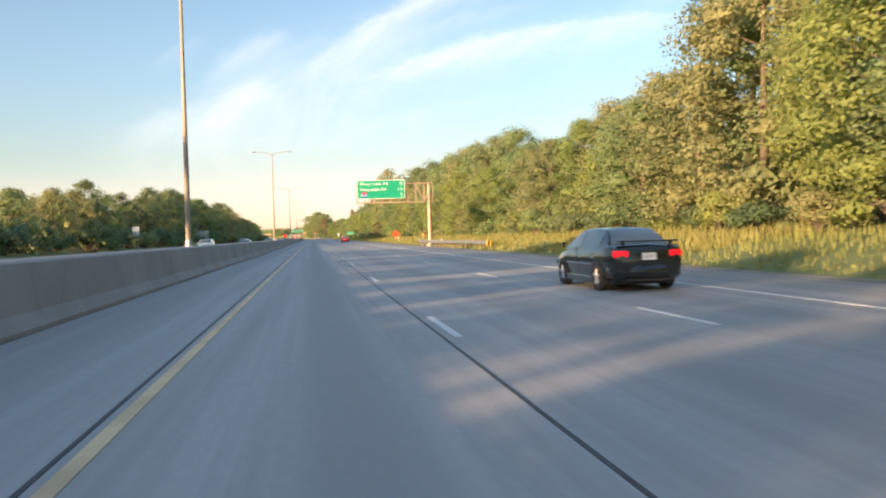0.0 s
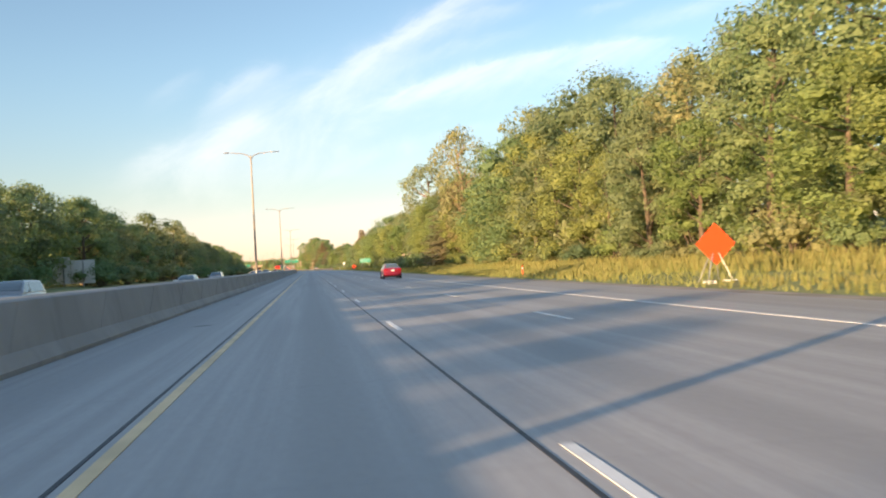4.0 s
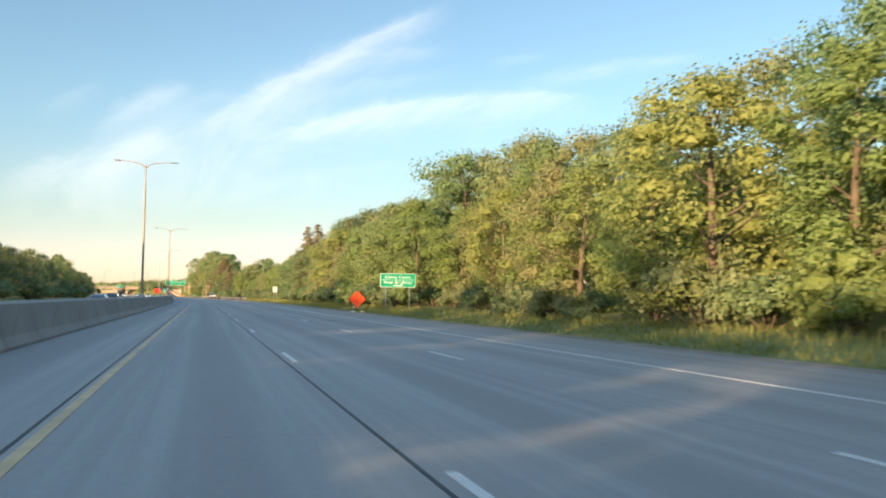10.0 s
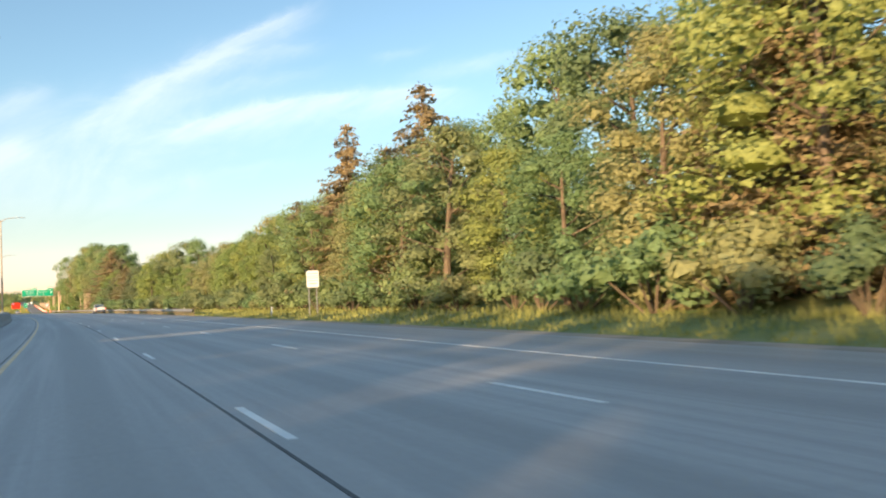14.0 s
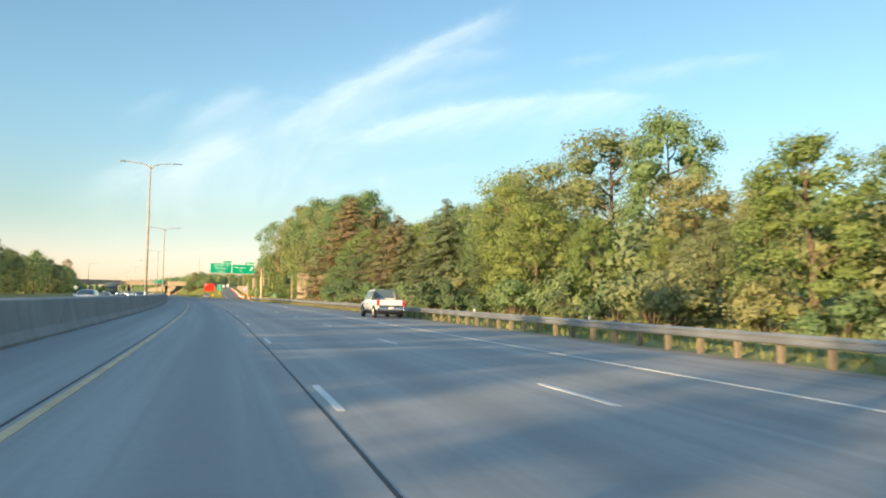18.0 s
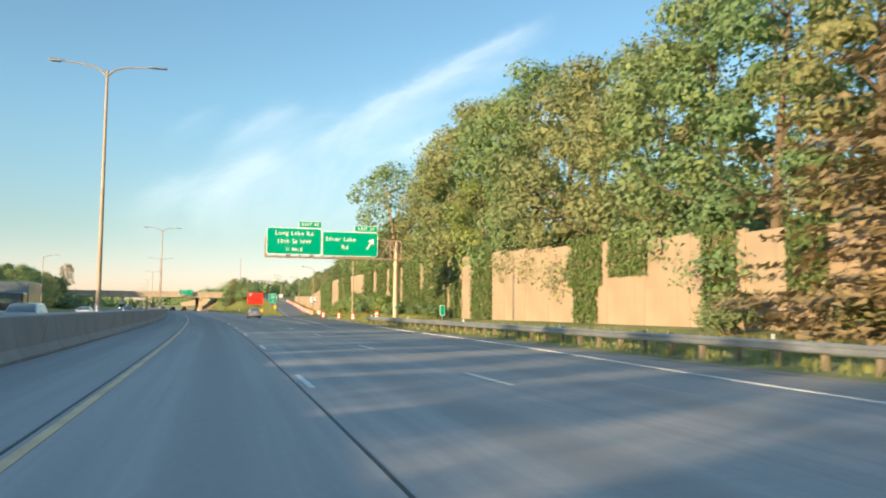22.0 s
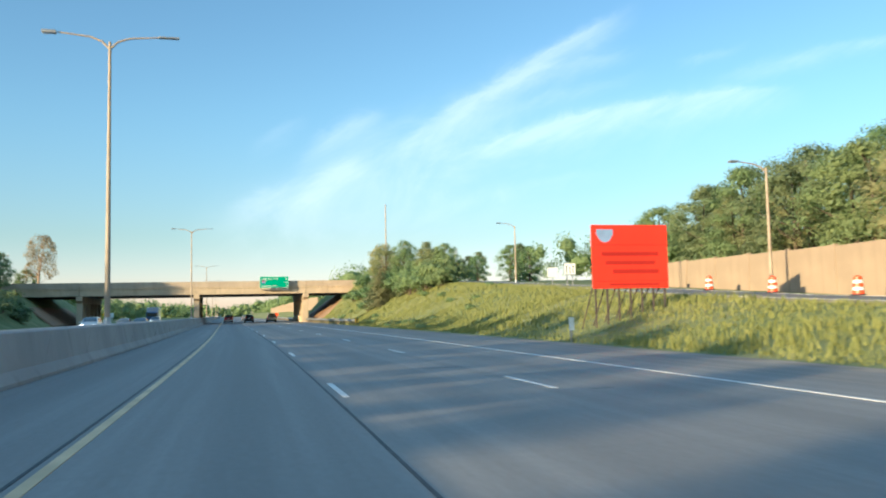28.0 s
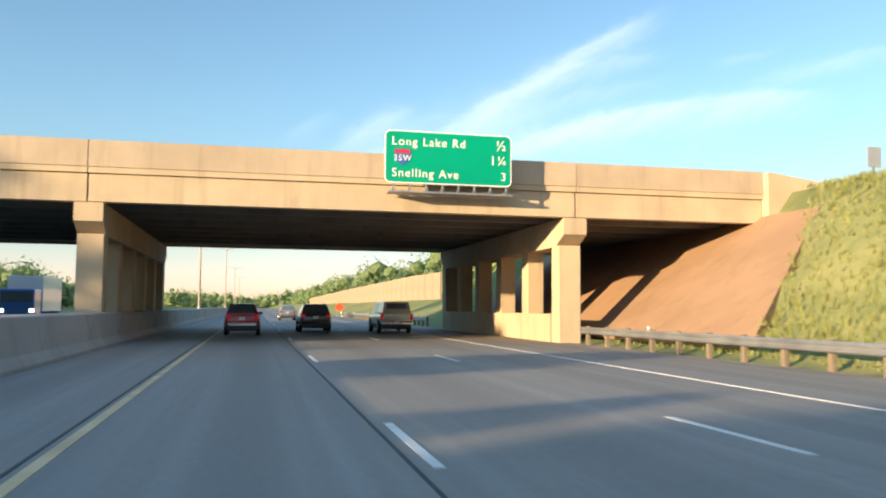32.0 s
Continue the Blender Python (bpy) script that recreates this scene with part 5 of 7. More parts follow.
def wood_left():
    row = []
    hs = [(-120, 10.5), (-20, 10.0), (50, 9.2), (72, 7.2), (100, 7.0), (160, 9.4), (200, 10.6), (235, 13.6), (262, 14.4), (295, 13.2), (333, 11.8), (370, 10.8), (390, 12.2), (410, 12.4), (440, 11.2), (470, 11.8), (488, 9.8), (540, 10.0), (575, 10.2), (605, 8.8), (660, 8.8), (760, 8.6), (905, 9.4)]
    ss, hh = zip(*hs)
    s = -120.0
    while s < 905:
        x = -rand.uniform(38, 41) if 226 < s < 268 else -rand.uniform(34, 38)
        shade = rand.choice([3, 0, 3, 0, 1])
        h = float(np.interp(s, ss, hh)) * (1.18 if rand.random() < 0.2 else 1.0)
        row.append((rand.choice(["far0", "far1"]), shade, x, s, h * rand.uniform(0.88, 1.08), rand.uniform(1.1, 1.45)))
        s += rand.uniform(6.0, 8.2)
    wood_mass("woods_beyond_road", "dark green wood beyond the opposite carriageway", row)
    s = -110.0
    while s < 620:
        plant(rand.choice(["shrub0", "shrub1", "shrub3"]), rand.choice([0, 3]) if s % 2 < 1 else 2, -(rand.uniform(36, 38) if 208 < s < 262 else rand.uniform(29.5, 32.5)), s, rand.uniform(3.0, 4.8), 1.3, "shrub", "dark leafy shrub beyond the opposite carriageway", "undergrowth")
        s += rand.uniform(7, 10)
    for x, s, tall, shade in ((40.8, 1066, 4.6, 0), (41.6, 1074, 4.9, 3), (42, 1082, 4.5, 0), (53, 1084, 7.5, 0), (57, 1090, 8.0, 3), (61, 1098, 8.0, 0), (49, 1092, 6.5, 1)):
        plant(rand.choice(["broad0", "broad3"]), shade, x, s, tall, 1.3, label=f"{TREE_WORDS[shade]} broad-leaved tree beyond the top of the ramp", group="trees on the bank")
    for x, s, tall, shade in ((-37, 912, 8.6, 0), (-38, 919, 8.2, 3), (-36, 926, 8.8, 0), (-38, 932, 9.6, 3), (-36, 938, 9.8, 0), (-39, 944, 10.4, 3), (-37, 950, 10.4, 0), (-38, 956, 10.2, 0), (-37, 962, 10.2, 3), (-40, 968, 10.4, 3), (-37, 974, 10.0, 0), (-38, 980, 10.0, 3), (-36, 986, 10.2, 1), (-39, 992, 9.8, 0), (-37, 999, 9.6, 3), (-39, 1008, 9.5, 0), (-38, 1020, 8, 3), (-44, 1084, 6.2, 3), (-38.5, 1087, 6.2, 0), (-42, 1091, 6.4, 3), (-46, 1090, 6.4, 0), (-62, 862, 7.5, 0), (-70, 905, 7, 3), (-64, 930, 6, 0), (-78, 960, 8, 1), (-66, 1000, 8, 0), (-74, 1030, 9, 3), (-80, 1062, 10, 0), (-48, 1150, 9, 3), (-58, 1170, 10, 0), (-52, 1195, 10, 3), (-64, 1215, 12, 1), (-50, 1240, 9, 0), (-60, 1270, 11, 3)):
        plant(rand.choice(["far0", "far1", "broad0"]), shade, x, s, tall, 1.2, label=f"{TREE_WORDS[shade]} broad-leaved tree beyond the opposite carriageway", group="wood beyond the road")
    plant("airy", 0, -42.8, 409.0, 18.2, 1.0, label="tall pale airy tree that stands above the far wood")
    plant("airy", 1, -41.5, 416.0, 14.8, 0.9, label="pale thin tree beside a taller one in the far wood")
    plant("airy", 1, -40.5, 1126.5, 13.0, 1.15, label="bare-looking pale tree that rises behind the bridge")
    # dark wood on the far bank before the bridge
    for x, s, top, shade, key in ((-38.5, 1001, 10.6, 0, "broad3"), (-42, 1012, 11.2, 3, "broad0"), (-38, 1021, 11.4, 0, "broad2"), (-44, 1029, 12.0, 3, "broad1"), (-36.5, 1034, 11.2, 3, "broad0"), (-40, 1042, 10.2, 3, "broad3"), (-36.5, 1050, 7.6, 3, "broad2"), (-41, 1058, 9.6, 0, "broad0"), (-52, 1004, 11.5, 0, "far0"), (-54, 1020, 12.0, 3, "far1"), (-52, 1037, 11.5, 3, "far0"), (-50, 1052, 11.0, 0, "far1"), (-62, 990, 11.5, 3, "far0"), (-63, 1012, 12.0, 0, "far1"), (-61, 1032, 12.5, 3, "far0"), (-58, 1050, 12.0, 3, "far1"), (-42.5, 1080.5, 13.6, 3, "broad0"), (-38.6, 1084.5, 12.2, 0, "broad3"), (-56, 1068, 12.4, 0, "far0"), (-61, 1072, 17.5, 3, "far1"), (-66, 1069, 18.0, 0, "far0"), (-57, 1076, 16.5, 3, "far1"), (-63, 1079, 17.5, 0, "far0"), (-68, 1077, 18.5, 3, "far1"), (-58, 1083, 16.5, 0, "far0"), (-65, 1087, 17.5, 3, "far0")):
        plant(key, shade, x, s, top - ground_z(x, s), 1.35, label=f"{TREE_WORDS[shade]} broad-leaved tree on the far bank before the bridge", group="wood beyond the road")
    for x, s, tall in ((-33.5, 1012, 3.6), (-33, 1022, 3.8), (-32.5, 1031, 4.0), (-33, 1039, 4.2), (-32.5, 1047, 4.0), (-33.5, 1054, 4.0), (-33, 1061, 3.6), (-33.5, 1067, 3.4), (-34.5, 1073, 3.2), (-31.5, 1069, 2.2), (-32.5, 1075, 2.2)):
        plant("shrub3", 2, x, s, tall, 1.35, "shrub", "dark leafy shrub on the far bank before the bridge", "undergrowth")


wood_left()


def far_woods():
    """Distant woods that close the view: many leaf clumps in one sheet of growth."""
    rng = np.random.default_rng(5)
    vs, fs, base = [], [], 0
    spots = []
    for k in range(230):
        s = 1140 + 760 * rng.uniform(0, 1) ** 1.3
        spots.append((rng.uniform(29, 62) + max(0, s - 1300) * 0.02, s, rng.uniform(7, 11)))
    for k in range(150):
        s = rng.uniform(1290, 1900)
        spots.append((-rng.uniform(36, 110), s, rng.uniform(6, 11)))
    for k in range(300):
        spots.append((rng.uniform(-420, 420), rng.uniform(1900, 2250), rng.uniform(11, 19)))
    for k in range(60):
        spots.append((rng.uniform(42, 90), rng.uniform(880, 990), rng.uniform(7, 11)))
    for k in range(110):
        spots.append((rng.uniform(45, 90), rng.uniform(-60, 880), rng.uniform(12, 17)))
    for k in range(190):
        s = rng.uniform(-120, 700)
        spots.append((-rng.uniform(44, 54), s, 1.06 * float(np.interp(s, [-120, 100, 160, 290, 333, 424, 545, 700], [7, 7, 9.5, 12.5, 14, 13, 10, 6.5]))))
    for k in range(170):
        spots.append((rng.uniform(35, 43), rng.uniform(-40, 770), rng.uniform(7, 10)))
    for k in range(70):
        spots.append((-rng.uniform(90, 200), rng.uniform(780, 1500), rng.uniform(8, 14)))
    for k in range(45):
        spots.append((rng.uniform(43, 62), rng.uniform(985, 1046), rng.uniform(4.5, 7.5)))
    for k in range(26):
        spots.append((rng.uniform(31, 41), rng.uniform(1128, 1150), rng.uniform(3.5, 5)))
    for k in range(70):
        spots.append((-rng.uniform(36, 95), rng.uniform(1150, 1300), rng.uniform(6, 9)))
    for x, s, h in spots:
        near = abs(x) < 95 and s < 1330
        close = 42 < x < 63 and 980 < s < 1050
        px, py, _ = place(float(x), float(s))
        z = ground_z(float(x), float(s))
        beyond = s > 1130
        if x > 33 and s < 880:
            # the growth behind the roadside wood stays below its skyline
            crest = min(skyline(s - d) for d in range(0, 90, 10))
            h = min(h, max(2.5, (0.86 * (1.5 + (crest - 1.5) * x / 26) - z) / 1.15))
        elif x < -40 and s < 705:
            h *= 0.82
        for j in range(3):
            reach = 6.0 if s > 1880 else 4.2 if beyond else 3.0
            c = (px + rng.uniform(-reach, reach), py + rng.uniform(-reach, reach), z + h * ((0.2 if beyond else 0.3) + 0.25 * j))
            v, q = clump(rng, c, h * (0.5 if beyond else 0.36), 230 if close else 85 if near or s < 1500 else 30, 0.16 if close else 0.34 if near else 0.55 if s < 1500 else 1.0, 0.8 if beyond else 0.95, (px, py), broad=1.3)
            vs.append(v)
            fs.append(q + base)
            base += len(v)
    me = mesh_of("far_woods", np.concatenate(vs), np.concatenate(fs), LEAF_MID)
    tagged(hang("far_woods", me), "distant green woods that close the view", "woods", kind="stuff")


far_woods()


def grass_verge():
    """Long grass along the verge and on the bank below the ramp."""
    rng = np.random.default_rng(9)
    vs, fs = [], []

    def tuft(x, s, tall):
        px, py, _ = place(x, s)
        z = ground_z(x, s)
        for k in range(2):
            a = rng.uniform(0, math.tau)
            w, h = rng.uniform(0.02, 0.045), tall * rng.uniform(0.6, 1.2)
            dx, dy = math.cos(a), math.sin(a)
            ox, oy = px + rng.uniform(-0.12, 0.12), py + rng.uniform(-0.12, 0.12)
            n = len(vs)
            vs.extend([(ox - dx * w, oy - dy * w, z - 0.03), (ox + dx * w, oy + dy * w, z - 0.03), (ox + rng.uniform(-0.25, 0.25) * h, oy + rng.uniform(-0.25, 0.25) * h, z + h)])
            fs.append((n, n + 1, n + 2))

    for k in range(26000):
        s = rng.uniform(0, 600)
        wide = 9.0 if s < 285 else 5.5
        x = 14.7 + wide * rng.uniform(0, 1) ** 1.2
        tall = 0.16 + 0.05 * (x - 14.7) + (0.12 if 70 < s < 290 else 0)
        tuft(float(x), float(s), tall)
    for k in range(9000):
        s = rng.uniform(600, 815)
        tuft(float(14.9 + 7 * rng.uniform()), float(s), 0.3)
    for k in range(15000):
        s = rng.uniform(812, 960)
        x = ramp_line(s)[0] + 2.9 + rng.uniform(0, 6.5)
        tuft(float(x), float(s), 0.16 + 0.05 * (x - ramp_line(s)[0]))
    for k in range(16000):
        s = rng.uniform(880, 988)
        edge = ramp_line(s)[0] - 4.3
        x = 14.8 + max(edge - 14.8, 0.5) * rng.uniform(0, 1)
        tuft(float(x), float(s), 0.2 + 0.2 * max(0.0, math.sin(s * 0.21 + x * 0.5)))
    for k in range(34000):
        s = rng.uniform(985, 1092)
        x = 15.2 + 16 * rng.uniform(0, 1) ** 1.1
        tuft(float(x), float(s), 0.2 + 0.16 * max(0.0, math.sin(s * 0.31 + x * 0.7)))
    me = mesh_of("long_grass", vs, fs, GRASS)
    vs.clear()
    fs.clear()
    for k in range(20000):
        s = rng.uniform(40, 290)
        x = 15.3 + 8.5 * rng.uniform(0, 1) ** 0.9
        if noise.noise((x * 0.25, s * 0.05, 4.0)) > -0.25:
            tuft(float(x), float(s), 0.26 + 0.055 * (x - 14.7))
    tagged(hang("straw_grass", mesh_of("straw_grass", vs, fs, STRAW)), "tall golden straw-coloured grass on the verge", "grass", kind="stuff")
    tagged(hang("long_grass", me), "long straw-tipped grass along the verge", "grass", kind="stuff")


grass_verge()


def bank_weeds():
    """Low leafy weeds in patches on the bank by the bridge."""
    rng = np.random.default_rng(23)
    vs, fs, base = [], [], 0
    for k in range(95):
        s = float(rng.uniform(1000, 1090))
        x = float(15.6 + 15 * rng.uniform(0, 1) ** 1.6)
        if math.sin(s * 0.23) + math.cos(x * 0.9 + s * 0.1) < rng.uniform(-1.2, 0.8):
            continue
        px, py, _ = place(x, s)
        z = ground_z(x, s)
        tall = float(rng.uniform(0.2, 0.55))
        v, q = clump(rng, (px, py, z + tall * 0.35), tall * 1.3, 110, 0.11, 0.6, (px, py), low=z + 0.02, core=False)
        vs.append(v)
        fs.append(q + base)
        base += len(v)
    me = mesh_of("weeds", np.concatenate(vs), np.concatenate(fs), LEAF_MID)
    tagged(hang("weeds", me), "patches of low green weeds on the grassy bank", "weeds", kind="stuff")


bank_weeds()


# ---- noise walls and fence ----
def wall_x(s):
    return max(25.6, ramp_line(s)[0] + 5.6)


def noise_wall(s0, s1, top, xs, name, label):
    wall = tagged(thing(name, label, "noise wall"), kind="structure")
    s = s0
    while s < s1 - 0.5:
        e = min(s + 4.9, s1)
        x0, x1 = xs(s), xs(e)
        zt = top((s + e) / 2)
        low = min(ground_z(x0, s), ground_z(x1, e)) - 0.5
        a, b = Vector(spot(x0, s)), Vector(spot(x1, e))
        d = b - a
        turn = Matrix.Translation(a) @ Matrix.Rotation(math.atan2(d.y, d.x), 4, "Z")
        bm = bmesh.new()
        box(bm, 0.06, d.length - 0.06, -0.09, 0.09, low, zt, 0.02)
        part("panel", bm, WALL_PANEL, wall).matrix_world = turn
        bm = bmesh.new()
        box(bm, -0.09, 0.09, -0.14, 0.14, low, zt + 0.05, 0.02)
        part("post", bm, WALL_PANEL, wall).matrix_world = turn
        s = e
    return wall


noise_wall(752, 1010, lambda s: float(np.interp(s, [752, 764, 803, 850, 890, 925, 960, 1010], [5.2, 5.5, 6.9, 7.3, 7.0, 6.0, 4.8, 5.6])), wall_x, "noise_wall", "cream concrete noise wall partly grown over with ivy")
noise_wall(1165, 1420, lambda s: float(np.interp(s, [1165, 1185, 1300, 1420], [6.2, 6.4, 6.0, 5.2])), lambda s: 24.0, "noise_wall_beyond", "cream concrete noise wall on the bank beyond the bridge")


def wood_fence():
    fence = thing("wooden_fence", "brown board fence panels on the bank between the trees", "fence")
    for s0, s1 in ((324.0, 326.2), (331.1, 333.4), (334.3, 336.6), (336.95, 339.1), (344.5, 346.8), (347.2, 349.6), (350.0, 352.6)):
        for s in (s0, s1):
            bm = bmesh.new()
            box(bm, 23.92, 24.08, -0.09, 0.09, 0.2, 3.95, 0.02)
            part("post", bm, BROWN_WOOD, fence).matrix_world = at(0, s)
        n = 8
        wide = (s1 - s0 - 0.2) / n
        for j in range(n):
            bm = bmesh.new()
            box(bm, 23.97, 24.03, 0.008, wide - 0.008, 1.0, 3.78 + 0.05 * (j % 2), 0.006)
            part("board", bm, BROWN_WOOD, fence).matrix_world = at(0, s0 + 0.1 + j * wide)


wood_fence()


def ivy_cover():
    """Ivy on the noise wall, with bare strips of concrete between."""
    rng = np.random.default_rng(21)
    vs, fs, base = [], [], 0
    grown = [(750, 757, 0.0, 1.0), (761, 763.2, 0.35, 1.0), (767.5, 770, 0.0, 1.0), (776.3, 780.8, 0.55, 1.0), (782.3, 787.3, 0.45, 1.0), (783, 786.3, 0.0, 0.5), (804.4, 810, 0.0, 1.02), (813.6, 817.2, 0.0, 1.0), (818.7, 828, 0.0, 1.0), (830, 838, 0.0, 1.0), (828, 830, 0.0, 0.5), (840, 845.5, 0.0, 1.0), (847.7, 853.5, 0.0, 1.0), (853.5, 856.5, 0.0, 0.5), (856.5, 862.7, 0.0, 1.0), (862.7, 874, 0.0, 0.35), (874, 879.8, 0.0, 1.0), (881.2, 884, 0.0, 1.0), (894, 902, 0.0, 1.0), (903, 905.8, 0.0, 1.0), (907, 912, 0.0, 1.0), (914, 917.5, 0.0, 1.0), (919, 922, 0.0, 1.0)]
    for s0, s1, f0, f1 in grown:
        top = float(np.interp((s0 + s1) / 2, [752, 764, 803, 850, 890, 925], [5.2, 5.5, 6.9, 7.3, 7.0, 6.0]))
        n = int((s1 - s0) * (f1 - f0) * top * 95)
        ss = rng.uniform(s0 - 0.25, s1 + 0.25, n)
        zz = 0.4 + (top + 0.1) * (f0 + (f1 - f0) * rng.uniform(0, 1, n))
        keep = np.array([noise.noise((a * 0.9, b * 0.9, 3.0)) > -0.5 for a, b in zip(ss, zz)])
        ss, zz = ss[keep], zz[keep]
        pts, out = [], []
        for a, z in zip(ss, zz):
            x = wall_x(a) - 0.12 - abs(rng.normal()) * 0.14
            px, py, h = place(x, float(a))
            pts.append((px, py, z))
            out.append((-math.cos(h) * 1.3, -math.sin(h) * 1.3, 0.2))
        v, q = leaves(rng, np.array(pts), np.array(out), 0.125, 0.11, 0.3)
        vs.append(v)
        fs.append(q + base)
        base += len(v)
    me = mesh_of("ivy", np.concatenate(vs), np.concatenate(fs), IVY)
    tagged(hang("ivy", me), "dense green ivy that covers stretches of the noise wall", "ivy", kind="stuff")


ivy_cover()
for x, s, tall, shade in ((22.8, 764.0, 2.2, 3), (23.5, 757.0, 2.0, 3), (23.6, 836.0, 2.6, 1), (23.8, 841.5, 3.2, 1), (23.4, 846.0, 3.0, 0), (24.0, 851.0, 3.4, 0), (24.2, 856.0, 3.6, 1), (24.0, 861.0, 3.8, 1), (24.2, 866.0, 3.4, 0), (24.4, 871.0, 3.0, 1), (24.2, 876.0, 2.4, 1), (23.0, 831.0, 2.2, 0), (23.4, 822.0, 2.0, 0), (23.2, 816.0, 1.8, 0)):
    plant(rand.choice(["shrub0", "shrub1", "shrub3"]), shade, x, s, tall, 1.25, "shrub", "leafy shrub in front of the noise wall", "undergrowth")


# ---- vehicles ----
def paint(name, colour, metal=0.3, rough=0.32):
    """Smooth lacquer with a fine flake and a thin film of dust low down on the noise of the grain."""
    m, t, p = principled(name)
    co = t.add("ShaderNodeTexCoord").outputs["Object"]
    flake, dust = t.noise(co, 160, 2), t.noise(co, 1.3, 4)
    tone = t.mix(flake, tuple(c * 0.94 for c in colour) + (1,), tuple(c * 1.06 for c in colour) + (1,))
    tone = t.mix(t.ramp(dust, 0.4, 0.8, 0.0, 0.02), tone, (0.3, 0.27, 0.23, 1))
    t.put(p.inputs["Base Color"], tone)
    p.inputs["Metallic"].default_value = metal
    p.inputs["Roughness"].default_value = rough
    p.inputs["Coat Weight"].default_value, p.inputs["Coat Roughness"].default_value = 0.8, 0.06
    return m


PAINT_RED = paint("red_car_paint", (0.36, 0.014, 0.02))
PAINT_CRIMSON = paint("dark_red_car_paint", (0.29, 0.011, 0.03))
PAINT_BLACK = paint("black_car_paint", (0.006, 0.010, 0.010), 0.0, 0.2)
PAINT_DARK = paint("dark_blue_grey_paint", (0.03, 0.035, 0.045))
PAINT_SILVER = paint("silver_car_paint", (0.33, 0.35, 0.38), 0.55)
PAINT_WHITE = paint("white_car_paint", (0.72, 0.70, 0.66), 0.0)
PAINT_TAN = paint("tan_silver_paint", (0.46, 0.42, 0.36), 0.4)
PAINT_GREY = paint("grey_car_paint", (0.22, 0.24, 0.26), 0.4)
CLADDING = plain("grey_cladding", (0.05, 0.05, 0.052), 0.7, 0, 0.15, 6)
CHROME = plain("chrome", (0.75, 0.75, 0.76), 0.12, 1.0, 0.04, 5)


def sharpen(bm, limit=0.55):
    bmesh.ops.recalc_face_normals(bm, faces=bm.faces)
    for f in bm.faces:
        f.smooth = True
    for e in bm.edges:
        if len(e.link_faces) == 2 and e.calc_face_angle(0) > limit:
            e.smooth = False


def loft(bm, stations, ring):
    """Joins rings of points along the car's length; ring(station) gives half a section, mirrored here."""
    rows = []
    for st in stations:
        half = ring(st)
        pts = [(x, z) for x, z in half] + [(-x, z) for x, z in reversed(half[1:-1])]
        rows.append([bm.verts.new((x, st[0], z)) for x, z in pts])
    n = len(rows[0])
    for a, b in zip(rows, rows[1:]):
        for k in range(n):
            bm.faces.new((a[k], a[(k + 1) % n], b[(k + 1) % n], b[k]))
    bm.faces.new(rows[0])
    bm.faces.new(list(reversed(rows[-1])))


def body_ring(st):
    y, zb, zt, w = st
    mid = zb + (zt - zb) * 0.55
    return [(0, zb), (w * 0.80, zb), (w * 0.95, zb + 0.09), (w, mid), (w * 0.975, zt - 0.13), (w * 0.93, zt - 0.035), (w * 0.82, zt), (0, zt + 0.025)]


SHAPES = {
    # body stations: along, underside, top, half width; cabin: base and roof outlines
    "sedan": dict(
        body=[(-2.30, 0.46, 0.92, 0.66), (-2.26, 0.36, 1.00, 0.78), (-2.12, 0.26, 1.06, 0.85), (-1.6, 0.20, 1.05, 0.875), (-0.9, 0.19, 0.99, 0.885), (0.5, 0.19, 0.97, 0.885), (1.15, 0.20, 0.95, 0.875), (1.7, 0.21, 0.87, 0.86), (2.1, 0.24, 0.76, 0.80), (2.26, 0.32, 0.66, 0.70), (2.30, 0.40, 0.58, 0.58)],
        base=(-1.78, 1.28, 0.80, 0.97), roof=(-0.98, 0.28, 0.585, 1.435), axles=(-1.33, 1.33), wheel=0.325, lamp=(0.86, 0.62, 0.20, -2.27), tall=1.46),
    "suv": dict(
        body=[(-2.20, 0.50, 1.00, 0.74), (-2.17, 0.40, 1.06, 0.82), (-2.0, 0.30, 1.09, 0.885), (-0.9, 0.28, 1.08, 0.90), (0.6, 0.28, 1.06, 0.90), (1.05, 0.29, 1.05, 0.89), (1.6, 0.30, 0.99, 0.87), (1.98, 0.32, 0.90, 0.80), (2.10, 0.42, 0.78, 0.70)],
        base=(-2.13, 1.2, 0.83, 1.06), roof=(-1.86, 0.22, 0.66, 1.62), axles=(-1.32, 1.32), wheel=0.355, lamp=(0.98, 0.70, 0.22, -2.15), tall=1.66),
    "pickup": dict(
        body=[(-2.85, 0.60, 1.14, 0.90), (-2.80, 0.52, 1.18, 0.955), (-1.6, 0.45, 1.18, 0.965), (-0.6, 0.42, 1.18, 0.965), (1.2, 0.42, 1.14, 0.965), (1.6, 0.44, 1.13, 0.96), (2.3, 0.46, 1.08, 0.94), (2.72, 0.50, 0.98, 0.88), (2.80, 0.58, 0.86, 0.78)],
        base=(-0.75, 1.55, 0.88, 1.15), roof=(-0.55, 0.70, 0.72, 1.83), axles=(-1.75, 1.75), wheel=0.40, lamp=(1.0, 0.87, 0.18, -2.82), tall=1.86),
}


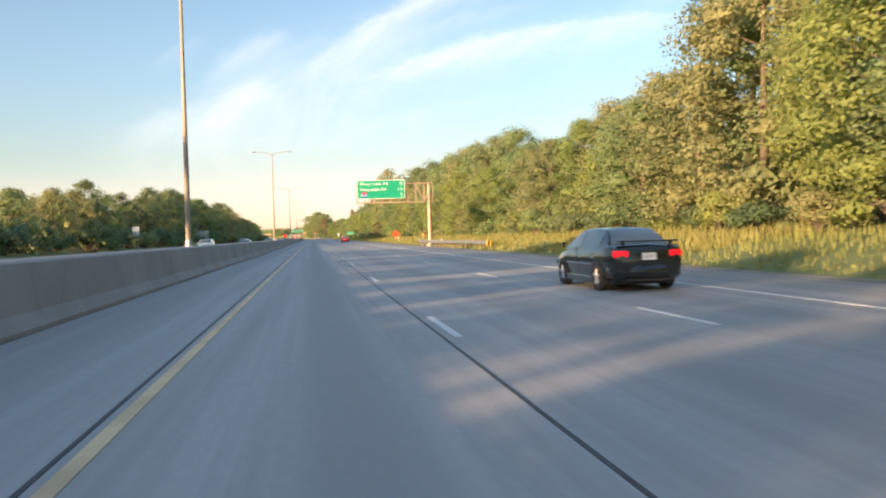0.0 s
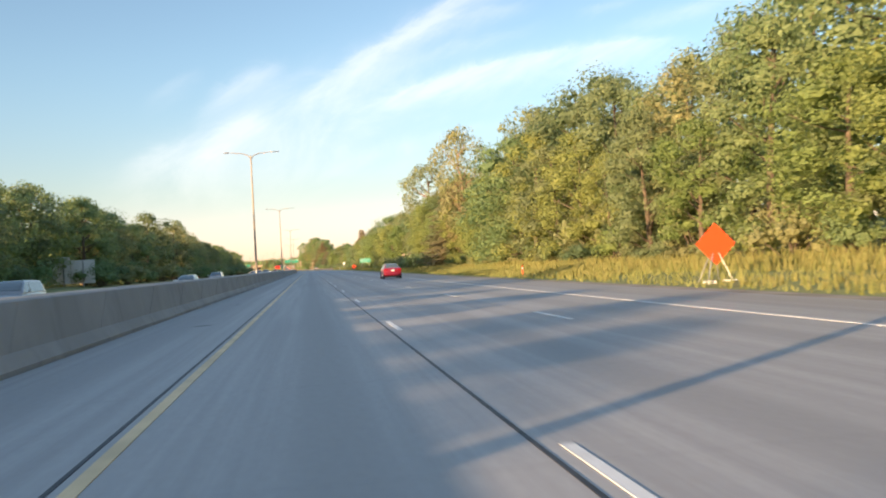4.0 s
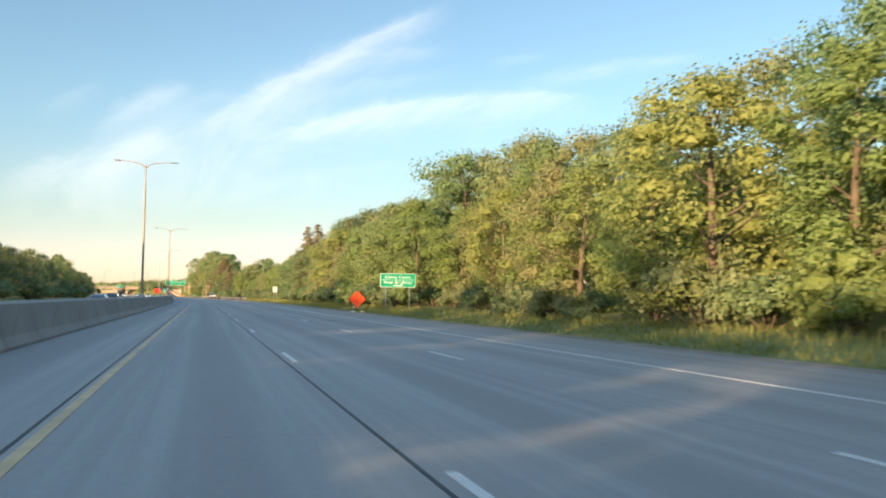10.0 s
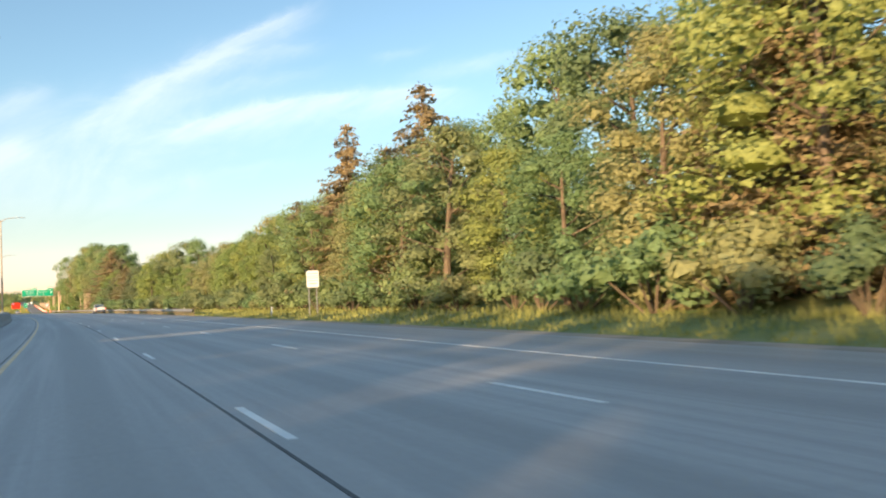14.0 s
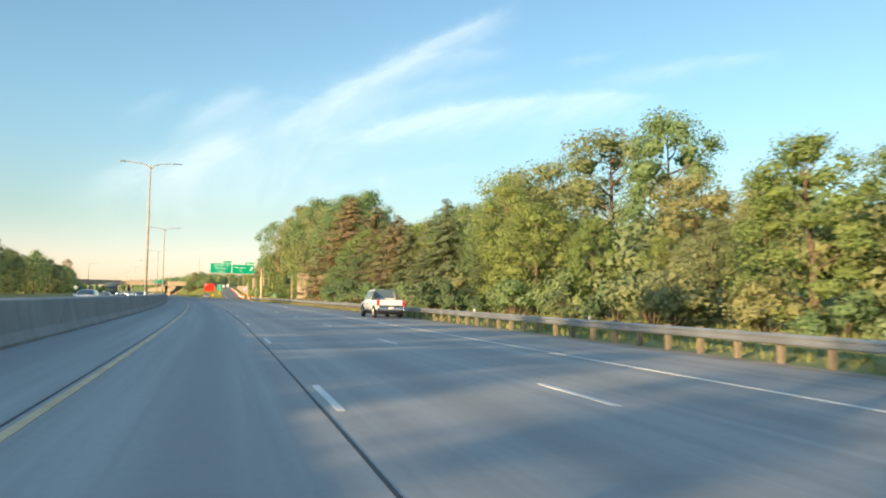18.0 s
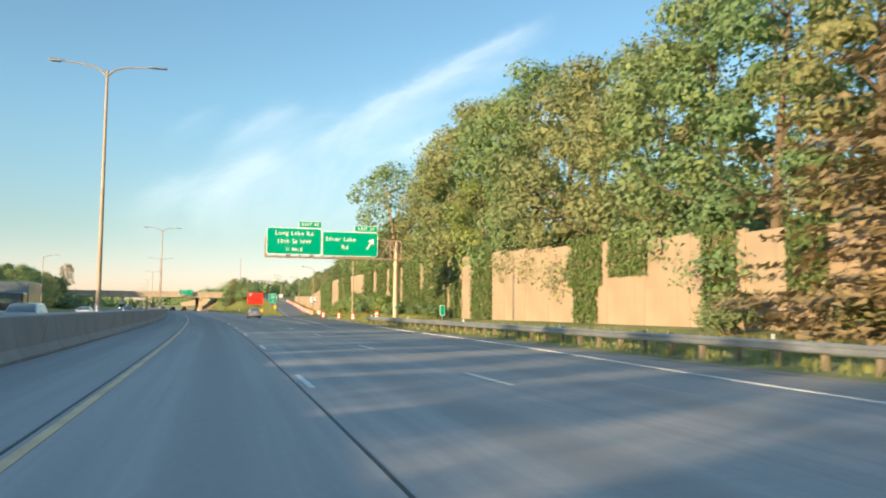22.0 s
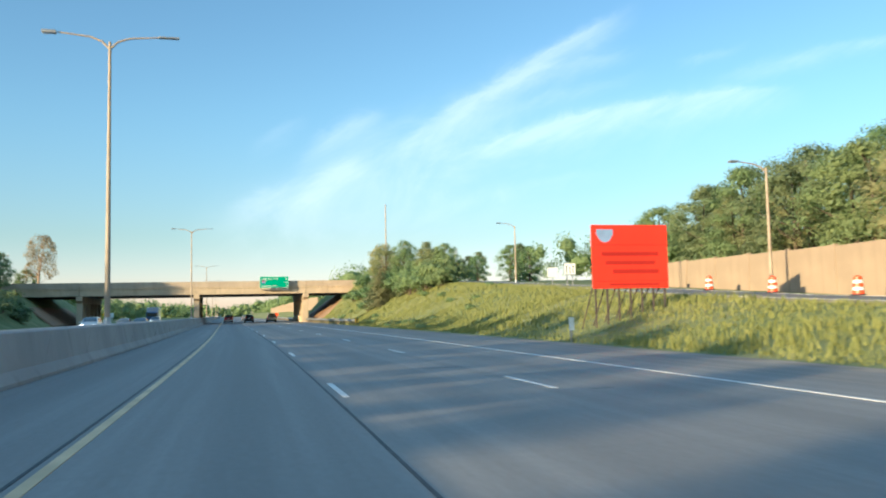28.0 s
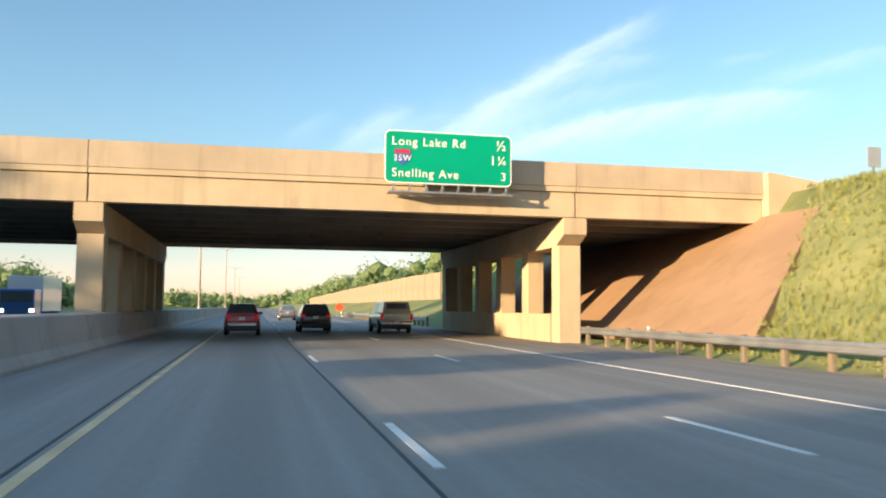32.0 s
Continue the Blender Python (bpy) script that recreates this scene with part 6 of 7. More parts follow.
def vehicle(shape, skin, m, name, label, group="", brakes=False, extras=(), headlights=False):
    sh = SHAPES[shape]
    car = thing(name, label, {"sedan": "car", "suv": "car", "pickup": "pickup truck"}[shape], m, group)
    bm = bmesh.new()
    loft(bm, sh["body"], body_ring)
    sharpen(bm)
    body = part("body", bm, skin, car)
    rear = sh["body"][0][0]
    front = sh["body"][-1][0]
    half = max(st[3] for st in sh["body"])
    # cabin: a painted shell with panes set a little proud of it
    (r0, r1, rw, rz), (b0, b1, bw, bz) = sh["roof"], sh["base"]

    def crown(y):
        if y < r0:
            f = (y - b0) / (r0 - b0)
        elif y > r1:
            f = (b1 - y) / (b1 - r1)
        else:
            f = 1.0
        f = min(max(f, 0.0), 1.0)
        bow = 0.03 * math.sin(math.pi * min(max((y - r0) / (r1 - r0), 0.0), 1.0))
        return bz + (rz - bz) * math.sin(f * math.pi / 2) ** 0.9 + bow

    def top_half(y):
        return bw + (rw - bw) * (crown(y) - bz) / (rz - bz)

    def cabin_ring(st):
        y = st[0]
        zt, w = crown(y), top_half(y)
        lip = min(0.07, (zt - bz) * 0.5)
        return [(0, bz - 0.06), (bw, bz - 0.06), (bw, bz), (w, zt - lip), (w - lip * 0.45, zt - lip * 0.3), (w * 0.84, zt), (0, zt + 0.02)]

    def skin_at(y, x):
        w = top_half(y) * 0.84
        return crown(y) + 0.02 * (1 - min(abs(x) / w, 1.0))

    bm = bmesh.new()
    ys = [b0 + (r0 - b0) * f for f in (0.0, 0.12, 0.3, 0.5, 0.7, 0.88)] + [r0 + (r1 - r0) * f for f in (0.0, 0.25, 0.5, 0.75, 1.0)] + [r1 + (b1 - r1) * f for f in (0.12, 0.3, 0.5, 0.7, 0.88, 1.0)]
    loft(bm, [(y,) for y in ys], cabin_ring)
    sharpen(bm, 0.7)
    part("cabin", bm, skin, car)

    def pane(name, grid):
        bm = bmesh.new()
        rows = [[bm.verts.new(p) for p in row] for row in grid]
        for u, v in zip(rows, rows[1:]):
            for k in range(len(u) - 1):
                bm.faces.new((u[k], u[k + 1], v[k + 1], v[k]))
        bm.normal_update()
        for f in bm.faces:
            f.smooth = True
        return part(name, bm, GLASS, car)

    for name, ya, yb in (("rear_window", b0, r0), ("windscreen", b1, r1)):
        grid = []
        for f in (0.10, 0.28, 0.46, 0.64, 0.82, 0.95):
            y = ya + (yb - ya) * f
            w = top_half(y) * (0.88 if f < 0.9 else 0.80)
            push = -0.014 if ya < yb else 0.014
            grid.append([(x * w, y + push, skin_at(y, x * w * 0.95) + 0.012 - 0.05 * max(abs(x) - 0.9, 0)) for x in (-1, -0.9, -0.45, 0, 0.45, 0.9, 1)])
        pane(name, grid)
    split = 0.08 if shape != "pickup" else 0.35
    for side in (1, -1):
        for ya, yb in ((b0 + 0.42 * (r0 - b0) + 0.22, split - 0.05), (split + 0.05, b1 - 0.30 * (b1 - r1) - 0.12)):
            if yb - ya < 0.3:
                continue
            grid = []
            for k in range(7):
                y = ya + (yb - ya) * k / 6
                w, zt = top_half(y), crown(y)
                lip = min(0.07, (zt - bz) * 0.5)
                col = []
                for f in (0.06, 0.35, 0.65, 0.97):
                    col.append((side * (bw + (w - bw) * f + 0.008), y, bz + (zt - lip - bz) * f))
                grid.append(col)
            pane("side_window", grid)
        bm = bmesh.new()
        box(bm, side * (half - 0.03) - 0.11, side * (half - 0.03) + 0.15 * side + 0.04, b1 - 0.42, b1 - 0.28, bz + 0.0, bz + 0.16, 0.035)
        part("mirror", bm, skin if shape != "pickup" else BLACK, car)
        for y in (0.0, -0.95) if shape != "pickup" else (0.15,):
            bm = bmesh.new()
            box(bm, side * (half - 0.005) - 0.012, side * (half - 0.005) + 0.012, y - 0.12, y + 0.05, bz - 0.22, bz - 0.185, 0.008)
            part("door_handle", bm, CHROME if shape == "sedan" else BLACK, body)
        for y in (0.15, -0.95, 1.05) if shape != "pickup" else (1.35, -0.55):
            bm = bmesh.new()
            box(bm, side * (half + 0.001) - 0.004, side * (half + 0.001) + 0.002, y - 0.006, y + 0.006, 0.36, bz - 0.06)
            part("door_seam", bm, BLACK, body)
        bm = bmesh.new()
        box(bm, side * (half - 0.05) - 0.05, side * (half - 0.05) + 0.055, sh["axles"][0] + 0.3, sh["axles"][1] - 0.3, sh["body"][3][1] - 0.04, sh["body"][3][1] + 0.12, 0.02)
        part("sill", bm, CLADDING if shape != "sedan" else skin, car)
        # wheels in dark arches
        r = sh["wheel"]
        for y in sh["axles"]:
            bm = bmesh.new()
            bmesh.ops.create_cone(bm, cap_ends=True, segments=28, radius1=r + 0.035, radius2=r + 0.035, depth=0.05, matrix=Matrix.Translation((side * (half - 0.018), y, r + 0.02)) @ Matrix.Rotation(radians(90), 4, "Y"))
            bmesh.ops.bisect_plane(bm, geom=bm.verts[:] + bm.edges[:] + bm.faces[:], plane_co=(0, 0, 0.24), plane_no=(0, 0, -1), clear_outer=True)
            part("wheel_arch", bm, CLADDING if shape == "suv" else BLACK, body)
            bm = bmesh.new()
            prof = [(r * 0.62, -0.10), (r * 0.94, -0.105), (r, -0.07), (r, 0.07), (r * 0.94, 0.105), (r * 0.62, 0.10)]
            n = 28
            rings = [[bm.verts.new((side * (half - 0.085) + w, y + math.cos(k * math.tau / n) * q, r + math.sin(k * math.tau / n) * q)) for k in range(n)] for q, w in prof]
            for a, b in zip(rings, rings[1:] + rings[:1]):
                for k in range(n):
                    bm.faces.new((a[k], a[(k + 1) % n], b[(k + 1) % n], b[k]))
            sharpen(bm, 0.7)
            wheel = part("wheel", bm, RUBBER, car)
            bm = bmesh.new()
            cx = side * (half + 0.012)
            rod(bm, (side * (half - 0.15), y, r), (side * (half - 0.01), y, r), r * 0.63, r * 0.63, 24)
            part("rim", bm, BLACK, wheel)
            bm = bmesh.new()
            for k in range(5):
                a = k * math.tau / 5 + 0.3
                rod(bm, (side * (half - 0.0), y, r), (side * (half - 0.0), y + math.cos(a) * r * 0.6, r + math.sin(a) * r * 0.6), 0.045, 0.032, 6)
            rod(bm, (side * (half - 0.03), y, r), (side * (half + 0.02), y, r), 0.06, 0.05, 12)
            part("spokes", bm, RIM, wheel)
            bm = bmesh.new()
            n = 28
            for q0, q1 in ((0.60, 0.645),):
                a = [bm.verts.new((side * (half + 0.004), y + math.cos(k * math.tau / n) * r * q0, r + math.sin(k * math.tau / n) * r * q0)) for k in range(n)]
                b = [bm.verts.new((side * (half + 0.004), y + math.cos(k * math.tau / n) * r * q1, r + math.sin(k * math.tau / n) * r * q1)) for k in range(n)]
                for k in range(n):
                    bm.faces.new((a[k], a[(k + 1) % n], b[(k + 1) % n], b[k]))
            thicken(bm, 0.012)
            part("rim_lip", bm, RIM, wheel)
        # lamps
        lz, lx, _, ly = sh["lamp"]
        bm = bmesh.new()
        if shape == "pickup":
            box(bm, side * lx - 0.085, side * lx + 0.085, ly - 0.045, ly + 0.16, 0.80, 1.16, 0.025)
        elif shape == "suv":
            box(bm, side * lx - 0.10, side * lx + 0.12, ly - 0.06, ly + 0.2, lz - 0.12, lz + 0.10, 0.03)
        else:
            box(bm, side * (lx + 0.02) - 0.17, side * (lx + 0.02) + 0.17, ly - 0.045, ly + 0.36, lz - 0.08, lz + 0.085, 0.05)
            for v in bm.verts:
                v.co.y += 0.22 * max(0.0, abs(v.co.x) - 0.6)
        part("tail_lamp", bm, LAMP_BRAKE if brakes else LAMP_RED, car)
        bm = bmesh.new()
        box(bm, side * 0.62 - 0.17, side * 0.62 + 0.15, front - 0.32, front - 0.04, sh["body"][-1][2] - 0.06, sh["body"][-1][2] + 0.12, 0.04)
        part("headlamp", bm, LAMP_WHITE if headlights else GLASS, car)
    # rear: bumper, plate, underside
    zb = sh["body"][1][1]
    bm = bmesh.new()
    if shape == "sedan":
        # a moulded bumper that wraps the corners and tucks in below
        for z0, z1, w0, w1, y0, y1 in ((zb - 0.10, zb + 0.06, 0.72, 0.82, 0.06, -0.015), (zb + 0.06, zb + 0.25, 0.82, 0.80, -0.015, 0.0)):
            low, high = [], []
            for row, w, y, z in ((low, w0, y0, z0), (high, w1, y1, z1)):
                for f in (-1.0, -0.97, -0.82, -0.4, 0.4, 0.82, 0.97, 1.0):
                    back = 0.42 if abs(f) == 1.0 else 0.14 if abs(f) > 0.9 else 0.03 if abs(f) > 0.5 else 0.0
                    row.append(bm.verts.new((f * (w + (0.05 if abs(f) == 1.0 else 0.0)), rear + y + back, z)))
            for k in range(7):
                bm.faces.new((low[k], low[k + 1], high[k + 1], high[k]))
        bmesh.ops.remove_doubles(bm, verts=bm.verts[:], dist=0.001)
        sharpen(bm, 0.9)
        thicken(bm, 0.03)
    else:
        box(bm, -half + 0.06, half - 0.06, rear - 0.05, rear + 0.3, zb - 0.05, zb + 0.2, 0.09)
    bumper = part("bumper", bm, {"sedan": skin, "suv": CLADDING, "pickup": CHROME}[shape], car)
    bm = bmesh.new()
    if shape == "sedan":
        box(bm, -0.52, 0.52, rear + 0.03, rear + 0.3, zb - 0.13, zb - 0.06, 0.03)
    else:
        box(bm, -half + 0.2, half - 0.2, rear - 0.05, rear + 0.3, zb - 0.16, zb - 0.03, 0.03)
    part("diffuser", bm, BLACK, bumper)
    bm = bmesh.new()
    pz = {"sedan": 0.80, "suv": 0.88, "pickup": 0.66}[shape]
    box(bm, -0.155, 0.155, rear - (0.085 if shape == "pickup" else 0.035), rear + 0.05, pz - 0.08, pz + 0.08, 0.008)
    plate = part("number_plate", bm, PLATE, car)
    bm = bmesh.new()
    box(bm, -0.11, 0.11, rear - (0.088 if shape == "pickup" else 0.038), rear, pz - 0.03, pz + 0.03)
    part("plate_bars", bm, SIGN_BACK, plate)
    bm = bmesh.new()
    box(bm, -half + 0.15, half - 0.15, rear + 0.3, front - 0.3, 0.16 if shape == "sedan" else 0.24, 0.42, 0.03)
    part("underside", bm, BLACK, car)
    for extra in extras:
        bm = bmesh.new()
        if extra == "spoiler":
            box(bm, -0.70, 0.70, rear + 0.0, rear + 0.24, 1.125, 1.165, 0.016)
            box(bm, -0.58, -0.54, rear + 0.06, rear + 0.2, 1.04, 1.14)
            box(bm, 0.54, 0.58, rear + 0.06, rear + 0.2, 1.04, 1.14)
            part("spoiler", bm, skin, car)
        elif extra == "chrome_bar":
            box(bm, -0.36, 0.36, rear - 0.045, rear, 0.905, 0.935, 0.01)
            part("boot_trim", bm, CHROME, car)
        elif extra == "light_bar":
            box(bm, -0.6, 0.6, rear - 0.03, rear + 0.02, 0.88, 0.93, 0.01)
            part("lamp_bar", bm, LAMP_RED, car)
        elif extra == "sunlit_strip":
            # white strip added to paint the sun's brightness onto the bumper
            box(bm, -0.72, 0.72, rear - 0.10, rear - 0.02, 0.52, 0.66, 0.03)
            part("bumper_pad", bm, SIGN_WHITE, bumper, "white strip painted as sunlight on the bumper")
        elif extra == "roof_rails":
            for x in (-0.56, 0.56):
                rod(bm, (x, r0 + 0.1, rz + 0.07), (x, r1 - 0.05, rz + 0.07), 0.02, sides=6)
                for y in (r0 + 0.15, r1 - 0.1):
                    rod(bm, (x, y, rz - 0.01), (x, y, rz + 0.07), 0.018, sides=6)
            part("roof_rail", bm, BLACK, car)
        elif extra == "antenna":
            rod(bm, (0, r0 + 0.1, rz), (0, r0 - 0.05, rz + 0.16), 0.012, 0.006, 6)
            part("antenna", bm, BLACK, car)
        elif extra == "rear_wiper":
            rod(bm, (0, rear + 0.03, 1.12), (0.35, rear + 0.10, 1.2), 0.012, sides=6)
            part("wiper", bm, BLACK, car)
        elif extra == "topper":
            vs = box(bm, -0.86, 0.86, -2.78, -0.72, 1.16, 1.84, 0.06)
            for v in bm.verts:
                if v.co.z > 1.5:
                    v.co.x *= 0.86
                    v.co.y += 0.14 if v.co.y < -2.4 else 0.0
            top = part("bed_cover", bm, skin, car, "hard cover over the load bed")
            bm = bmesh.new()
            for p in ((-0.66, -2.765, 1.24), (0.66, -2.765, 1.24), (0.56, -2.665, 1.74), (-0.56, -2.665, 1.74)):
                bm.verts.new(p)
            bm.verts.ensure_lookup_table()
            bm.faces.new(bm.verts[:])
            thicken(bm, 0.02)
            part("rear_window", bm, GLASS, top)
        elif extra == "sail":
            bm.free()
            for x in (-0.88, 0.88):
                bm = bmesh.new()
                pts = [(x, -0.7, 1.16), (x, -1.75, 1.18), (x * 0.9, -0.72, 1.78)]
                bm.faces.new([bm.verts.new(p) for p in pts])
                thicken(bm, 0.06)
                part("sail_panel", bm, CLADDING, car, "grey plastic sail panel behind the cab")
            bm = bmesh.new()
            box(bm, -0.82, 0.82, -2.80, -0.8, 1.17, 1.215, 0.02)
            part("bed_cover", bm, CLADDING, car)
        elif extra == "tailgate_band":
            box(bm, -0.82, 0.82, rear - 0.035, rear + 0.02, 0.70, 0.84, 0.01)
            part("tailgate_band", bm, CLADDING, car)
        elif extra == "side_trim":
            for x in (-half, half):
                box(bm, x - 0.012, x + 0.012, -0.95, 1.0, 0.60, 0.63, 0.004)
            part("side_trim", bm, CHROME, car)
    return car


vehicle("suv", PAINT_RED, at(-0.42, 1105.5), "sport_utility_car", "red sport utility car with painted sunlit bumper strip and roof rails", extras=("sunlit_strip", "roof_rails", "rear_wiper"))
vehicle("suv", PAINT_DARK, at(3.78, 1111.6) @ Matrix.Diagonal((1.06, 1.08, 1.02, 1)), "sport_utility_car", "dark blue-grey sport utility car under the bridge", extras=("roof_rails", "rear_wiper"))
vehicle("pickup", PAINT_TAN, at(8.35, 1110.1), "pickup_truck", "tan-silver pickup truck with a hard bed cover under the bridge", extras=("topper",))
vehicle("suv", PAINT_GREY, at(3.9, 1155.5), "sport_utility_car", "grey sport utility car beyond the bridge")
vehicle("sedan", PAINT_CRIMSON, at(-0.2, 1275.0), "sedan_car", "small dark red saloon car far beyond the bridge", brakes=True)
vehicle("sedan", PAINT_BLACK, at(7.55, 24.3) @ Matrix.Diagonal((1.05, 1.04, 1.04, 1)), "sedan_car", "black saloon car with a boot spoiler and lit brake lamps", brakes=True, extras=("spoiler", "antenna", "side_trim"))
vehicle("sedan", PAINT_CRIMSON, at(8.08, 219.0) @ Matrix.Diagonal((1.06, 1.06, 1.04, 1)), "sedan_car", "dark red saloon car with a chrome boot trim", extras=("chrome_bar", "antenna"))
vehicle("sedan", PAINT_SILVER, at(7.72, 858.5), "sedan_car", "silver saloon car with a red lamp bar across the boot", extras=("light_bar", "antenna"))
vehicle("pickup", PAINT_WHITE, at(12.15, 658.7, 0, 1.5) @ Matrix.Diagonal((1.05, 1.05, 1.09, 1)), "pickup_truck", "white pickup truck with grey sail panels standing on the shoulder", brakes=True, extras=("sail", "tailgate_band"))
vehicle("sedan", PAINT_CRIMSON, at(36.4, 1079.0, 6.95, -1.5) @ Matrix.Rotation(radians(1.5), 4, "X"), "sedan_car", "dark red saloon car climbing the exit ramp")
# oncoming traffic beyond the median wall
for x, s, shape, skin, word in ((-9.9, 297.0, "suv", PAINT_WHITE, "white"), (-13.6, 259.0, "suv", PAINT_SILVER, "silver"), (-12.6, 326.0, "sedan", PAINT_SILVER, "silver"), (-10.2, 333.0, "suv", PAINT_WHITE, "white"), (-14.0, 372.0, "sedan", PAINT_GREY, "grey"), (-13.5, 112.0, "suv", PAINT_WHITE, "white"), (-10.6, 138.0, "sedan", PAINT_SILVER, "silver"), (-14.0, 176.0, "suv", PAINT_GREY, "grey"), (-10.2, 206.0, "sedan", PAINT_WHITE, "white"), (-10.0, 420.0, "sedan", PAINT_SILVER, "silver"), (-13.5, 470.0, "suv", PAINT_DARK, "dark"), (-10.5, 680.0, "suv", PAINT_WHITE, "white"), (-13.8, 735.0, "sedan", PAINT_GREY, "grey"), (-9.9, 781.0, "suv", PAINT_SILVER, "silver"), (-13.6, 838.0, "sedan", PAINT_WHITE, "white"), (-11.6, 892.0, "suv", PAINT_GREY, "grey"), (-14.6, 1024.0, "suv", PAINT_WHITE, "white"), (-10.4, 1032.0, "sedan", PAINT_SILVER, "silver"), (-14.2, 1050.0, "sedan", PAINT_GREY, "grey"), (-13.4, 1090.0, "suv", PAINT_SILVER, "silver"), (-10.4, 930.0, "sedan", PAINT_DARK, "dark"), (-14.0, 955.0, "suv", PAINT_WHITE, "white")):
    vehicle(shape, skin, at(x, s, 0, 180), "sport_utility_car" if shape == "suv" else "sedan_car", f"{word} oncoming {'sport utility' if shape == 'suv' else 'saloon'} car with lit headlamps beyond the median wall", "oncoming traffic", headlights=True)


def lorry(m, cab, box_skin, label):
    """An oncoming lorry: cab with windscreen and a box body."""
    t = thing("lorry", label, "lorry", m, "oncoming traffic")
    bm = bmesh.new()
    box(bm, -1.22, 1.22, 1.6, 3.7, 0.7, 2.7, 0.14)
    body = part("cab", bm, cab, t)
    bm = bmesh.new()
    box(bm, -1.05, 1.05, 3.68, 3.72, 1.7, 2.5, 0.01)
    part("windscreen", bm, GLASS, body)
    bm = bmesh.new()
    box(bm, -1.28, 1.28, -5.0, 1.4, 1.0, 3.75, 0.04)
    part("box_body", bm, box_skin, t)
    bm = bmesh.new()
    box(bm, -1.15, 1.15, 3.6, 3.85, 0.45, 0.85, 0.05)
    part("bumper", bm, CHROME, t)
    for x in (-1.05, 1.05):
        bm = bmesh.new()
        box(bm, x - 0.16, x + 0.16, 3.66, 3.74, 0.95, 1.2, 0.03)
        part("headlamp", bm, LAMP_WHITE, t)
        for y in (2.8, -3.2, -4.2):
            bm = bmesh.new()
            rod(bm, (x - 0.16, y, 0.5), (x + 0.16, y, 0.5), 0.5, 0.5, 24)
            part("wheel", bm, RUBBER, t)
    bm = bmesh.new()
    box(bm, -0.5, 0.5, -5.0, 3.4, 0.55, 0.95, 0.03)
    part("chassis", bm, BLACK, t)


lorry(at(-17.4, 818.0, 0, 180), PAINT_DARK, PAINT_GREY, "dark-cabbed lorry with a grey box body on the opposite carriageway")
lorry(at(-17.0, 1130.0, 0, 180), paint("blue_lorry_paint", (0.04, 0.14, 0.4)), PAINT_WHITE, "blue-cabbed lorry with a white box body beyond the bridge")


# ---- roadside signs ----
def post_sign(name, label, x, s, z0, z1, w, material, posts, lines=(), text_material=None, turn=0.0, post_material=STEEL, border=None, category="road sign", back=True):
    """A flat panel on posts, facing the oncoming camera. lines: (text, size, dx, dz)."""
    g = ground_z(x, s)
    sign = thing(name, label, category, at(x, s, 0, turn))
    for px in posts:
        bm = bmesh.new()
        box(bm, px - 0.045, px + 0.045, 0.03, 0.11, g - 0.4, z1 - 0.1, 0.01)
        part("post", bm, post_material, sign)
    bm = bmesh.new()
    rounded_plate(bm, -w / 2, w / 2, z0, z1, -0.02, 0.02, min(0.12, w * 0.08))
    panel = part("panel", bm, border or material, sign)
    if border:
        bm = bmesh.new()
        rounded_plate(bm, -w / 2 + 0.035, w / 2 - 0.035, z0 + 0.035, z1 - 0.035, -0.03, -0.02, min(0.09, w * 0.06))
        part("face", bm, material, panel)
    for text, size, dx, dz in lines:
        write(text, size, dx, -0.042, (z0 + z1) / 2 + dz, panel, text_material)
    return sign, panel


def bars(panel, rows, z_mid, material, y=-0.034):
    """Unreadable lines of writing as plain bars: (dx, dz, width, height)."""
    for dx, dz, w, h in rows:
        bm = bmesh.new()
        box(bm, dx - w / 2, dx + w / 2, y, y + 0.006, z_mid + dz - h / 2, z_mid + dz + h / 2)
        part("bar", bm, material, panel)


sign, panel = post_sign("county_sign", "green county and town sign on two posts before the trees", 18.35, 411.5, 2.42, 3.78, 3.55, SIGN_GREEN, (-1.2, 1.2), (("Ramsey County", 0.36, 0, 0.33), ("New Brighton", 0.44, 0, -0.2)), border=SIGN_WHITE)
bars(panel, [(0, 0.06, 3.3, 0.03), (0, -0.5, 1.0, 0.08)], 3.1, SIGN_WHITE, -0.036)
sign, panel = post_sign("notice_sign", "white rectangular notice sign with lines of small print on two posts", 17.05, 524.6, 2.2, 3.5, 0.98, SIGN_WHITE, (-0.3, 0.3), border=SIGN_BACK)
bars(panel, [(0, 0.42, 0.8, 0.07), (0, 0.22, 0.8, 0.05), (0, 0.08, 0.8, 0.05), (0, -0.12, 0.8, 0.05), (0, -0.34, 0.6, 0.09)], 2.85, SIGN_BACK)
sign, panel = post_sign("exit_sign", "green exit 39 gore sign on two posts in the grass", 20.4, 941.0, 2.75, 5.2, 1.85, SIGN_GREEN, (-0.5, 0.5), (("EXIT", 0.42, 0, 0.8), ("39", 0.85, 0, 0.1)), border=SIGN_WHITE)
bm = bmesh.new()
bm.faces.new([bm.verts.new((x, 0, z)) for x, z in ((-0.05, -0.35), (0.05, -0.35), (0.05, 0.1), (0.2, 0.02), (0.0, 0.36), (-0.2, 0.02), (-0.05, 0.1))])
arrow = part("arrow", bm, SIGN_WHITE, panel)
arrow.matrix_basis = Matrix.Translation((0.1, -0.04, 3.2)) @ Matrix.Rotation(radians(40), 4, "Y")


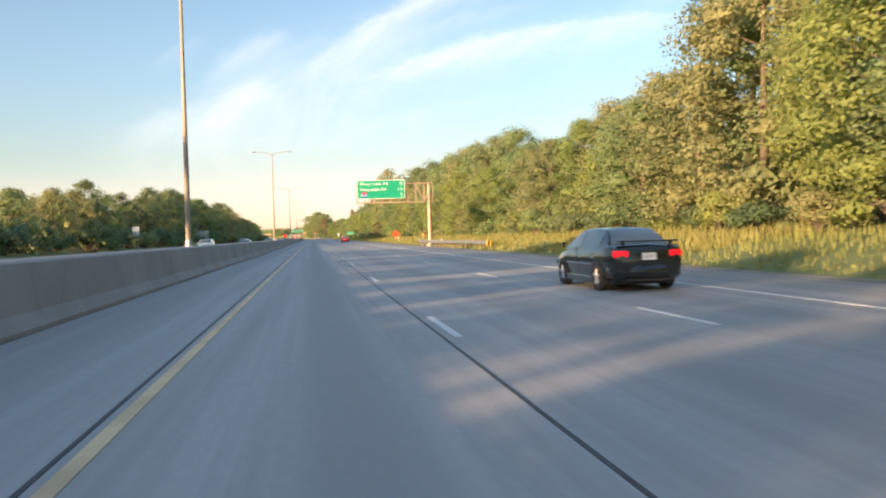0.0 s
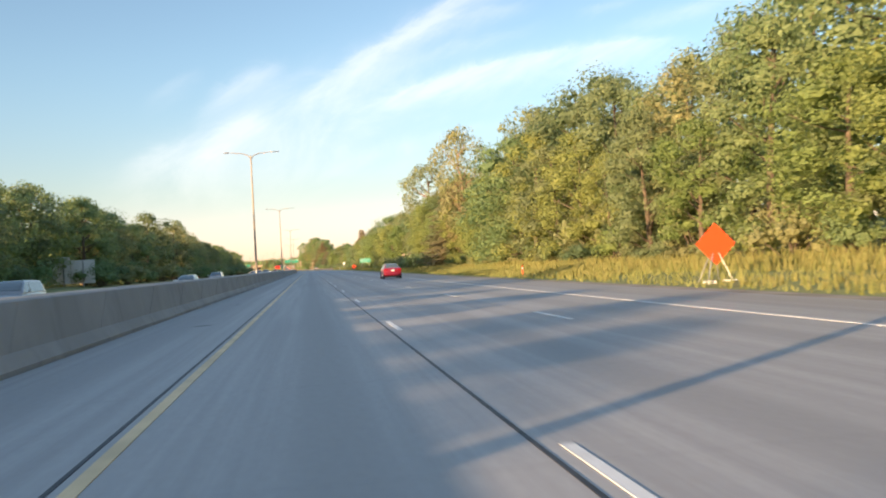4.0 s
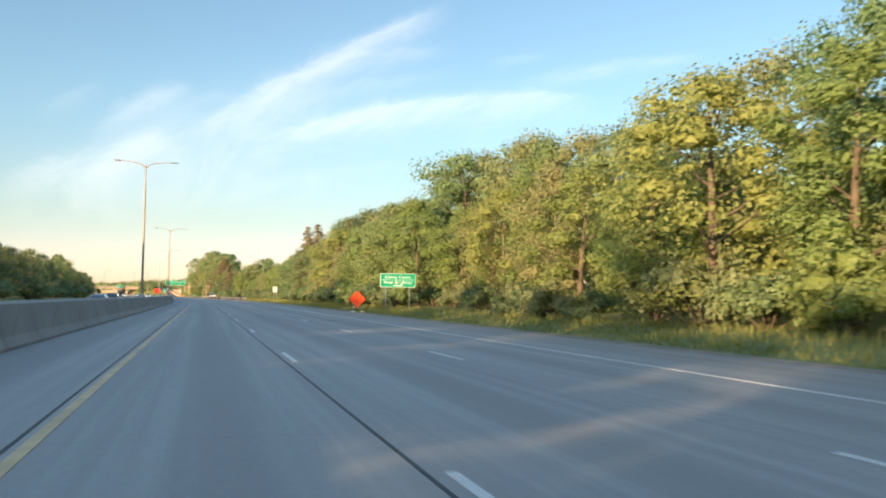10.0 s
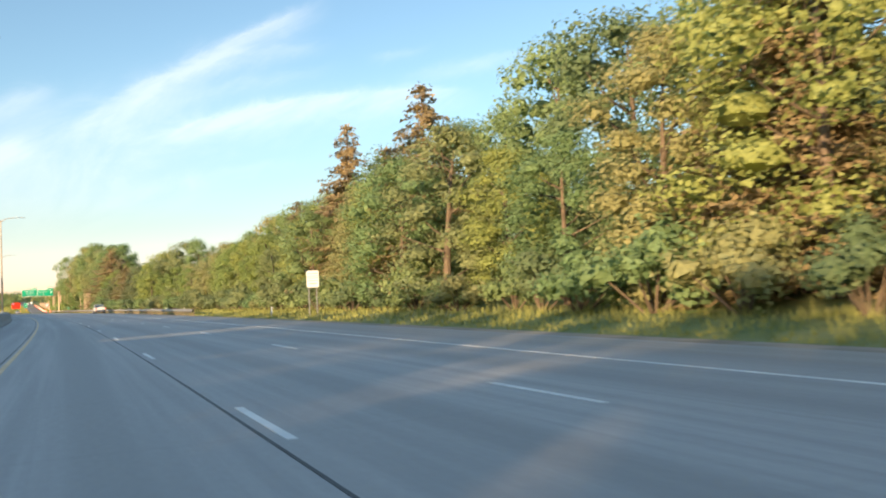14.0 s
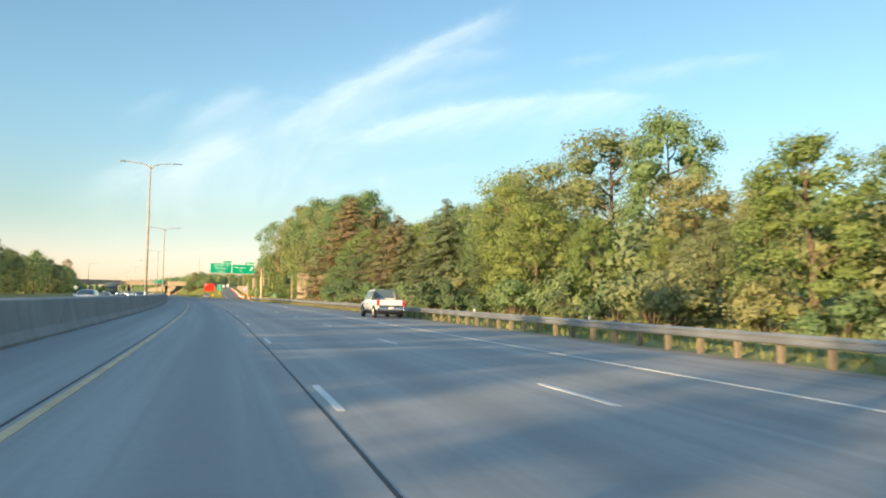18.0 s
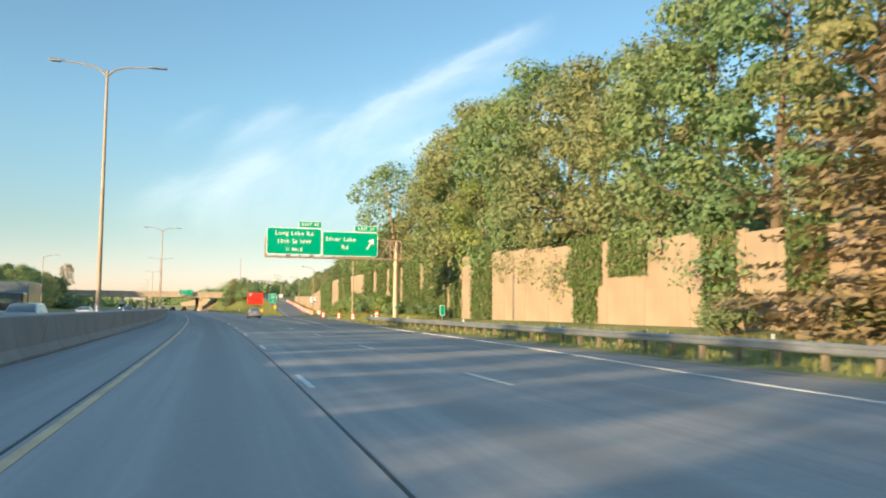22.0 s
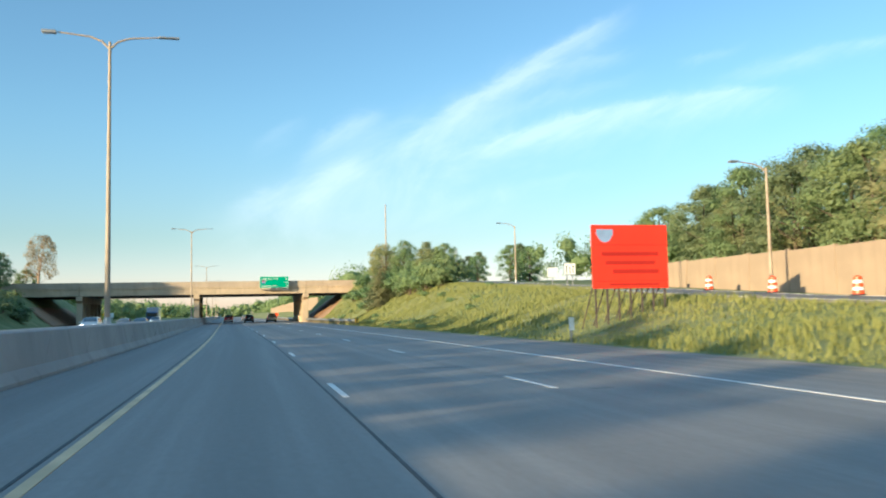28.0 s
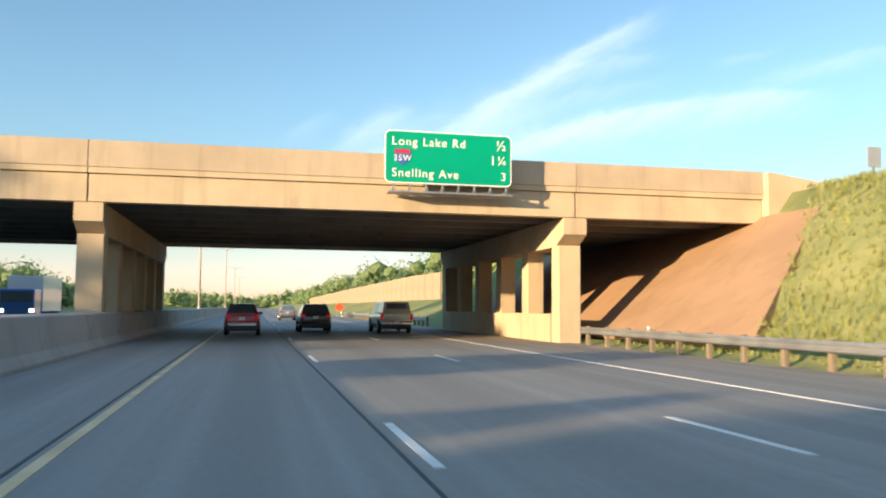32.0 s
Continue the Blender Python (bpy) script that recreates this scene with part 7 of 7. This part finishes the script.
def diamond(x, s, size, z, label, material=SIGN_ORANGE, stand=True, posts=False):
    sign = thing("warning_sign", label, "warning sign", at(x, s))
    g = ground_z(x, s)
    h = size / math.sqrt(2)
    bm = bmesh.new()
    bm.faces.new([bm.verts.new(p) for p in ((0, 0, z - h), (h, 0, z), (0, 0, z + h), (-h, 0, z))])
    thicken(bm, 0.02)
    part("panel", bm, material, sign)
    if stand:
        for a, b in (((0, 0.1, z), (-0.55, -0.25, g)), ((0, 0.1, z), (0.55, -0.25, g)), ((0, 0.1, z), (-0.45, 0.75, g)), ((0, 0.1, z), (0.45, 0.75, g))):
            bm = bmesh.new()
            rod(bm, a, b, 0.022, 0.022, 6)
            part("leg", bm, STEEL, sign)
        for px in (-0.45, 0.45):
            bm = bmesh.new()
            box(bm, px - 0.2, px + 0.2, -0.4, 0.0, g - 0.05, g + 0.1, 0.04)
            part("sandbag", bm, SIGN_WHITE, sign)
    else:
        bm = bmesh.new()
        box(bm, -0.04, 0.04, 0.02, 0.1, g - 0.3, z + h * 0.6)
        part("post", bm, STEEL, sign)
    return sign


diamond(14.5, 412.6, 1.2, 1.2, "orange diamond warning sign on a folding stand at the shoulder")
diamond(14.6, 1202.0, 1.2, 1.5, "orange diamond warning sign on a folding stand beyond the bridge")
diamond(16.0, 165.0, 1.2, 1.6, "orange diamond warning sign on a folding stand in the verge")
diamond(-30.0, 885.0, 1.0, 2.6, "pale diamond sign seen from behind on a post", SIGN_WHITE, False)


def work_board():
    """The large red work-zone board on a timber frame."""
    b = thing("work_zone_board", "large red work-zone board with faint lettering on timber legs", "notice board", at(19.6, 969.2))
    bm = bmesh.new()
    box(bm, -2.14, 2.14, -0.03, 0.03, 2.5, 5.78, 0.01)
    panel = part("panel", bm, SIGN_RED, b)
    for x in (-1.95, -1.3, -0.65, 0.0, 0.65, 1.3, 1.95):
        g = ground_z(19.6 + x, 969.2)
        bm = bmesh.new()
        box(bm, x - 0.045, x + 0.045, 0.04, 0.13, g - 0.3, 4.5, 0.01)
        rod(bm, (x, 0.1, 3.0), (x - 0.35, 1.2, g - 0.1), 0.035, 0.035, 6)
        part("leg", bm, DARK_POST, b)
    bars(panel, [(0, 0.62, 4.0, 0.03), (0, -1.25, 4.0, 0.03), (0.3, -0.75, 2.6, 0.22), (0.2, -1.42, 2.8, 0.12), (0, 0.15, 3.2, 0.2), (0, -0.3, 2.8, 0.2)], 4.12, SIGN_DARKRED, -0.036)
    bm = bmesh.new()
    pts = [(-0.45, 0.3), (0.45, 0.3), (0.48, 0.05), (0.25, -0.3), (0, -0.4), (-0.25, -0.3), (-0.48, 0.05)]
    bm.faces.new([bm.verts.new((x - 1.4, -0.036, z + 5.25)) for x, z in pts])
    part("shield", bm, plain("pale_shield_blue", (0.25, 0.35, 0.55), 0.5), panel, "pale blue route shield")


work_board()


def barrel(x, s, z=None):
    """A striped traffic drum on a black base ring."""
    z = ground_z(x, s) if z is None else z
    d = thing("traffic_drum", "orange and white striped traffic drum on a black base", "traffic drum", at(x, s, max(z, -0.01)), "drums along the ramp")
    bm = bmesh.new()
    rod(bm, (0, 0, 0), (0, 0, 0.07), 0.40, 0.36, 18)
    part("base", bm, RUBBER, d)
    z0, r0 = 0.06, 0.29
    for k, m in enumerate((SIGN_ORANGE, SIGN_WHITE, SIGN_ORANGE, SIGN_WHITE, SIGN_ORANGE)):
        h = (0.2, 0.16, 0.2, 0.16, 0.18)[k]
        bm = bmesh.new()
        rod(bm, (0, 0, z0), (0, 0, z0 + h), r0, r0 - 0.012, 18)
        part("band", bm, m, d)
        z0, r0 = z0 + h, r0 - 0.016
    bm = bmesh.new()
    box(bm, -0.12, 0.12, -0.03, 0.03, z0 - 0.01, z0 + 0.07, 0.02)
    part("grip", bm, SIGN_ORANGE, d)
    return d


for x, s in ((19.76, 828.2), (18.9, 838.5), (19.4, 851.5), (19.6, 866.5), (21.0, 878.0), (22.9, 891.0)):
    barrel(x, s)
for k, s in enumerate(range(902, 1000, 8)):
    cx, cz = ramp_line(s)
    barrel(cx + 2.1, float(s), cz + 0.03)
# small signs on the ramp and the bank
post_sign("chevron_sign", "yellow chevron marker on a post in the gore", 14.9, 894.0, 1.3, 2.2, 0.55, SIGN_YELLOW, (0,), border=BLACK)
for x, s in ((16.9, 935.0), (17.6, 938.0)):
    post_sign("object_marker", "small yellow object marker on a short post", x, s, 0.5, 1.3, 0.28, SIGN_YELLOW, (0,))
sign, panel = post_sign("blue_sign", "blue, white and red motorist sign on two posts", 30.2, 935.0, 2.96, 4.4, 3.0, SIGN_WHITE, (-1.0, 1.0), border=SIGN_BLUE)
bars(panel, [(-0.9, 0.3, 0.6, 0.4), (0.9, 0.3, 0.6, 0.4), (-0.4, -0.4, 0.7, 0.4), (0.8, -0.4, 0.6, 0.4)], 3.68, SIGN_BLUE)
bars(panel, [(0.0, 0.3, 0.6, 0.4), (0.2, -0.4, 0.4, 0.4)], 3.68, SIGN_SHIELDRED)
diamond(34.0, 941.0, 1.1, 2.5, "orange diamond warning sign on a post by the ramp", SIGN_YELLOW, False)
post_sign("small_sign", "small white sign on a post by the ramp", 31.4, 1009.0, 4.75, 5.75, 1.1, SIGN_WHITE, (0,))
sign, panel = post_sign("lane_sign", "pale lane-control sign with black arrows on a post", 33.3, 1009.0, 5.0, 6.2, 1.3, SIGN_WHITE, (-0.3, 0.3), border=BLACK)
bars(panel, [(-0.35, -0.1, 0.08, 0.6), (-0.35, 0.25, 0.22, 0.08), (0.0, -0.1, 0.08, 0.6), (0.35, -0.1, 0.08, 0.6), (0.35, 0.25, 0.22, 0.08)], 5.6, BLACK)
post_sign("small_sign", "small white sign on a post at the top of the bank", 27.5, 1052.0, 7.0, 7.6, 0.55, SIGN_WHITE, (0,))
post_sign("reverse_sign", "grey back of a road sign at the top of the bank", 26.5, 1090.0, 7.8, 8.7, 0.7, SIGN_BACK, (0,))
post_sign("delineator", "white delineator post in the verge", 15.3, 530.5, 0.35, 0.85, 0.12, SIGN_WHITE, (0,))
post_sign("mile_marker", "small green mile marker on a post", 19.7, 801.0, 1.0, 1.9, 0.45, SIGN_GREEN, (0,), border=SIGN_WHITE)
post_sign("marker_post", "small white marker in the grass by the board", 14.9, 966.0, 0.5, 1.1, 0.25, SIGN_WHITE, (0,))
for x, s, w, z0, z1 in ((-27.0, 137.0, 1.0, 2.2, 3.8), (-31.7, 405.9, 3.4, 1.0, 2.5), (-28.0, 1120.0, 2.0, 2.0, 3.6)):
    post_sign("reverse_sign", "pale back of a road sign beyond the opposite carriageway", x, s, z0 + max(0, ground_z(x, s)), z1 + max(0, ground_z(x, s)), w, SIGN_PALE, (-w * 0.3, w * 0.3))


def sign_backs(x, s):
    """The bare backs of two large panels side by side on two posts, the near one lower."""
    sign = thing("reverse_sign", "pale bare backs of two large joined road signs on two posts", "road sign", at(x, s))
    for x0, x1, z0, z1 in ((-2.95, -0.42, 1.05, 4.95), (-0.38, 2.95, 1.05, 4.45)):
        bm = bmesh.new()
        rounded_plate(bm, x0, x1, z0, z1, -0.02, 0.02, 0.1)
        panel = part("panel", bm, SIGN_PALE, sign)
        for k in range(3):
            z = z0 + 0.5 + k * (z1 - z0 - 1.0) / 2
            bm = bmesh.new()
            box(bm, x0 + 0.1, x1 - 0.1, -0.07, -0.022, z - 0.04, z + 0.04, 0.008)
            part("stiffener", bm, SIGN_PALE, panel)
    for px in (-1.35, 1.35):
        bm = bmesh.new()
        box(bm, px - 0.09, px + 0.09, -0.2, -0.075, ground_z(x, s) - 0.4, 4.3, 0.01)
        part("post", bm, STEEL, sign)


sign_backs(-33.8, 261.0)


# ---- masts, wires and signals ----
def mast(x, s, z0, tall, r, label):
    m = thing("mast", label, "mast", at(x, s, z0))
    bm = bmesh.new()
    rod(bm, (0, 0, 0), (0, 0, tall), r, r * 0.6, 10)
    part("pole", bm, POLE, m)
    bm = bmesh.new()
    rod(bm, (0, 0, tall), (0, 0, tall + 0.5), 0.16, 0.16, 8)
    part("cap", bm, STEEL, m)


mast(29.7, 1091.0, 6.8, 15.6, 0.16, "tall slim grey mast behind the bank")


def utility_pole(x, s, tall):
    z = ground_z(x, s)
    p = thing("utility_pole", "brown wooden utility pole with a crossarm", "utility pole", at(x, s, z), "utility poles")
    bm = bmesh.new()
    rod(bm, (0, 0, -0.4), (0, 0, tall), 0.15, 0.1, 8)
    part("pole", bm, WOOD_POST, p)
    bm = bmesh.new()
    box(bm, -1.1, 1.1, -0.06, 0.06, tall - 0.7, tall - 0.55, 0.01)
    part("crossarm", bm, WOOD_POST, p)
    for dx in (-0.9, 0.0, 0.9):
        bm = bmesh.new()
        rod(bm, (dx, 0, tall - 0.55), (dx, 0, tall - 0.35), 0.05, 0.03, 6)
        part("insulator", bm, SIGN_BACK, p)


for x, s, tall in ((33.0, 893.0, 11.5), (43.0, 985.0, 10.0), (-47.0, 1125.0, 9.0), (-44.0, 980.0, 9.0)):
    utility_pole(x, s, tall)


def traffic_signal(x, s, z):
    t = thing("traffic_signal", "traffic signal on a mast arm at the top of the ramp", "traffic signal", at(x, s, z))
    bm = bmesh.new()
    rod(bm, (0, 0, -0.3), (0, 0, 6.2), 0.13, 0.1, 10)
    part("pole", bm, STEEL, t)
    bm = bmesh.new()
    rod(bm, (0, 0, 5.6), (-7.0, 0, 5.9), 0.09, 0.05, 8)
    part("mast_arm", bm, STEEL, t)
    for px, pz in ((-6.6, 5.4), (-3.8, 5.3), (0.25, 3.2)):
        bm = bmesh.new()
        box(bm, px - 0.18, px + 0.18, -0.12, 0.12, pz - 0.5, pz + 0.5, 0.03)
        head = part("signal_head", bm, BLACK, t)
        for k, m in enumerate((LAMP_RED, SIGN_YELLOW, SIGN_GREEN)):
            bm = bmesh.new()
            rod(bm, (px, -0.15, pz + 0.3 - 0.3 * k), (px, -0.11, pz + 0.3 - 0.3 * k), 0.11, 0.11, 12)
            part("lens", bm, m, head)


traffic_signal(40.5, 1078.0, 7.0)
traffic_signal(44.0, 1092.0, 7.2)


# ---- beyond the bridge and in the verges ----
diamond(-30.0, 1150.0, 0.9, 2.4, "yellow diamond warning sign on a post across the road", SIGN_YELLOW, False)
post_sign("pale_sign", "pale rectangular sign on two posts across the road", -31.0, 1168.0, 1.6, 2.9, 1.9, SIGN_WHITE, (-0.6, 0.6), border=SIGN_BACK)


def low_building(x, s, wide, deep, high):
    b = thing("low_building", "low pale building with a dark pitched roof beyond the road", "building", at(x, s, ground_z(x, s) - 0.1))
    bm = bmesh.new()
    box(bm, -wide / 2, wide / 2, 0, deep, 0, high, 0.02)
    wall = part("wall", bm, BRIDGE, b)
    bm = bmesh.new()
    e, top = 0.5, high + deep * 0.28
    ring = [(-e, high - 0.05), (deep / 2, top), (deep + e, high - 0.05), (deep + e, high - 0.25), (deep / 2, top - 0.2), (-e, high - 0.25)]
    ends = [[bm.verts.new((px, y, z)) for y, z in ring] for px in (-wide / 2 - e, wide / 2 + e)]
    bm.faces.new(ends[0])
    bm.faces.new(list(reversed(ends[1])))
    for k in range(6):
        j = (k + 1) % 6
        bm.faces.new((ends[0][j], ends[0][k], ends[1][k], ends[1][j]))
    bmesh.ops.recalc_face_normals(bm, faces=bm.faces)
    part("roof", bm, DARK_POST, b, "dark pitched roof")
    for px in (-0.3, 0.05, 0.32):
        bm = bmesh.new()
        box(bm, px * wide - 0.6, px * wide + 0.6, -0.04, 0.02, 0.9, 2.1, 0.02)
        window = part("window", bm, SIGN_WHITE, wall)
        bm = bmesh.new()
        box(bm, px * wide - 0.52, px * wide + 0.52, -0.05, -0.04, 0.98, 2.02)
        part("pane", bm, GLASS, window)


low_building(-50.0, 1262.0, 15.0, 8.0, 2.6)
low_building(-75.0, 1235.0, 12.0, 8.0, 3.0)


def marker_post(x, s, tall):
    p = thing("marker_post", "short orange plastic marker post in the grass verge", "marker post", at(x, s, ground_z(x, s)))
    bm = bmesh.new()
    rod(bm, (0, 0, -0.1), (0, 0, tall), 0.05, 0.045, 10)
    part("post", bm, SIGN_ORANGE, p)
    bm = bmesh.new()
    rod(bm, (0, 0, tall), (0, 0, tall + 0.05), 0.05, 0.02, 10)
    part("cap", bm, SIGN_ORANGE, p)
    bm = bmesh.new()
    rod(bm, (0, 0, tall * 0.72), (0, 0, tall * 0.86), 0.052, 0.051, 10)
    part("reflective_band", bm, SIGN_WHITE, p)


marker_post(16.0, 195.8, 0.75)
post_sign("object_marker", "small yellow object marker on a post at the guardrail's end", 14.6, 114.6, 1.3, 1.65, 0.26, SIGN_YELLOW, (0,))
